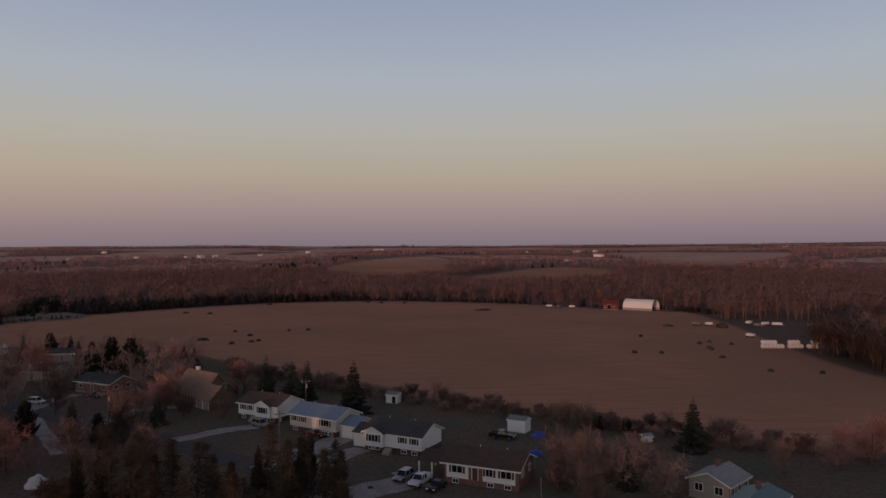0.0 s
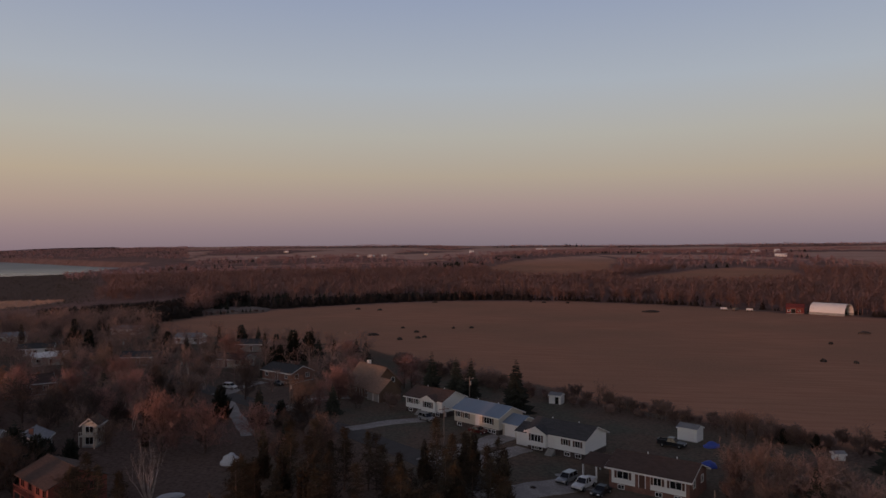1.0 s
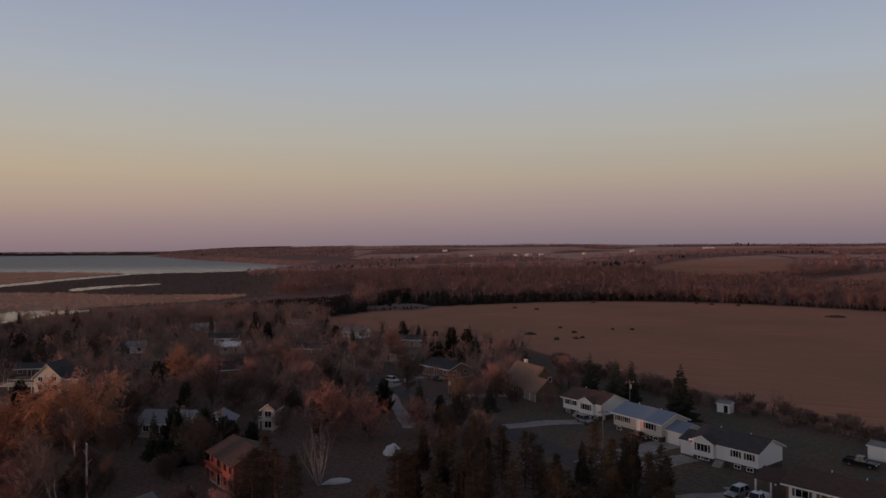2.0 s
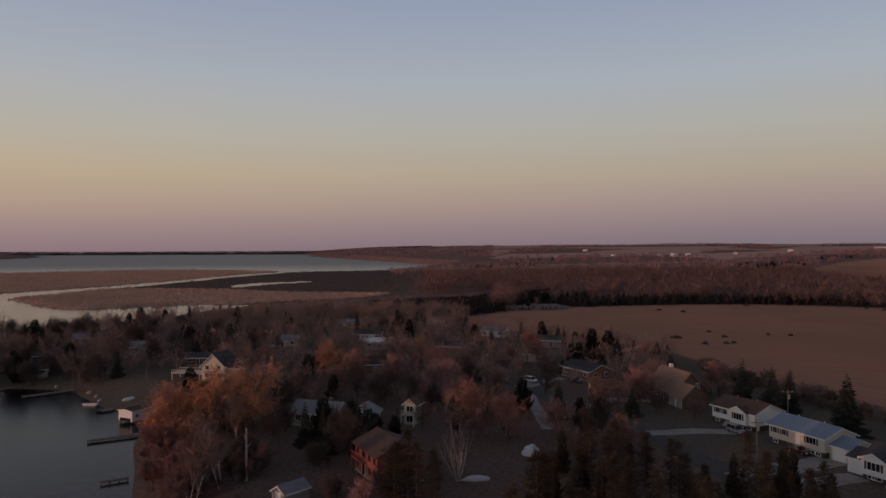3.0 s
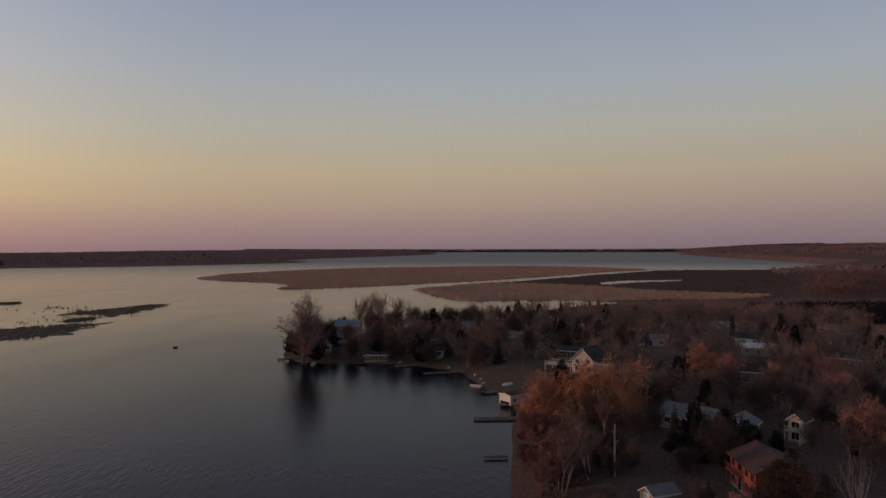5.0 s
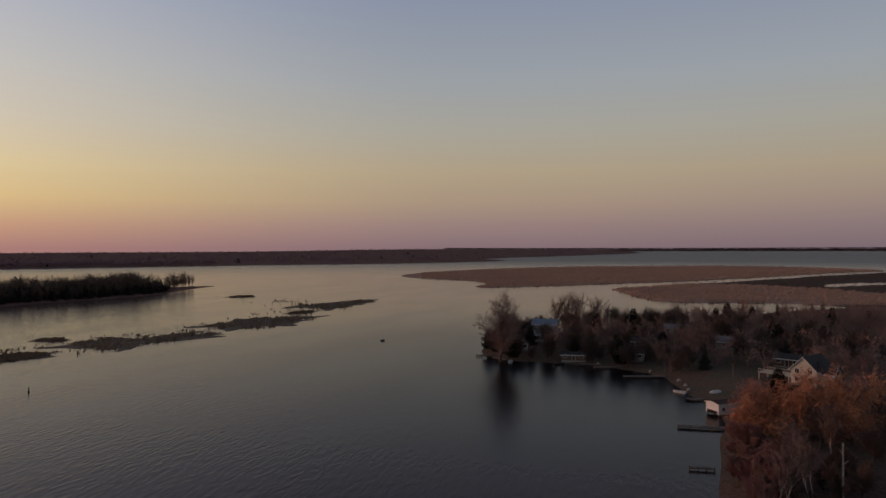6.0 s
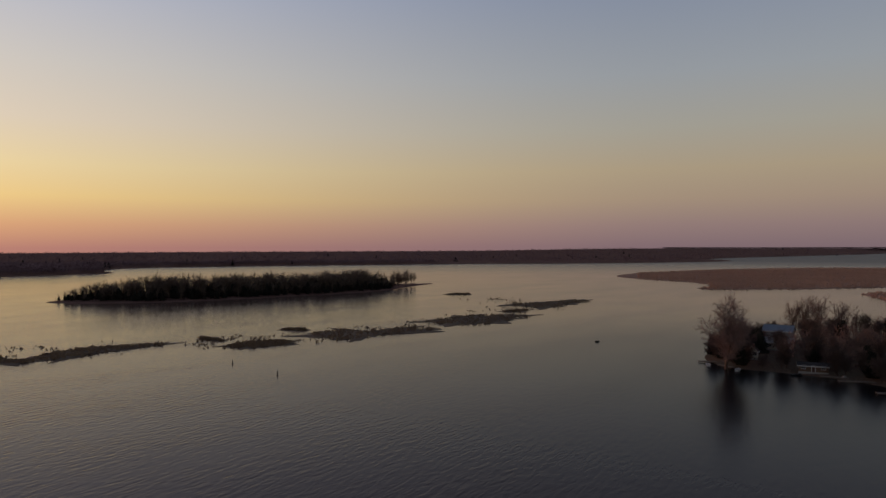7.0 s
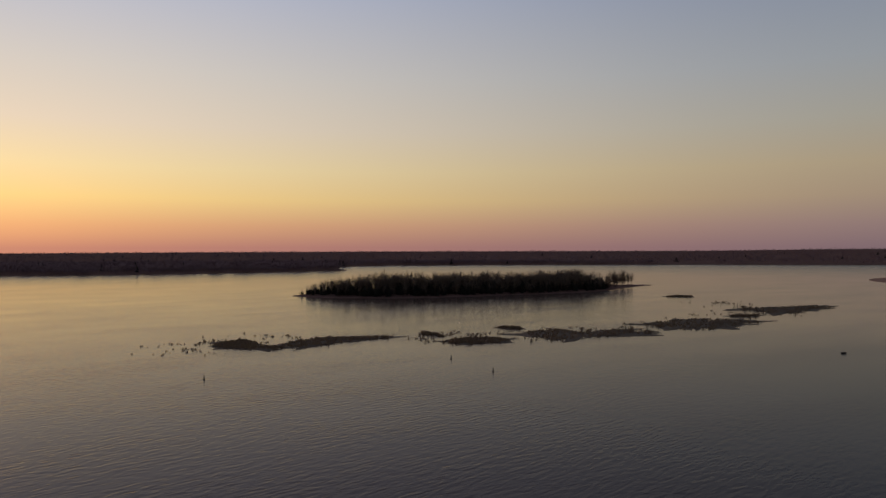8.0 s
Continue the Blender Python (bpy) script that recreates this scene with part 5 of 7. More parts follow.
def small_buildings():
    for x, y, turn, L, W, h, lab in ((-13.2, 187.0, -20, 3.2, 2.6, 2.2, "white garden shed with an open door"), (16.8, 157.0, -30, 4.2, 3.2, 2.6, "white shed with a flat pitched roof"),
                                     (42.6, 148.0, 10, 1.9, 1.5, 1.2, "tiny white shed at the hedge")):
        s = thing("garden_shed", lab, "shed", x, y, turn, group="sheds")
        Geo().box(-L / 2 - 0.03, L / 2 + 0.03, -W / 2 - 0.03, W / 2 + 0.03, -0.4, 0.12).make("foundation", CONC, s)
        gable_block(s, L, W, 0.1, h, 0.35, WHITE, ASPH_PALE, 0.2)
        # an open door is a flat panel in the colour of shade indoors
        door(s, "f", L, W, L * 0.2, 0.14, min(1.0, L * 0.4), min(1.8, h * 0.8), DARK if "open" in lab else TRIM)
    # boathouse at the water
    b = thing("boathouse", "white boathouse with a dark opening to the water", "boathouse", -170.4, 96.8, 101, z=0.0)
    for px in (-3.6, 0, 3.6):
        for py in (-2.0, 2.0):
            Geo().tube((px, py, -2.5), (px, py, 0.6), 0.15, 0.15, 6).make("pile", POLEW, b)
    gable_block(b, 8.0, 4.8, 0.5, 2.6, 0.14, WHITE, ASPH_BROWN, 0.25)
    # dark panel painted for the shade within the opening over the water
    door(b, "l", 8.0, 4.8, 0.0, 0.52, 3.8, 0.8, DARK, "water_gate")
    for u in (-2.5, 2.0):
        window(b, "f", 8.0, 4.8, u, 1.4, 0.9, 0.8)
    # red hut on the bank
    r = thing("red_hut", "small red wooden hut on the bank", "hut", -104.5, 67.2, 60)
    Geo().box(-0.75, 0.75, -0.75, 0.75, -0.4, 0.1).make("foundation", CONC, r)
    gable_block(r, 1.4, 1.4, 0.05, 2.2, 0.7, REDW, REDW, 0.2, fascia=False)
    door(r, "f", 1.4, 1.4, 0, 0.1, 0.8, 1.8, REDW)
    # red barn and white arched barn across the field
    b = thing("red_barn", "old red gabled barn beside the white one", "barn", 115.0, 484.0, -15)
    Geo().box(-5.05, 5.05, -4.05, 4.05, -0.6, 0.3).make("foundation", CONC, b)
    gable_block(b, 10, 8, 0.3, 3.6, 0.5, BARN_RED, BARN_RED, 0.3, fascia=False)
    door(b, "f", 10, 8, -1, 0.3, 2.6, 2.8, DARK, "barn_door")
    for u in (-3.6, 2.4):
        window(b, "f", 10, 8, u, 1.4, 1.0, 1.0)
    q = thing("arched_barn", "white fabric arched barn with an open end", "barn", 134.0, 478.0, -40)
    n, R, Lq = 14, 6.2, 21.0
    arc = [(R * math.cos(math.pi * k / n) * 0.98, 0.6 + 6.6 * math.sin(math.pi * k / n) ** 0.8) for k in range(n + 1)]
    o = Geo()
    N1 = n + 1
    inner = [(p[0] * 0.97, p[1] * 0.97) for p in arc]
    o.add([(xx, *p) for p_set in (arc, inner) for xx in (-Lq / 2, Lq / 2) for p in p_set],
          [[k, k + 1, N1 + k + 1, N1 + k] for k in range(n)] + [[2 * N1 + k, 3 * N1 + k, 3 * N1 + k + 1, 2 * N1 + k + 1] for k in range(n)]
          + [[k, 2 * N1 + k, 2 * N1 + k + 1, k + 1] for k in range(n)] + [[N1 + k, N1 + k + 1, 3 * N1 + k + 1, 3 * N1 + k] for k in range(n)]
          + [[k, N1 + k, 3 * N1 + k, 2 * N1 + k] for k in (0, n)])
    o.make("cover", ROOF_WHITE, q, "white fabric cover")
    for xx in (-Lq / 2, Lq / 2):
        ribs = Geo()
        for k in range(n):
            ribs.tube((xx, arc[k][0] * 1.005, arc[k][1] * 1.005), (xx, arc[k + 1][0] * 1.005, arc[k + 1][1] * 1.005), 0.12, 0.12, 4)
        ribs.make("rib", STEEL, q)
    Geo().profile([(p[0] * 0.96, p[1] * 0.96) for p in arc], -Lq / 2 + 0.2, -Lq / 2 + 0.4).make("end_wall", ROOF_WHITE, q)
    Geo().box(-Lq / 2, Lq / 2, -R - 0.1, -R + 0.5, -0.6, 1.5).box(-Lq / 2, Lq / 2, R - 0.5, R + 0.1, -0.6, 1.5).make("base_wall", CONC, q)
    # added dark sheet gives the shade inside the open end
    Geo().profile([(p[0] * 0.93, p[1] * 0.93 - 0.2) for p in arc], Lq / 2 - 4.2, Lq / 2 - 4.0).make("inner_curtain", DARK, q)
    # far farm buildings, a few pixels each
    for x, y, L, W, h, wall, roof in ((245, 1391, 12, 8, 4, WHITE, ASPH_PALE), (262, 1420, 9, 7, 4, CREAM, ASPH_PALE), (362, 1640, 24, 9, 4, WHITE, ROOF_WHITE), (445, 2060, 12, 9, 7, WHITE, ROOF_WHITE), (1462, 3012, 26, 12, 9, CREAM, ASPH_PALE),
                                      (-651, 1895, 22, 10, 4, WHITE, ROOF_WHITE), (-606, 1880, 14, 9, 4, CREAM, ROOF_WHITE), (-690, 1900, 10, 8, 5, WHITE, ASPH_PALE), (-863, 1985, 12, 9, 4, WHITE, ASPH_PALE), (-1031, 1950, 12, 9, 4, WHITE, ASPH_PALE),
                                      (-279, 3059, 44, 14, 6, WHITE, ROOF_WHITE), (-1173, 2445, 22, 9, 4, CREAM, ROOF_WHITE), (137, 2416, 16, 9, 5, CREAM, ASPH_PALE), (120, 2525, 14, 9, 5, REDW, ROOF_WHITE), (280, 2315, 18, 9, 5, WHITE, ASPH_PALE),
                                      (401, 2110, 24, 10, 5, WHITE, ROOF_WHITE), (-520, 2010, 12, 8, 4, CREAM, ASPH_PALE), (-440, 2300, 14, 9, 5, WHITE, ROOF_WHITE)):
        plain_house("farmhouse", "distant pale farm building among fields", x, y, (x * 7) % 60 - 30, L, W, h, 0.5, wall, roof, 4, 1, 0.4, False, "distant farms")


small_buildings()
# ---------------------------------------------------------------- street, drives, lawns' edges
def strip(name, label, category, pts, width, mat, lift=0.06, edge=0.25):
    """A paved or gravel way along a line, a little proud of the ground, with its edges let into it."""
    p = np.array(pts, float)
    for _ in range(2):
        q = np.concatenate([p[:1], np.stack([p[:-1] * 0.75 + p[1:] * 0.25, p[:-1] * 0.25 + p[1:] * 0.75], 1).reshape(-1, 2), p[-1:]])
        p = q
    d = np.gradient(p, axis=0)
    d /= np.linalg.norm(d, axis=1)[:, None] + 1e-9
    nrm = np.stack([-d[:, 1], d[:, 0]], 1)
    v, f = [], []
    for i, (c, n) in enumerate(zip(p, nrm)):
        wob = 0.25 * math.sin(i * 1.7) * min(1, width / 4)
        for k, (off, z) in enumerate(((-width / 2 - edge, -0.15), (-width / 2 + wob, lift), (width / 2 + wob, lift), (width / 2 + edge, -0.15))):
            v.append((*(c + n * off), z))
    base = height(np.array([q[0] for q in v]), np.array([q[1] for q in v]))
    v = [(q[0], q[1], q[2] + float(b)) for q, b in zip(v, base)]
    for i in range(len(p) - 1):
        f += [[4 * i + k, 4 * i + k + 1, 4 * i + k + 5, 4 * i + k + 4] for k in range(3)]
    return tagged(mesh_object(name, v, f, mat), label, category, kind="structure")


STREET = [(48, 88), (22, 96), (0, 104), (-18, 116), (-38, 134), (-58, 150), (-80, 164), (-104, 178), (-130, 196), (-160, 212), (-200, 240), (-240, 272)]
strip("road", "worn grey village street", "road", STREET, 6.0, TAR)
strip("lane", "pale gravel lane between the houses", "road", [(-104, 178), (-93, 162), (-82, 148), (-76, 140)], 3.2, GRAVEL, 0.05)
strip("side_street", "worn grey side street", "road", [(-160, 212), (-178, 190), (-205, 172), (-240, 160), (-285, 130)], 5.0, TAR, 0.05)
for pts, w in (([(-16.6, 143.2), (-21.3, 136.6), (-25.7, 128.6), (-28.7, 121.5)], 4.6), ([(-21.1, 152.4), (-25.9, 144.1), (-30.9, 135.6), (-33.2, 129.7)], 6.0), ([(-57, 150), (-48, 160), (-40, 163)], 4.0), ([(-4.0, 124.2), (-10.1, 120.1), (-15.4, 116.3), (-20.2, 112.2)], 7.0),
               ([(-80, 164), (-78, 180), (-66, 184)], 4.0), ([(-106, 178), (-106, 190), (-104, 199)], 5.0)):
    strip("driveway", "pale gravel driveway to a house", "driveway", pts, w, GRAVEL, 0.08)


# ---------------------------------------------------------------- vehicles
def car_paint(name, c, metal=0.3):
    return M(name, c, 0.3, 0.05, 2.0, spec=0.5, metal=metal)


PAINT = {"white": car_paint("white_car_paint", (0.72, 0.72, 0.71), 0.0), "silver": car_paint("silver_car_paint", (0.42, 0.43, 0.43), 0.5), "dark": car_paint("dark_car_paint", (0.025, 0.027, 0.03)),
         "red": car_paint("maroon_car_paint", (0.10, 0.02, 0.02))}


def vehicle(kind, colour, x, y, turn, label):
    """A parked car (length along y, nose at -y)."""
    ob = thing({"pickup": "pickup_truck", "suv": "suv", "sedan": "car"}[kind], label, "car", x, y, turn, z=height_at(x, y) + 0.07, group="parked cars")
    paint = PAINT[colour]
    L, W, low, hood, top = {"pickup": (5.6, 1.95, 0.42, 1.10, 1.85), "suv": (4.7, 1.88, 0.38, 1.02, 1.72), "sedan": (4.5, 1.78, 0.28, 0.88, 1.42)}[kind]
    h, w = L / 2, W / 2
    body = [(-h, low + 0.1), (-h + 0.05, hood - 0.25), (-h + 0.35, hood - 0.08), (-h * 0.42, hood), (h * 0.55, hood + 0.03), (h - 0.12, hood - 0.02), (h, hood - 0.3), (h, low + 0.1), (h - 0.15, low), (-h + 0.15, low)]
    Geo().profile(body, -w, w, pinch=[(-w * 0.9, w * 0.9) if abs(p[0]) > h - 0.2 else (-w, w) for p in body]).make("body", paint, ob)
    if kind == "pickup":
        cab = [(-h * 0.42, hood - 0.02), (-h * 0.20, top), (h * 0.22, top), (h * 0.28, hood - 0.02)]
        bed = Geo()
        bed.box(-w + 0.02, -w + 0.1, h * 0.3, h - 0.05, hood - 0.02, hood + 0.28).box(w - 0.1, w - 0.02, h * 0.3, h - 0.05, hood - 0.02, hood + 0.28).box(-w + 0.1, w - 0.1, h - 0.12, h - 0.05, hood - 0.02, hood + 0.28)
        bed.make("bed_sides", paint, ob)
    elif kind == "suv":
        cab = [(-h * 0.45, hood - 0.02), (-h * 0.15, top), (h * 0.78, top - 0.04), (h * 0.93, hood - 0.02)]
    else:
        cab = [(-h * 0.38, hood - 0.02), (-h * 0.06, top), (h * 0.42, top - 0.02), (h * 0.74, hood - 0.02)]
    up = [(-w * 0.94, w * 0.94), (-w * 0.76, w * 0.76), (-w * 0.76, w * 0.76), (-w * 0.94, w * 0.94)]
    Geo().profile(cab, 0, 0, pinch=up).make("glazing", PANE, ob, "dark glass")
    y0, y1 = cab[1][0] - 0.05, cab[2][0] + 0.05
    Geo().box(-w * 0.78, w * 0.78, y0, y1, top - 0.01, top + 0.05).make("roof", paint, ob)
    for s in (-1, 1):
        for a, b in ((cab[0], cab[1]), (cab[2], cab[3]), (((cab[0][0] + cab[3][0]) / 2, cab[0][1]), ((cab[1][0] + cab[2][0]) / 2, top))):
            Geo().tube((s * w * 0.95, *a), (s * w * 0.77, *b), 0.05, 0.05, 4).make("pillar", paint, ob)
    for s in (-1, 1):
        for yy in (-h * 0.62, h * 0.60):
            r = 0.38 if kind == "pickup" else 0.34
            wh = Geo().tube((s * (w - 0.2), yy, r), (s * (w + 0.02), yy, r), r, r, 14).make("wheel", BLACK, ob)
            Geo().tube((s * (w + 0.0), yy, r), (s * (w + 0.04), yy, r), r * 0.62, r * 0.55, 10).make("rim", STEEL, wh)
        Geo().box(s * w * 0.72 - 0.2, s * w * 0.72 + 0.2, -h - 0.02, -h + 0.12, hood - 0.34, hood - 0.18).make("headlight", TRIM, ob, "clear headlight")
        Geo().box(s * w * 0.78 - 0.12, s * w * 0.78 + 0.12, h - 0.1, h + 0.02, hood - 0.36, hood - 0.14).make("tail_light", PAINT["red"], ob, "red tail light")
    for yy in (-h, h):
        Geo().box(-w * 0.9, w * 0.9, yy - 0.06, yy + 0.06, low, low + 0.2).make("bumper", BLACK, ob)


vehicle("suv", "silver", -7.0, 123.6, -28, "silver suv parked on the gravel drive")
vehicle("pickup", "white", -4.0, 121.2, -28, "white pickup truck parked on the gravel drive")
vehicle("sedan", "dark", -1.2, 118.6, -28, "dark car parked on the gravel drive")
vehicle("suv", "silver", -41.8, 161.4, 52, "silver suv parked before a white bungalow")
vehicle("sedan", "red", -27.8, 152.6, 62, "dark maroon car parked before a bungalow")
vehicle("suv", "white", -107.5, 186.6, 75, "white suv parked at the end of a drive")
vehicle("sedan", "dark", -92.6, 196.6, 70, "dark car parked by the brick bungalow")
vehicle("sedan", "dark", -96.6, 194.4, 70, "dark car parked by the brick bungalow")
vehicle("pickup", "dark", 12.5, 150.5, 70, "dark pickup truck parked on the back lawn")


# ---------------------------------------------------------------- poles, tarps, garden things
def pole(x, y, tall, label, arm=True, r=0.14, mat=POLEW):
    ob = thing("utility_pole" if arm else "bare_pole", label, "pole", x, y, 35, group="poles")
    shaft = Geo().tube((0, 0, -0.6), (0, 0, tall), r, r * 0.7, 8)
    if mat is BIRCH:  # a dead trunk keeps a few broken limbs
        for z, dx, dy in ((0.62, 0.7, 0.3), (0.78, -0.6, 0.4), (0.9, 0.35, -0.5)):
            shaft.tube((0, 0, tall * z), (dx, dy, tall * z + 0.8), r * 0.45, r * 0.2, 5)
    shaft.make("shaft", mat, ob)
    if arm:
        Geo().box(-1.1, 1.1, -0.06, 0.06, tall - 0.7, tall - 0.55).make("crossarm", POLEW, ob)
        for s in (-1, 0.0, 1):
            Geo().tube((s, 0, tall - 0.55), (s, 0, tall - 0.3), 0.06, 0.04, 6).make("insulator", TRIM, ob)
        Geo().tube((0.28, 0, tall - 2.2), (0.28, 0, tall - 1.2), 0.24, 0.24, 10).make("transformer", STEEL, ob)


for x, y, t in ((-32.9, 141.3, 8.2), (-34.5, 177.0, 8.0), (-76.0, 160.0, 8.5), (-124.0, 187.0, 8.5), (-170.0, 221.0, 9.0)):
    pole(x, y, t, "weathered wooden utility pole with a transformer")
pole(-101.5, 77.5, 9.2, "broken pale dead trunk standing alone", False, 0.2, BIRCH)
pole(-224.5, 106.0, 9.0, "slim pale mast by the dock", False, 0.09)
pole(14.6, 106.0, 6.0, "slim pale post beside the street", False, 0.1)
pole(-112.5, 214.0, 10.0, "slim pale mast behind a house", False, 0.08)
pole(-203.0, 118.0, 4.5, "short pale post on the lawn", False, 0.12)


def heap(name, label, category, x, y, w, d, h, mat, seed=0, group=""):
    """A draped or piled lump with an uneven outline."""
    g = random.Random(seed)
    bm = bmesh.new()
    bmesh.ops.create_icosphere(bm, subdivisions=3, radius=1)
    for v in bm.verts:
        k = 1 + 0.22 * noise.noise(v.co * 1.9 + Vector((seed * 3.7, 0, 0))) + 0.10 * noise.noise(v.co * 5 + Vector((0, seed, 0)))
        v.co = Vector((v.co.x * w / 2 * k, v.co.y * d / 2 * k, max(-0.15, v.co.z * h * k)))
    me = bpy.data.meshes.new(name)
    bm.to_mesh(me)
    bm.free()
    me.materials.append(mat)
    me.shade_smooth()
    ob = new(name, me)
    ob.matrix_basis = pose(x, y, height_at(x, y), 0, 0, g.uniform(0, 180))
    return tagged(ob, label, category, group)


heap("tarpaulin", "crumpled bright blue tarpaulin over a woodpile", "tarpaulin", 20.4, 152.0, 3.4, 2.0, 1.1, TARP_BLUE, 1, "tarpaulins")
heap("tarpaulin", "crumpled bright blue tarpaulin on the lawn", "tarpaulin", 18.0, 138.0, 2.8, 2.2, 1.2, TARP_BLUE, 2, "tarpaulins")
heap("covered_boat", "boat under a white tarpaulin on the lawn", "boat", -69.7, 101.6, 5.0, 1.8, 0.8, TARP_WHITE, 3)
heap("covered_car", "car under a pale tarpaulin beside the lane", "car", -69.5, 120.6, 3.6, 2.6, 2.0, TARP_WHITE, 4)
heap("fire_ring", "round ring of pale stones on the lawn", "fire ring", -12.4, 119.5, 1.3, 1.1, 0.3, STONE, 5)
heap("flower_bed", "small pale flower bed on the lawn", "flower bed", -8.4, 127.0, 2.2, 1.2, 0.25, CONC, 6)


def solar_rack(x, y, turn):
    ob = thing("solar_rack", "dark solar panels with a pale grid on a rack", "solar panel", x, y, turn)
    for px in (-1.8, 1.8):
        for py, h in ((-1.0, 0.7), (1.0, 1.9)):
            Geo().tube((px, py, -0.3), (px, py, h), 0.05, 0.05, 6).make("leg", STEEL, ob)
    for k in range(4):
        for j in range(2):
            x0, y0 = -2.1 + k * 1.05, -1.3 + j * 1.3
            z = lambda v: 1.3 + 0.6 * v
            p = Geo().slab((x0, y0, z(y0)), (x0 + 1.0, y0, z(y0)), (x0 + 1.0, y0 + 1.25, z(y0 + 1.25)), (x0, y0 + 1.25, z(y0 + 1.25)), 0.05).make("panel", PANE, ob)
            Geo().slab((x0, y0 - 0.03, z(y0) + 0.02), (x0 + 1.05, y0 - 0.03, z(y0) + 0.02), (x0 + 1.05, y0 + 0.03, z(y0) + 0.03), (x0, y0 + 0.03, z(y0) + 0.03), 0.04).slab((x0 - 0.03, y0, z(y0) + 0.02), (x0 + 0.03, y0, z(y0) + 0.02), (x0 + 0.03, y0 + 1.3, z(y0 + 1.3) + 0.02), (x0 - 0.03, y0 + 1.3, z(y0 + 1.3) + 0.02), 0.04).make("panel_frame", STEEL, p)


solar_rack(-74.0, 88.5, 45)


def hutch(x, y):
    ob = thing("play_frame", "wooden play frame on the back lawn", "play frame", x, y, 20)
    for px in (-1.4, 1.4):
        for py in (-0.8, 0.8):
            Geo().tube((px, py, -0.3), (px * 0.85, py * 0.3, 2.6), 0.08, 0.07, 6).make("leg", POLEW, ob)
    Geo().tube((-1.5, 0, 2.6), (1.5, 0, 2.6), 0.08, 0.08, 6).make("crossbar", POLEW, ob)
    for px in (-0.6, 0.6):
        Geo().box(px - 0.22, px + 0.22, -0.1, 0.1, 0.55, 0.6).make("swing_seat", BLACK, ob)
        for q in (-0.2, 0.2):
            Geo().tube((px + q, 0, 0.6), (px + q, 0, 2.58), 0.015, 0.015, 4).make("rope", STEEL, ob)


hutch(3.6, 180.0)


def fence(x0, y0, x1, y1, n):
    ob = thing("garden_fence", "low weathered wooden garden fence", "fence", x0, y0, math.degrees(math.atan2(y1 - y0, x1 - x0)), group="fences")
    L = math.hypot(x1 - x0, y1 - y0)
    for k in range(n + 1):
        Geo().box(k * L / n - 0.06, k * L / n + 0.06, -0.06, 0.06, -0.4, 1.2).make("post", POLEW, ob)
    for z in (0.45, 0.95):
        Geo().box(0, L, -0.03, 0.03, z, z + 0.12).make("rail", POLEW, ob)


fence(6.5, 178.0, 14.0, 172.5, 8)
fence(-20, 206, 4, 186, 14)


# ---------------------------------------------------------------- lakeside: docks and boats
def dock(x, y, turn, L, w=1.8):
    """A plank jetty on posts, running out along its y axis."""
    ob = thing("dock", "weathered plank dock on posts over the water", "dock", x, y, turn, z=0.0, group="docks")
    n = max(3, int(L / 2.4))
    for k in range(n + 1):
        for s in (-1, 1):
            Geo().tube((s * (w / 2 - 0.1), L * k / n, -2.5), (s * (w / 2 - 0.1), L * k / n, 0.75), 0.09, 0.09, 6).make("post", POLEW, ob)
    for s in (-1, 1):
        Geo().box(s * (w / 2 - 0.15) - 0.06, s * (w / 2 - 0.15) + 0.06, 0, L, 0.3, 0.48).make("beam", POLEW, ob)
    me = None
    k = 0
    while k * 0.3 < L:
        if me is None:
            b = Geo().box(-w / 2, w / 2, 0, 0.27, 0.482, 0.53).make("plank", WOODP, ob)
            me = b.data
        else:
            b = new("plank", me)
            b.parent = ob
        b.location = ((k * 37 % 7 - 3) * 0.012, k * 0.3, (k * 13 % 5) * 0.004)
        k += 1


def boat(x, y, turn, L, mat, label):
    ob = thing("rowing_boat", label, "boat", x, y, turn, z=0.02, group="boats at the docks")
    w, g = L * 0.19, Geo()
    ring = [(-w * 0.75, -L / 2), (w * 0.75, -L / 2), (w, -L * 0.1), (w * 0.8, L * 0.25), (0, L / 2), (-w * 0.8, L * 0.25), (-w, -L * 0.1)]
    n = len(ring)
    v = [(x_ * 0.7, y_ * 0.9, -0.15) for x_, y_ in ring] + [(x_, y_, 0.5) for x_, y_ in ring] + [(x_ * 0.88, y_ * 0.94, 0.5) for x_, y_ in ring] + [(x_ * 0.62, y_ * 0.82, 0.05) for x_, y_ in ring]
    f = [[a * n + i, a * n + (i + 1) % n, (a + 1) * n + (i + 1) % n, (a + 1) * n + i] for a in range(3) for i in range(n)] + [list(range(n))[::-1], list(range(3 * n, 4 * n))]
    g.add(v, f).make("hull", mat, ob)
    for yy in (-L * 0.2, L * 0.12):
        Geo().box(-w * 0.8, w * 0.8, yy - 0.12, yy + 0.12, 0.36, 0.4).make("seat", WOODP, ob)


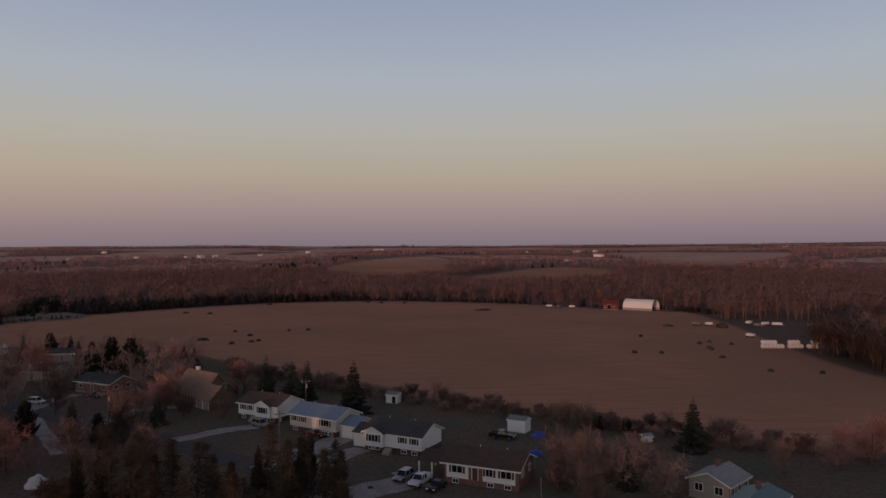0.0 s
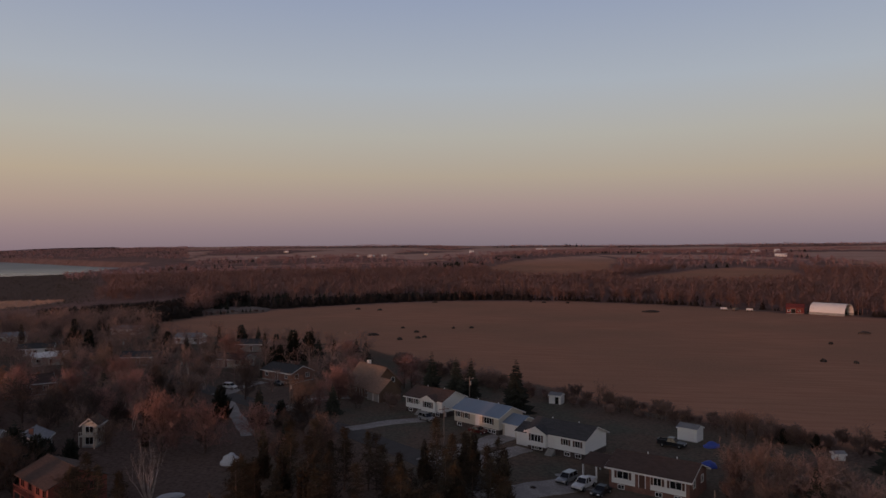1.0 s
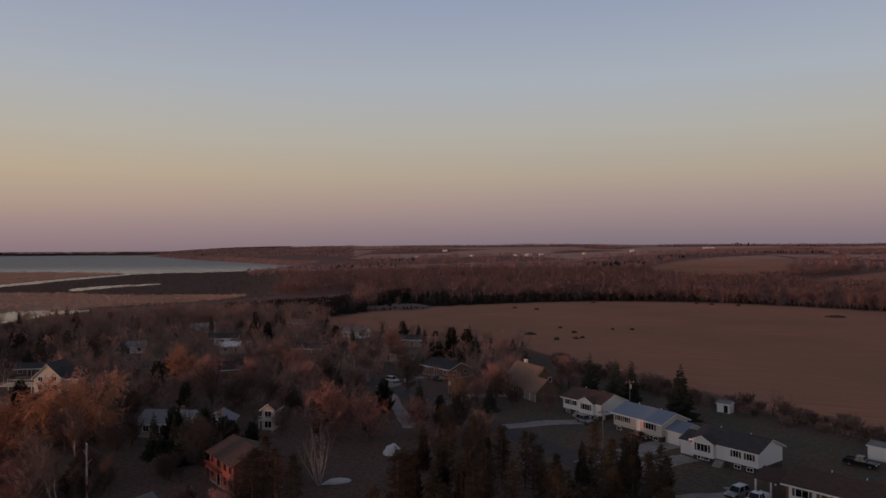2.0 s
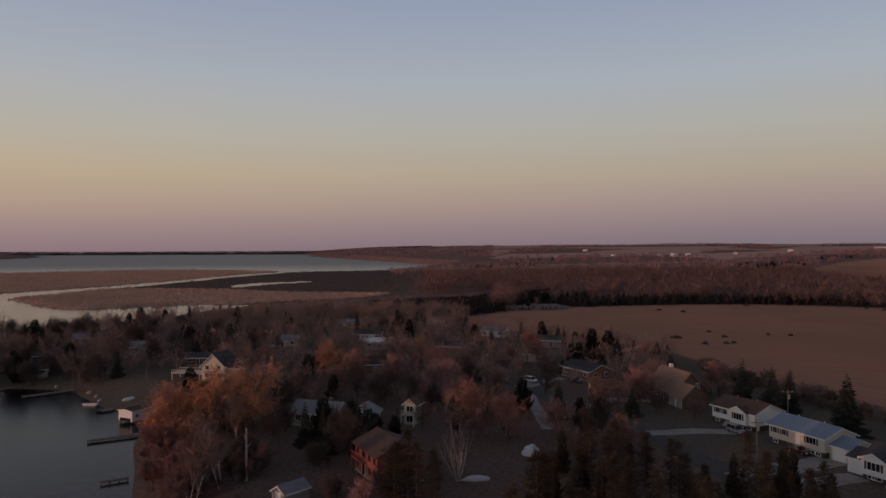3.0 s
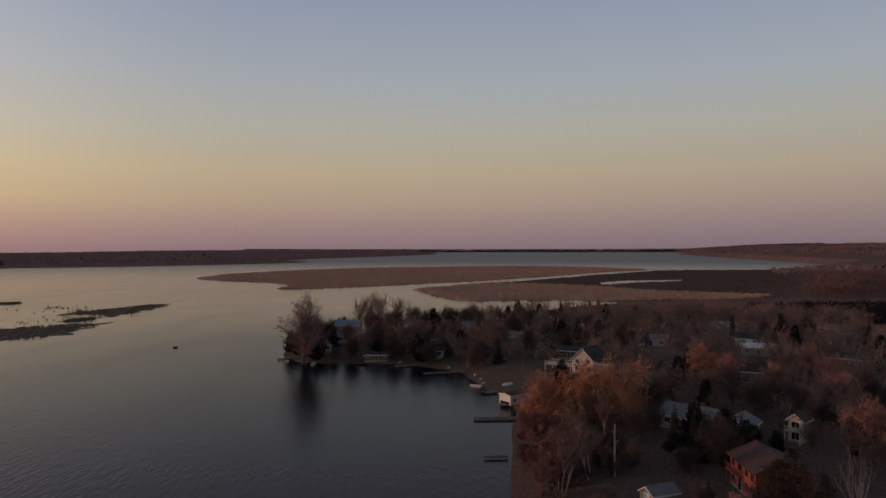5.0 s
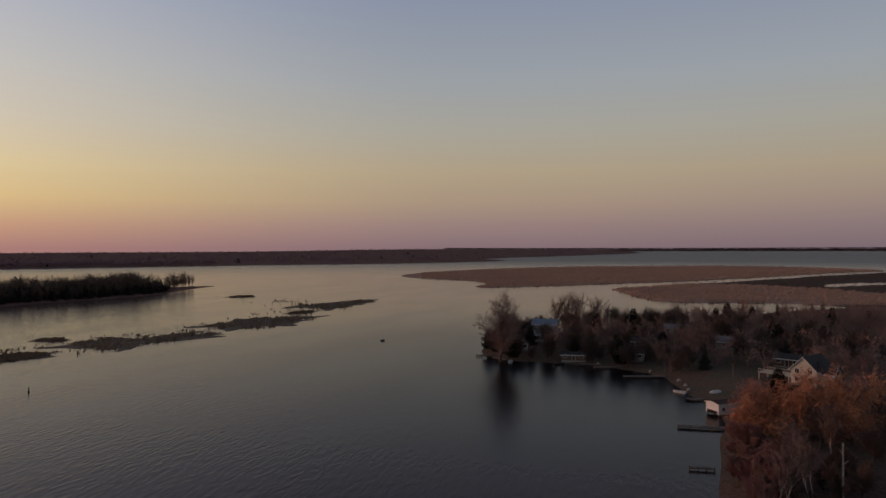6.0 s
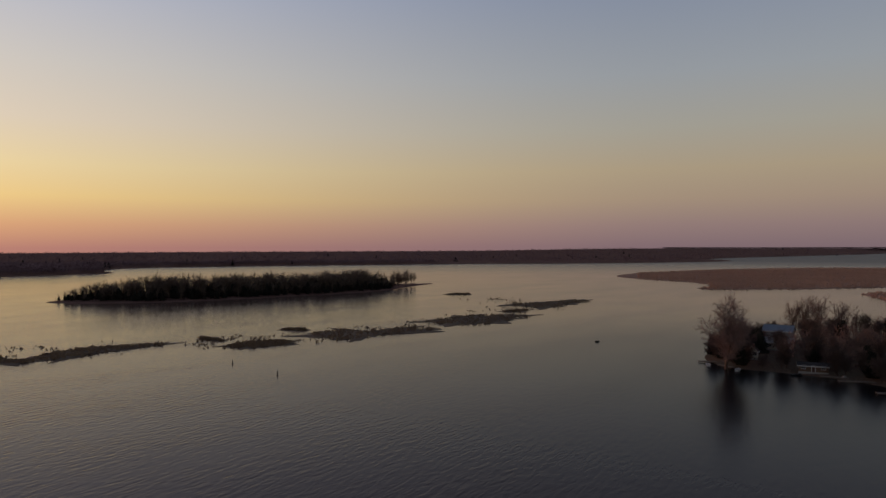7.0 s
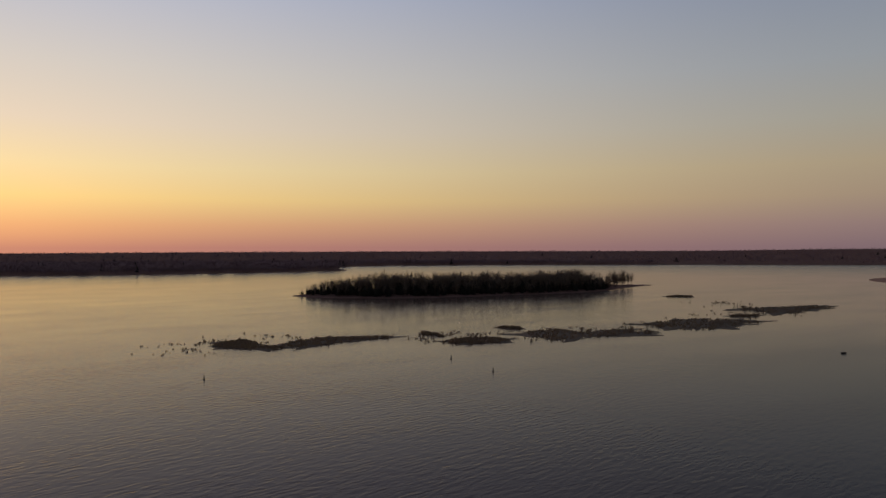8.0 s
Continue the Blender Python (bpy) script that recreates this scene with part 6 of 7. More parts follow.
for args in ((-155, 88, 158, 10.5), (-127, 70, 160, 4.6, 0.9), (-220.5, 104.5, 172, 14.0, 2.0), (-240, 97.5, 176, 10.5), (-246, 92, 160, 8.0), (-274, 57, 175, 6.0), (-262, 60, 120, 6.5), (-300, 64, 120, 8.0), (-332, 82, 95, 9.0), (-186, 99, 185, 4.0)):
    dock(*args)
for args in ((-251.5, 78.0, 30, 4.6, PAINT["dark"], "dark rowing boat moored near the shore"), (-258.5, 61.0, 70, 5.0, PAINT["white"], "white rowing boat drawn up at the shore"), (-187.5, 96.0, 40, 4.2, PAINT["dark"], "dark rowing boat moored near the shore"),
             (-268.0, 53.0, 80, 5.0, PAINT["white"], "white rowing boat drawn up at the shore"), (-197, 97.5, 120, 4.5, PAINT["white"], "white rowing boat drawn up at the shore"), (-327.0, 16.7, 20, 2.2, PAINT["dark"], "small dark boat out on the lake")):
    boat(*args)
heap("covered_boat", "boat under a white cover on the bank", "boat", -190.5, 105.5, 3.6, 1.5, 0.8, TARP_WHITE, 9)
for k, (x, y) in enumerate(((-150, 88), (-163, 97), (-176, 100), (-205, 103.5), (-199, 101.5), (-212, 105), (-230, 103.5), (-247, 91))):
    heap("shore_boulder", "pale boulder on the lake shore", "boulder", x, y, 1.6, 1.2, 0.7, CONC, 20 + k, "boulders on the shore")


def buoy(x, y):
    ob = thing("marker_buoy", "slim dark channel marker standing in water", "buoy", x, y, 0, z=0.0, group="channel markers")
    Geo().tube((0, 0, -1.0), (0, 0, 0.3), 0.32, 0.32, 12).make("float", BLACK, ob)
    Geo().tube((0, 0, 0.3), (0, 0, 1.5), 0.17, 0.12, 10).make("post", BLACK, ob)


for x, y in ((-170.8, -173.2), (-245.4, -119.8), (-226.1, -94.2)):
    buoy(x, y)

# ---------------------------------------------------------------- the field's lumps and the farmyard
for k, (x, y, w) in enumerate((
        (75, 277, 3.0), (92, 329, 2.6), (85, 275, 2.2), (119, 373, 6.0), (110, 303, 3.2), (116, 308, 2.6), (109, 289, 2.4), (108, 284, 2.4), (122, 299, 2.6), (104, 263, 2.6), (108, 233, 2.6), (123, 229, 2.6),
        (-109, 320, 6.0), (-92, 307, 3.6), (-104, 353, 2.4), (-92, 336, 2.8), (-85, 313, 2.8), (-83, 317, 2.4), (-78, 357, 2.6), (-69, 360, 2.6), (-168, 461, 4.0), (-151, 457, 4.6), (-131, 533, 4.6), (-59, 554, 3.4),
        (-48, 547, 5.0), (-30, 546, 4.0), (27, 477, 11.0))):
    heap("field_boulder", "dark boulder lying in the stubble field", "boulder", x, y, w, w * 0.7, min(1.2, 0.5 + w * 0.2), STONE, 40 + k, "boulders in the field")
def bale(x, y, z, turn):
    """A round bale lying on its side, wrapped in white plastic."""
    g = Geo()
    n = 14
    rings = [(-0.75, 0.80), (-0.68, 0.88), (0.68, 0.88), (0.75, 0.80)]
    v = [(px, r * math.cos(6.2832 * k / n), 0.86 + r * math.sin(6.2832 * k / n)) for px, r in rings for k in range(n)]
    f = [[a * n + k, a * n + (k + 1) % n, (a + 1) * n + (k + 1) % n, (a + 1) * n + k] for a in range(3) for k in range(n)] + [list(range(n))[::-1], list(range(3 * n, 4 * n))]
    ob = g.add(v, f).make("wrapped_bale", TARP_WHITE, smooth=False)
    ob.matrix_basis = pose(x, y, height_at(x, y) + z, 0, 0, turn)
    tagged(ob, "white plastic wrapped round hay bale", "hay bale", "row of wrapped bales")


for k in range(15):
    if k not in (6, 11):
        bale(130.5 + k * 1.55, 288.4 - k * 0.04, 0.0, 78)
        if k not in (4, 5, 10, 12):
            bale(130.6 + k * 1.55, 288.4 - k * 0.04, 1.62, 78)
def trailer(x, y, turn, L, mat, label):
    """A farm wagon: a boarded box on two axles with a drawbar."""
    ob = thing("farm_wagon", label, "wagon", x, y, turn, group="wagons in the farmyard")
    w = 1.1
    g = Geo().box(-L / 2, L / 2, -w, w, 0.75, 0.9)
    g.box(-L / 2, L / 2, -w, -w + 0.08, 0.9, 1.9).box(-L / 2, L / 2, w - 0.08, w, 0.9, 1.9).box(-L / 2, -L / 2 + 0.08, -w, w, 0.9, 1.9).box(L / 2 - 0.08, L / 2, -w, w, 0.9, 1.9)
    g.make("box", mat, ob)
    for px in (-L * 0.32, L * 0.32):
        for s in (-1, 1):
            Geo().tube((px, s * (w - 0.25), 0.45), (px, s * w, 0.45), 0.45, 0.45, 12).make("wheel", BLACK, ob)
    Geo().box(L / 2, L / 2 + 1.6, -0.07, 0.07, 0.55, 0.68).make("drawbar", STEEL, ob)


for k, (x, y, L) in enumerate(((135, 376, 4.5), (141, 375, 3.5), (165, 381, 4), (164, 369, 3), (171, 375, 4), (176, 372, 5), (192, 366, 6), (141, 324, 3.5), (75, 500, 4), (82, 498, 5), (90, 494, 4))):
    trailer(x, y, (k * 53) % 120 - 60, L, TARP_WHITE if k % 3 else WOODP, "pale boarded farm wagon at the field's edge")
heap("brush_heap", "dark heap of brush in the farmyard", "brush heap", 145, 367, 9.0, 6.0, 2.6, STONE, 99)

# the low mound at the field's far corner, with dark brush along its foot
mv, mf = [], []
for s_, z_ in ((1.04, -0.3), (0.97, 0.9), (0.85, 1.3), (0.4, 1.5)):
    for q in MOUND:
        c_ = MOUND.mean(0) + (q - MOUND.mean(0)) * s_
        mv.append((c_[0], c_[1], 3.0 + z_ + 0.25 * math.sin(q[0] * 1.3 + q[1])))
nm = len(MOUND)
mf = [[k * nm + i, k * nm + (i + 1) % nm, (k + 1) * nm + (i + 1) % nm, (k + 1) * nm + i] for k in range(3) for i in range(nm)] + [list(range(3 * nm, 4 * nm))]
tagged(mesh_object("earth_mound", mv, mf, M("grey_bare_earth", (0.20, 0.145, 0.118), 0.95, 0.3, 0.5, 0.5), smooth=True), "low grey-brown earth mound at the field's corner", "mound", kind="structure")

# ---------------------------------------------------------------- reed islets and reeds
def islet(seed, outline, h):
    """A low muddy bank with a ragged rim."""
    p = rounded(outline, 4)
    c = p.mean(0)
    ang = np.linspace(0, 1, len(p), endpoint=False) * 6.283
    rag = 1 + 0.22 * np.sin(ang * 5 + seed) + 0.16 * np.sin(ang * 11 + 2 * seed) + 0.12 * np.sin(ang * 23 + seed * 3)
    v, f, n = [], [], len(p)
    for k, (s, z) in enumerate(((1.06, -0.4), (0.97, 0.10), (0.8, h * 0.7), (0.4, h))):
        for i in range(n):
            q = c + (p[i] - c) * s * rag[i]
            v.append((q[0], q[1], z))
    v.append((c[0], c[1], h))
    for k in range(3):
        f += [[k * n + i, k * n + (i + 1) % n, (k + 1) * n + (i + 1) % n, (k + 1) * n + i] for i in range(n)]
    f += [[3 * n + i, 3 * n + (i + 1) % n, 4 * n] for i in range(n)]
    return tagged(mesh_object("reed_islet", v, f, MUD, smooth=True), "low muddy islet with dry brown reeds", "islet", kind="structure"), p


MUD = M("wet_reed_mud", (0.17, 0.125, 0.09), 0.85, 0.4, 0.6, 0.5)
ISLETS = [
    [(-229, -231), (-244, -235), (-255, -230), (-246, -219), (-242, -206), (-242, -196), (-233, -196), (-229, -208), (-227, -219)],
    [(-239, -202), (-254, -206), (-270, -207), (-280, -195), (-291, -186), (-293, -173), (-285, -173), (-276, -180), (-263, -184), (-250, -187), (-240, -191)],
    [(-285, -144), (-301, -145), (-310, -135), (-312, -124), (-304, -116), (-294, -120), (-283, -133)],
    [(-333, -125), (-347, -122), (-361, -112), (-349, -100), (-368, -87), (-374, -75), (-369, -58), (-342, -75), (-330, -89), (-316, -94), (-313, -106)],
    [(-403, -80), (-427, -69), (-450, -52), (-452, -32), (-444, -14), (-413, -30), (-382, -44), (-388, -60), (-395, -74)],
    [(-537, -40), (-552, -18), (-570, -4), (-590, 13), (-571, 28), (-540, 6), (-513, 4), (-501, -18), (-513, -34)],
    [(-640, -104), (-655, -94), (-652, -82), (-633, -80), (-630, -98)],
    [(-351, -147), (-358, -140), (-353, -127), (-346, -135)],
    [(-311, -171), (-317, -166), (-304, -150), (-306, -160)],
    [(-468, -41), (-483, -33), (-489, -18), (-472, -25)]]
TUFT = []
for s in range(4):
    g = np.random.default_rng(50 + s)
    tv, tf = [], []
    for _ in range(9):
        a, r, b = g.uniform(0, 6.283), g.uniform(0, 0.45), g.uniform(0, 6.283)
        x, y, w = r * math.cos(a), r * math.sin(a), g.uniform(0.05, 0.11)
        i = len(tv)
        tv += [(x - w * math.cos(b), y - w * math.sin(b), -0.1), (x + w * math.cos(b), y + w * math.sin(b), -0.1), (x * 1.5 + g.uniform(-0.15, 0.15), y * 1.5, g.uniform(0.6, 1.0))]
        tf.append([i, i + 1, i + 2])
    TUFT.append((np.array(tv), np.array(tf)))


def build_reeds():
    DRY = island_material("islet_reeds", [(0.15, 0.108, 0.072), (0.24, 0.172, 0.112), (0.36, 0.255, 0.165)])
    xs, ys, zs = [], [], []
    for k, o in enumerate(ISLETS):
        _, p = islet(k, o, 0.35)
        lo, hi = p.min(0), p.max(0)
        x, y = rng.uniform(lo[0] - 2, hi[0] + 2, 3000), rng.uniform(lo[1] - 2, hi[1] + 2, 3000)
        s = signed(x, y, p) + 1.6 * ripple(x, y, 5)
        ok = (s > 0.5) & (ripple(x, y, 7) > -0.75)
        xs.append(x[ok][:650]), ys.append(y[ok][:650]), zs.append(np.where(s[ok][:650] > 1.5, 0.3, 0.0))
    # loose tufts standing in the shallows along the line of the islets
    line = np.array([(-215, -235), (-262, -225), (-300, -160), (-315, -130), (-360, -95), (-420, -60), (-520, -20), (-600, -60)], float)
    i = rng.integers(0, len(line) - 1, 1700)
    t = rng.uniform(0, 1, 1700)[:, None]
    q = line[i] * (1 - t) + line[i + 1] * t + rng.normal(0, 11, (1700, 2))
    q = q[ripple(q[:, 0], q[:, 1], 11) > 0.05]
    xs.append(q[:, 0]), ys.append(q[:, 1]), zs.append(np.full(len(q), 0.0))
    xyz = np.stack([np.concatenate(xs), np.concatenate(ys), np.concatenate(zs)], 1)
    scatter("islet_reeds", TUFT, xyz, rng.uniform(0.4, 1.0, len(xyz)) * np.where(rng.uniform(0, 1, len(xyz)) < 0.06, 1.8, 1.0), DRY, "dry brown reeds on the shallow islets", "reeds", rng.uniform(1.3, 2.4, len(xyz)))
    # reeds along the edges of the marsh banks
    x, y = polar_points(110000, 40, 84, 480, 1600, 0.75)
    d = np.maximum(signed(x, y, REEDS), signed(x, y, REED_BANK))
    ok = (d > 0) & (height(x, y) > 0.02)
    x, y = x[ok][:17000], y[ok][:17000]
    p = on_ground(x, y, 0.05)
    scatter("marsh_reeds", TUFT, p, rng.uniform(1.2, 2.4, len(p)), REED, "wide beds of dry tan reeds", "reeds", rng.uniform(1.5, 2.6, len(p)))


build_reeds()

# ---------------------------------------------------------------- planting the village
HOUSES = [(o.location.x, o.location.y) for o in scene.objects if o.get("category") in ("house", "shed", "boathouse", "hut") and o.location.length < 480]
YARDS = [(x * (1 - k / math.hypot(x, y)), y * (1 - k / math.hypot(x, y))) for x, y in HOUSES for k in (9, 16, 23, 30)]
CARS = [(o.location.x, o.location.y) for o in scene.objects if o.get("category") in ("car", "tarpaulin", "fire ring", "flower bed") or o.name == "covered_boat"]
YARDS += [(x * (1 - k / math.hypot(x, y)), y * (1 - k / math.hypot(x, y))) for x, y in CARS + [(-95, 168), (-88, 156), (-82, 148), (-100, 175), (-74, 88.5)] for k in (0, 7, 14, 21, 28)]
spots = [
    ("big", -260.6, 57.5, 1.18), ("tall", -336.0, 103.0, 1.0), ("tall", -331.0, 111.0, 1.08), ("tall", -340.0, 109.0, 0.95), ("tall", -326.0, 119.0, 0.9), ("larch2", -71.8, 82.6, 0.95), ("larch0", -69.4, 85.0, 0.85), ("oak0", -73.8, 84.2, 0.8), ("larch1", -67.5, 87.0, 0.9), ("larch2", -74.8, 86.8, 0.85), ("larch0", -72.4, 86.4, 0.95), ("tan", -320.0, 106.0, 0.8), ("tan", -236.0, 122.0, 1.0), ("round2", -252.0, 111.0, 1.25), ("tan", -268.0, 104.0, 0.8), ("round2", -282.0, 96.0, 1.2),
    ("maple", -150.0, 118.0, 1.0), ("tan", -150.0, 186.0, 0.85), ("tan", -176.0, 200.0, 0.8), ("maple", -116.0, 156.0, 1.0), ("maple", -130.0, 170.0, 1.1), ("tan", -98.0, 122.0, 0.55), ("maple", -120.0, 214.0, 1.0), ("maple", -134.0, 232.0, 1.0),
    ("willow0", -142.8, 91.5, 0.78), ("willow1", -135.0, 96.5, 1.05), ("willow1", -141.0, 87.0, 0.75), ("willow0", -129.5, 101.0, 0.95), ("willow1", -155.0, 103.0, 0.5), ("willow1", -161.2, 158.1, 0.85),
    ("maple", -152.5, 157.0, 0.95), ("maple", -146.0, 150.0, 0.8), ("tan", -160.0, 156.0, 0.6), ("maple", -140.0, 160.0, 0.9), ("maple", -77.0, 89.3, 0.5),
    ("birch1", -100.2, 66.0, 1.0), ("birch1", -103.5, 73.5, 0.9), ("birch1", -110.0, 76.0, 0.95), ("birch1", -118, 88, 0.9), ("round2", -79.5, 86.0, 0.5), ("birch", -71.5, 99.0, 0.98),
    ("maple", -84.5, 121.0, 1.3), ("maple", -78.0, 126.0, 1.05), ("maple", -70.5, 178.0, 0.8), ("maple", -74.0, 184.0, 0.85), ("maple", -58.0, 198.0, 0.95), ("maple", -75.0, 200.0, 0.85), ("maple", -56.0, 199.0, 0.9), ("maple", -70.0, 178.0, 0.75),
    ("spruce0", -46.9, 187.0, 1.0), ("spruce1", -40.1, 187.0, 1.05), ("spruce0", -36.5, 190.0, 0.85), ("spruce1", -22.3, 175.0, 1.22),
    ("pine", -110.8, 236.0, 1.0), ("pine", -105.5, 238.0, 0.95), ("spruce1", -101.0, 236.0, 0.9), ("spruce1", -90.4, 246.0, 0.75), ("spruce1", -86.0, 244.0, 0.7), ("spruce1", 50.0, 141.5, 0.98), ("spruce0", 31.0, 118.5, 0.55),
    ("spruce0", -79.0, 150.0, 0.75), ("pine", -90.0, 152.0, 0.7), ("pine", -97.0, 136.0, 0.75), ("spruce1", -66.0, 163.0, 0.7), ("shrub", -62.0, 170.0, 1.4), ("shrub", -53.0, 170.0, 1.3),
    ("round0", 22.0, 128.0, 0.75), ("round2", 28.0, 126.0, 0.85), ("round2", 33.5, 128.0, 0.8), ("round0", 25.0, 133.0, 0.7), ("shrub", 30.0, 122.0, 1.2), ("shrub", 20.0, 120.0, 1.1), ("round2", 38.0, 123.0, 0.6),
    ("maple", 72.0, 128.0, 0.85), ("maple", 80.0, 132.0, 0.9), ("round1", 60.0, 124.0, 0.7), ("tall", 26.5, 160.0, 0.35), ("tall", 28.0, 159.0, 0.38), ("tall", 30.0, 158.5, 0.36), ("tall", 24.5, 161.0, 0.33)]
R = random.Random(11)
# low growth between the red house and the bank
for k in range(60):
    x, y = R.uniform(-112, -86), R.uniform(66, 92)
    if math.hypot(x + 88.2, y - 76) > 6 and math.hypot(x + 83.6, y - 94.6) > 9 and x * 0.66 - y * 0.75 < 0 and signed(np.array([x]), np.array([y]), MAINLAND)[0] > 4 and abs(x * 76.0 + y * 88.2) > 5 * 116 and abs((x + 83.6) * sy - (y - 94.6) * sx) > 5.5:
        spots.append((R.choice(("shrub", "shrub", "shrub", "birch1", "shrub_red")), x, y, R.uniform(0.45, 0.85)))
# the crowded plots on the point
for k in range(150):
    x, y = R.uniform(-345, -212), R.uniform(58, 190)
    if signed(np.array([x]), np.array([y]), MAINLAND)[0] > 3 and min(math.hypot(x - hx, y - hy) for hx, hy in HOUSES) > 5.5 and math.hypot(x + 205, y - 116) > 15:
        spots.append((R.choice(("oak0", "oak1", "oak0", "oak1", "oak0", "pine", "spruce1", "oak1", "round3", "shrub")), x, y, R.uniform(0.6, 1.0)))
# dark trees along the water's edge of the point
for k in range(760):
    x, y = R.uniform(-330, -236), R.uniform(50, 125)
    s_ = signed(np.array([x]), np.array([y]), MAINLAND)[0]
    if 2.5 < s_ < 16 and min(math.hypot(x - hx, y - hy) for hx, hy in HOUSES) > 4.5 and math.hypot(x + 212, y - 112) > 14 and R.random() < 0.42:
        spots.append((R.choice(("oak0", "oak1", "oak0", "shrub", "round1", "pine")), x, y, R.uniform(0.4, 0.85)))
# dark undergrowth round the dead trunk
for k in range(90):
    a, r = radians(R.uniform(45.5, 54)), R.uniform(112, 146)
    x, y = -math.sin(a) * r, math.cos(a) * r
    if abs((x + 83.6) * sy - (y - 94.6) * sx) > 5.5 and math.hypot(x + 88.2, y - 76) > 6 and math.hypot(x + 83.6, y - 94.6) > 8 and abs(x * 76.0 + y * 88.2) > 4 * 116 and signed(np.array([x]), np.array([y]), MAINLAND)[0] > 4:
        spots.append((R.choice(("oak0", "oak1", "shrub", "larch1")), x, y, R.uniform(0.28, 0.5)))
        if spots[-1][0] == "shrub":
            spots[-1] = (*spots[-1][:3], 0.9)
# dark conifers between the red house and the grey cottage
for k in range(17):
    spots.append((R.choice(("spruce0", "spruce1", "pine")), R.uniform(-113, -92), R.uniform(97, 110), R.uniform(0.55, 0.8)))
# the cedar and larch thicket near the street
for k in range(95):
    a, r = radians(R.uniform(8, 32)), R.uniform(70, 128)
    spots.append((R.choice(("larch0", "larch1", "larch2", "larch2", "larch0", "cedar1")), -math.sin(a) * r, math.cos(a) * r, R.uniform(0.7, 1.0)))
# shrubs along the bank
for k in range(46):
    t = k / 45
    spots.append((R.choice(("shrub_red", "shrub_red", "shrub")), -102 - 50 * t + R.uniform(-1, 8), 61.5 + 26 * t + R.uniform(-1, 6), R.uniform(0.6, 1.15)))
# hedges at the edge of the field
for k in range(64):
    t = k / 63
    spots.append((R.choice(("shrub", "shrub", "shrub", "round0", "round1")), -75 + 160 * t + R.uniform(-2, 2), 248 - 112 * t ** 0.8 + R.uniform(-8, 3), R.uniform(0.7, 1.3) if t > 0.3 else R.uniform(0.9, 1.6)))
spots = spots[:-64] + [(w, x, y, k * (0.45 if w.startswith("round") else 1)) for w, x, y, k in spots[-64:]]
for k in range(9):
    spots.append((R.choice(("shrub", "pine", "shrub")), 31 + k * 1.35, 160.5 - k * 0.9 + R.uniform(-1, 1), R.uniform(0.8, 1.2)))
    if spots[-1][0] == "pine":
        spots[-1] = (*spots[-1][:3], 0.27)
# the bare thicket beside the long house
for k in range(22):
    spots.append((R.choice(("round0", "round2", "shrub", "round1")), R.uniform(18, 38), R.uniform(110, 130), R.uniform(0.55, 0.85)))
for k in range(130):
    t = R.random()
    spots.append(("shrub", -75 + 160 * t + R.uniform(-4, 4), 248 - 112 * t ** 0.8 + R.uniform(-9, 3), R.uniform(0.4, 0.95)))
# brush along the foot of the mound
for k in range(16):
    t = k / 15
    spots.append((R.choice(("shrub", "shrub", "spruce1")), -251 + 30 * t + R.uniform(-1, 1), 396 + 30 * t + R.uniform(-2, 1), R.uniform(0.5, 0.9)))
spots[-16:] = [(w, x, y, k * (0.4 if w == "spruce1" else 1)) for w, x, y, k in spots[-16:]]
# the poplar grove beside the farmyard
for k in range(40):
    x, y = R.uniform(148, 215), R.uniform(205, 282)
    if x > 146 + (y - 205) * 0.06:
        spots.append((R.choice(("birch1", "tall", "round3", "birch1")), x, y, R.uniform(0.6, 0.95)))
# unseen trees added beneath the camera to keep the low sun off the street
for k in range(56):
    t = (k + R.random()) / 56
    spots.append((R.choice(("round3", "round1", "pine", "spruce0")), -52 + 112 * t + R.uniform(-3, 3), 36 - 50 * t + R.uniform(-7, 7), R.uniform(0.9, 1.1)))
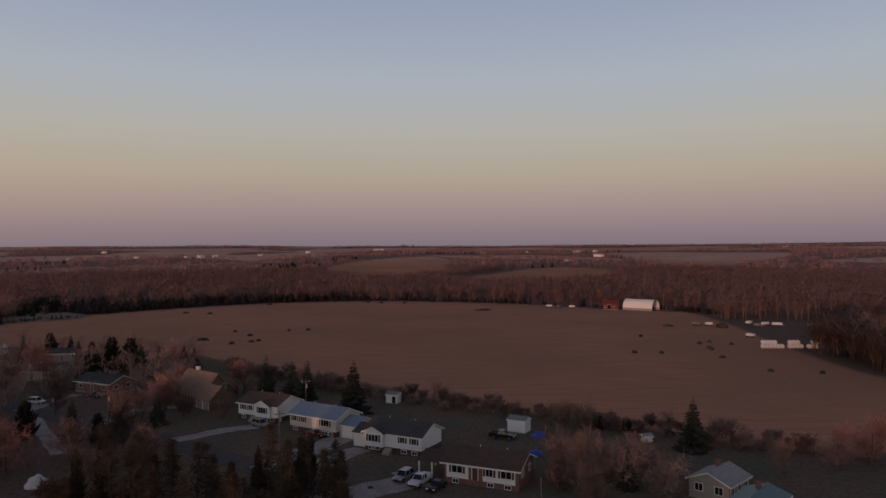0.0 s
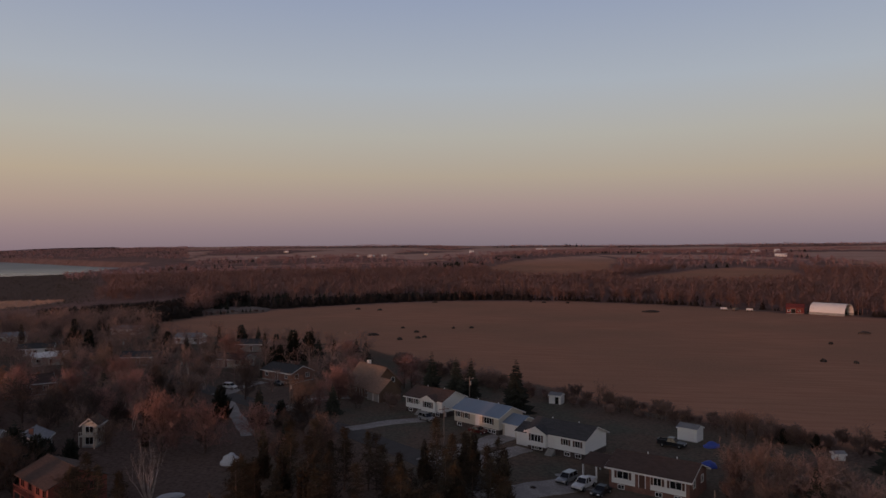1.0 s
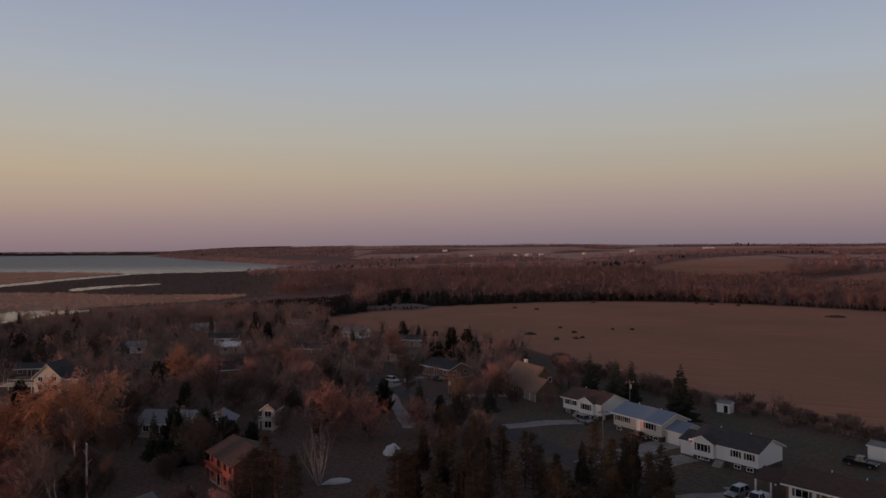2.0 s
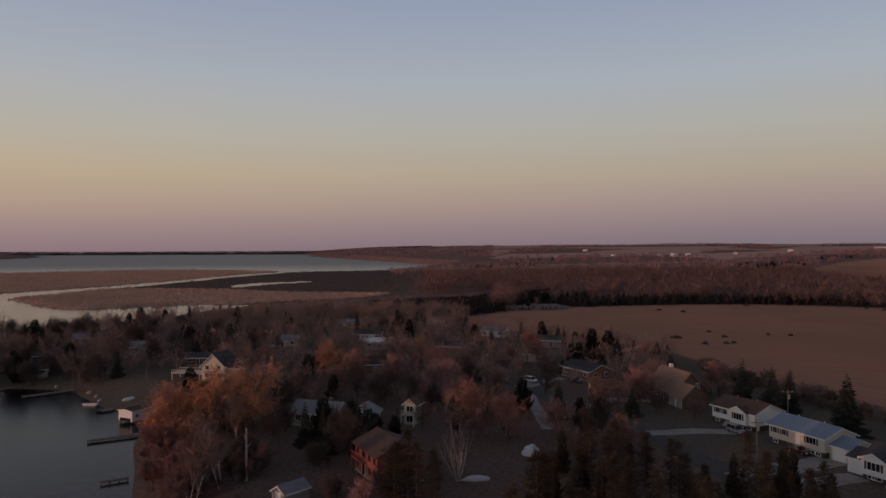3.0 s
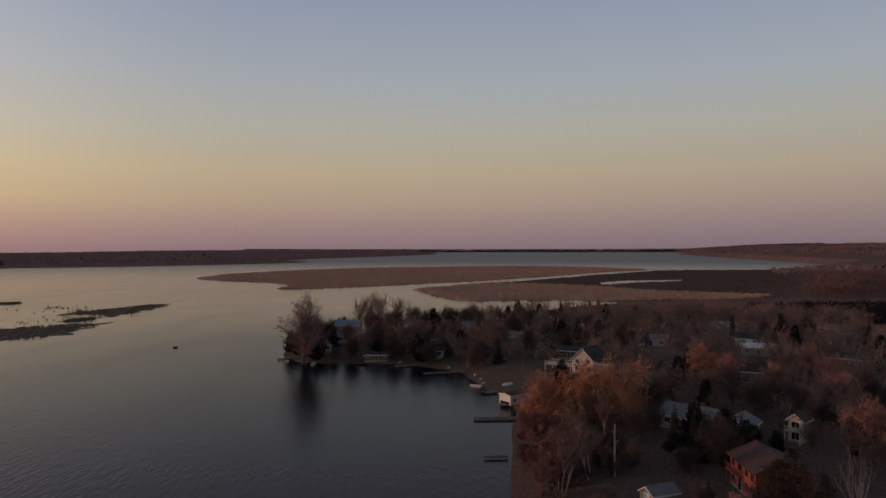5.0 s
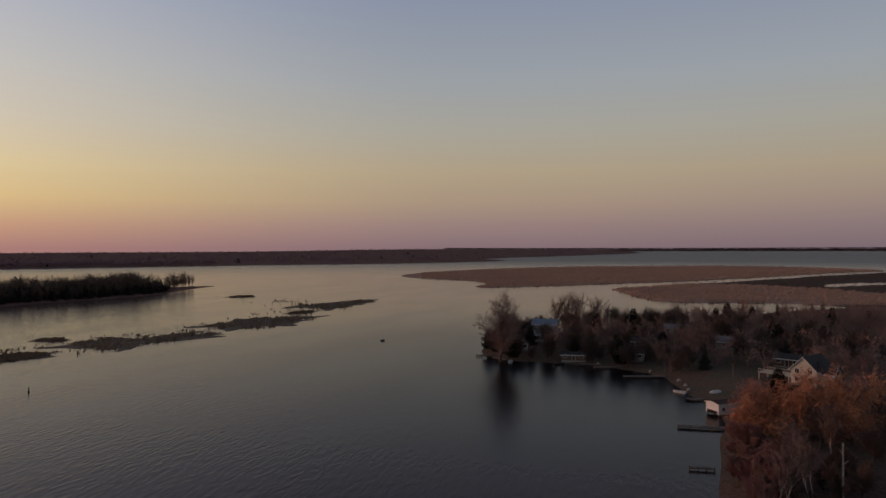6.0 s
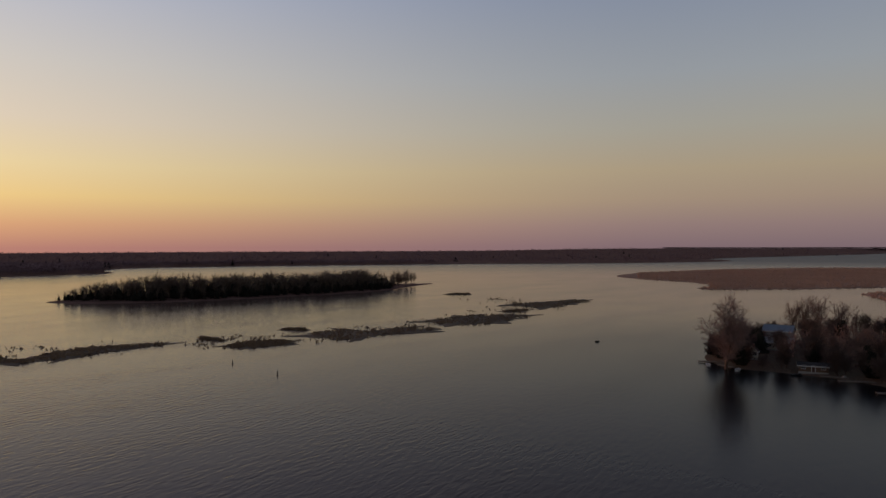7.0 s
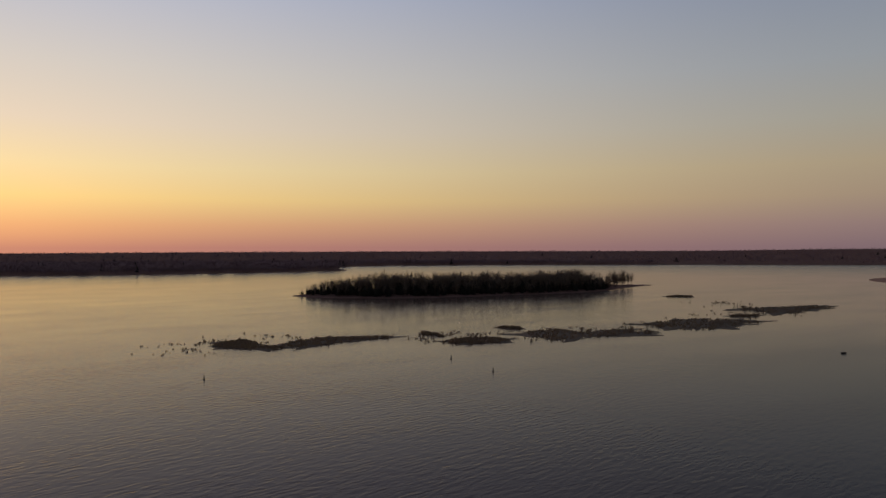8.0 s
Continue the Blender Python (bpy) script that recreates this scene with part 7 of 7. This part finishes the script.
# the village's own trees
lane_pts = np.array(STREET, float)
placed = [(s[1], s[2]) for s in spots]
N = 9000
cand = np.array([(R.uniform(8, 84), math.sqrt(R.uniform(75 ** 2, 440 ** 2))) for _ in range(N)])
ca, cr = cand[:, 0], cand[:, 1]
cx, cy = -np.sin(np.radians(ca)) * cr, np.cos(np.radians(ca)) * cr
fit_for = (signed(cx, cy, MAINLAND) > 4) & (signed(cx, cy, FIELD) < -5) & (height(cx, cy) > 0.7) & ~((ca < 22) & (cr < 186)) & (ca > 19)
patchy = ripple(cx, cy, 45)
wild = []
for a, r, x, y, n in zip(ca[fit_for], cr[fit_for], cx[fit_for], cy[fit_for], patchy[fit_for]):
    if len(spots) > 1500:
        break
    if min(math.hypot(x - hx, y - hy) for hx, hy in HOUSES) < 8.0 or min(math.hypot(x - hx, y - hy) for hx, hy in CARS) < 6.5:
        continue
    if R.random() > np.interp(r, [120, 215, 300, 400], [0.62, 0.72, 0.95, 1.0]):
        continue
    if r < 310 and min(math.hypot(x - hx, y - hy) for hx, hy in YARDS) < (6.5 if r < 230 else 4.0) and R.random() < 0.92:
        continue
    along, aside = (x + 83.6) * sx + (y - 94.6) * sy, abs((x + 83.6) * sy - (y - 94.6) * sx)
    if 0 < along < 60 and aside < 6.5:  # the red house looks out to the lake
        continue
    if min(math.hypot(x - hx, y - hy) for hx, hy in lane_pts) < 7 or min(math.hypot(x - hx, y - hy) for hx, hy in placed) < 4.8:
        continue
    # open lawns: by the boathouse, before the shore houses, along the lane
    if math.hypot(x + 205, y - 116) < 15 or math.hypot(x + 182, y - 112) < 12 or math.hypot(x + 72, y - 110) < 15 or math.hypot(x + 92, y - 160) < 12:
        continue
    if n > 0.25 and R.random() < 0.5:
        continue
    kind = R.random()
    if kind < 0.64 - 0.15 * n:
        w, k = R.choice(("round0", "round1", "round2", "round3", "oak0", "oak1")), R.uniform(0.55, 1.0)
        if r > 205:
            wild.append((x, y, k))
            placed.append((x, y))
            continue
    elif kind < 0.82:
        w, k = R.choice(("maple", "birch1", "maple", "tan")), R.uniform(0.5, 0.85)
        if r > 260:
            wild.append((x, y, k))
            placed.append((x, y))
            continue
    elif kind < 0.92:
        w, k = "shrub", R.uniform(0.6, 1.4)
    else:
        w, k = R.choice(("spruce0", "spruce1", "pine", "cedar0", "pine")), R.uniform(0.5, 0.85)
    spots.append((w, float(x), float(y), k))
    placed.append((x, y))
spots = [q for q in spots if not (q[0] in ("spruce0", "spruce1", "pine", "cedar0", "cedar1") and math.hypot(q[1] + 88, q[2] - 182) < 17)]
plant(TREES, spots)

# the trees farther back in the village stand too close to count
MID = [tree_template(30 + k, kids=(3, 2, 1), spread=0.85 + 0.12 * k, trunk=0.32, sliver=0.06, shoots=3) for k in range(4)]
VILLAGE = island_material("village_twigs", [(0.15, 0.102, 0.088), (0.25, 0.166, 0.142), (0.33, 0.216, 0.182), (0.45, 0.262, 0.21)])
for k in range(110):  # the tall trees at the village's far end, against the reeds
    a, r = radians(R.uniform(36, 53)), R.uniform(375, 440)
    x, y = -math.sin(a) * r, math.cos(a) * r
    if signed(np.array([x]), np.array([y]), MAINLAND)[0] > 6 and signed(np.array([x]), np.array([y]), FIELD)[0] < -8:
        wild.append((x, y, R.uniform(0.85, 1.2)))
wild = np.array(wild)
scatter("village_trees", MID, on_ground(wild[:, 0], wild[:, 1], 0.1), wild[:, 2] * 11.5, VILLAGE, "leafless brown trees between the cottages", "trees")


def build_weed():
    """Thin mats of dead weed lying on the shallow water."""
    v, f = [], []
    g = np.random.default_rng(77)
    for _ in range(230):
        a, r = math.radians(g.uniform(94, 126)), g.uniform(400, 780)
        cx, cy, L, w, t = -math.sin(a) * r, math.cos(a) * r, g.uniform(3, 12), g.uniform(0.2, 0.6), math.radians(g.uniform(15, 50))
        n, i = 11, len(v)
        for k in range(n):
            q = 6.283 * k / n
            px, py = L * math.cos(q) * g.uniform(0.6, 1.1), w * math.sin(q) * g.uniform(0.5, 1.2)
            v.append((cx + px * math.cos(t) - py * math.sin(t), cy + px * math.sin(t) + py * math.cos(t), -0.02))
        v.append((cx, cy, 0.03))
        f += [[i + k, i + (k + 1) % n, i + n] for k in range(n)]
    tagged(mesh_object("floating_weed", v, f, MUD), "thin mats of dead weed on the water", "weed", kind="stuff")


build_weed()
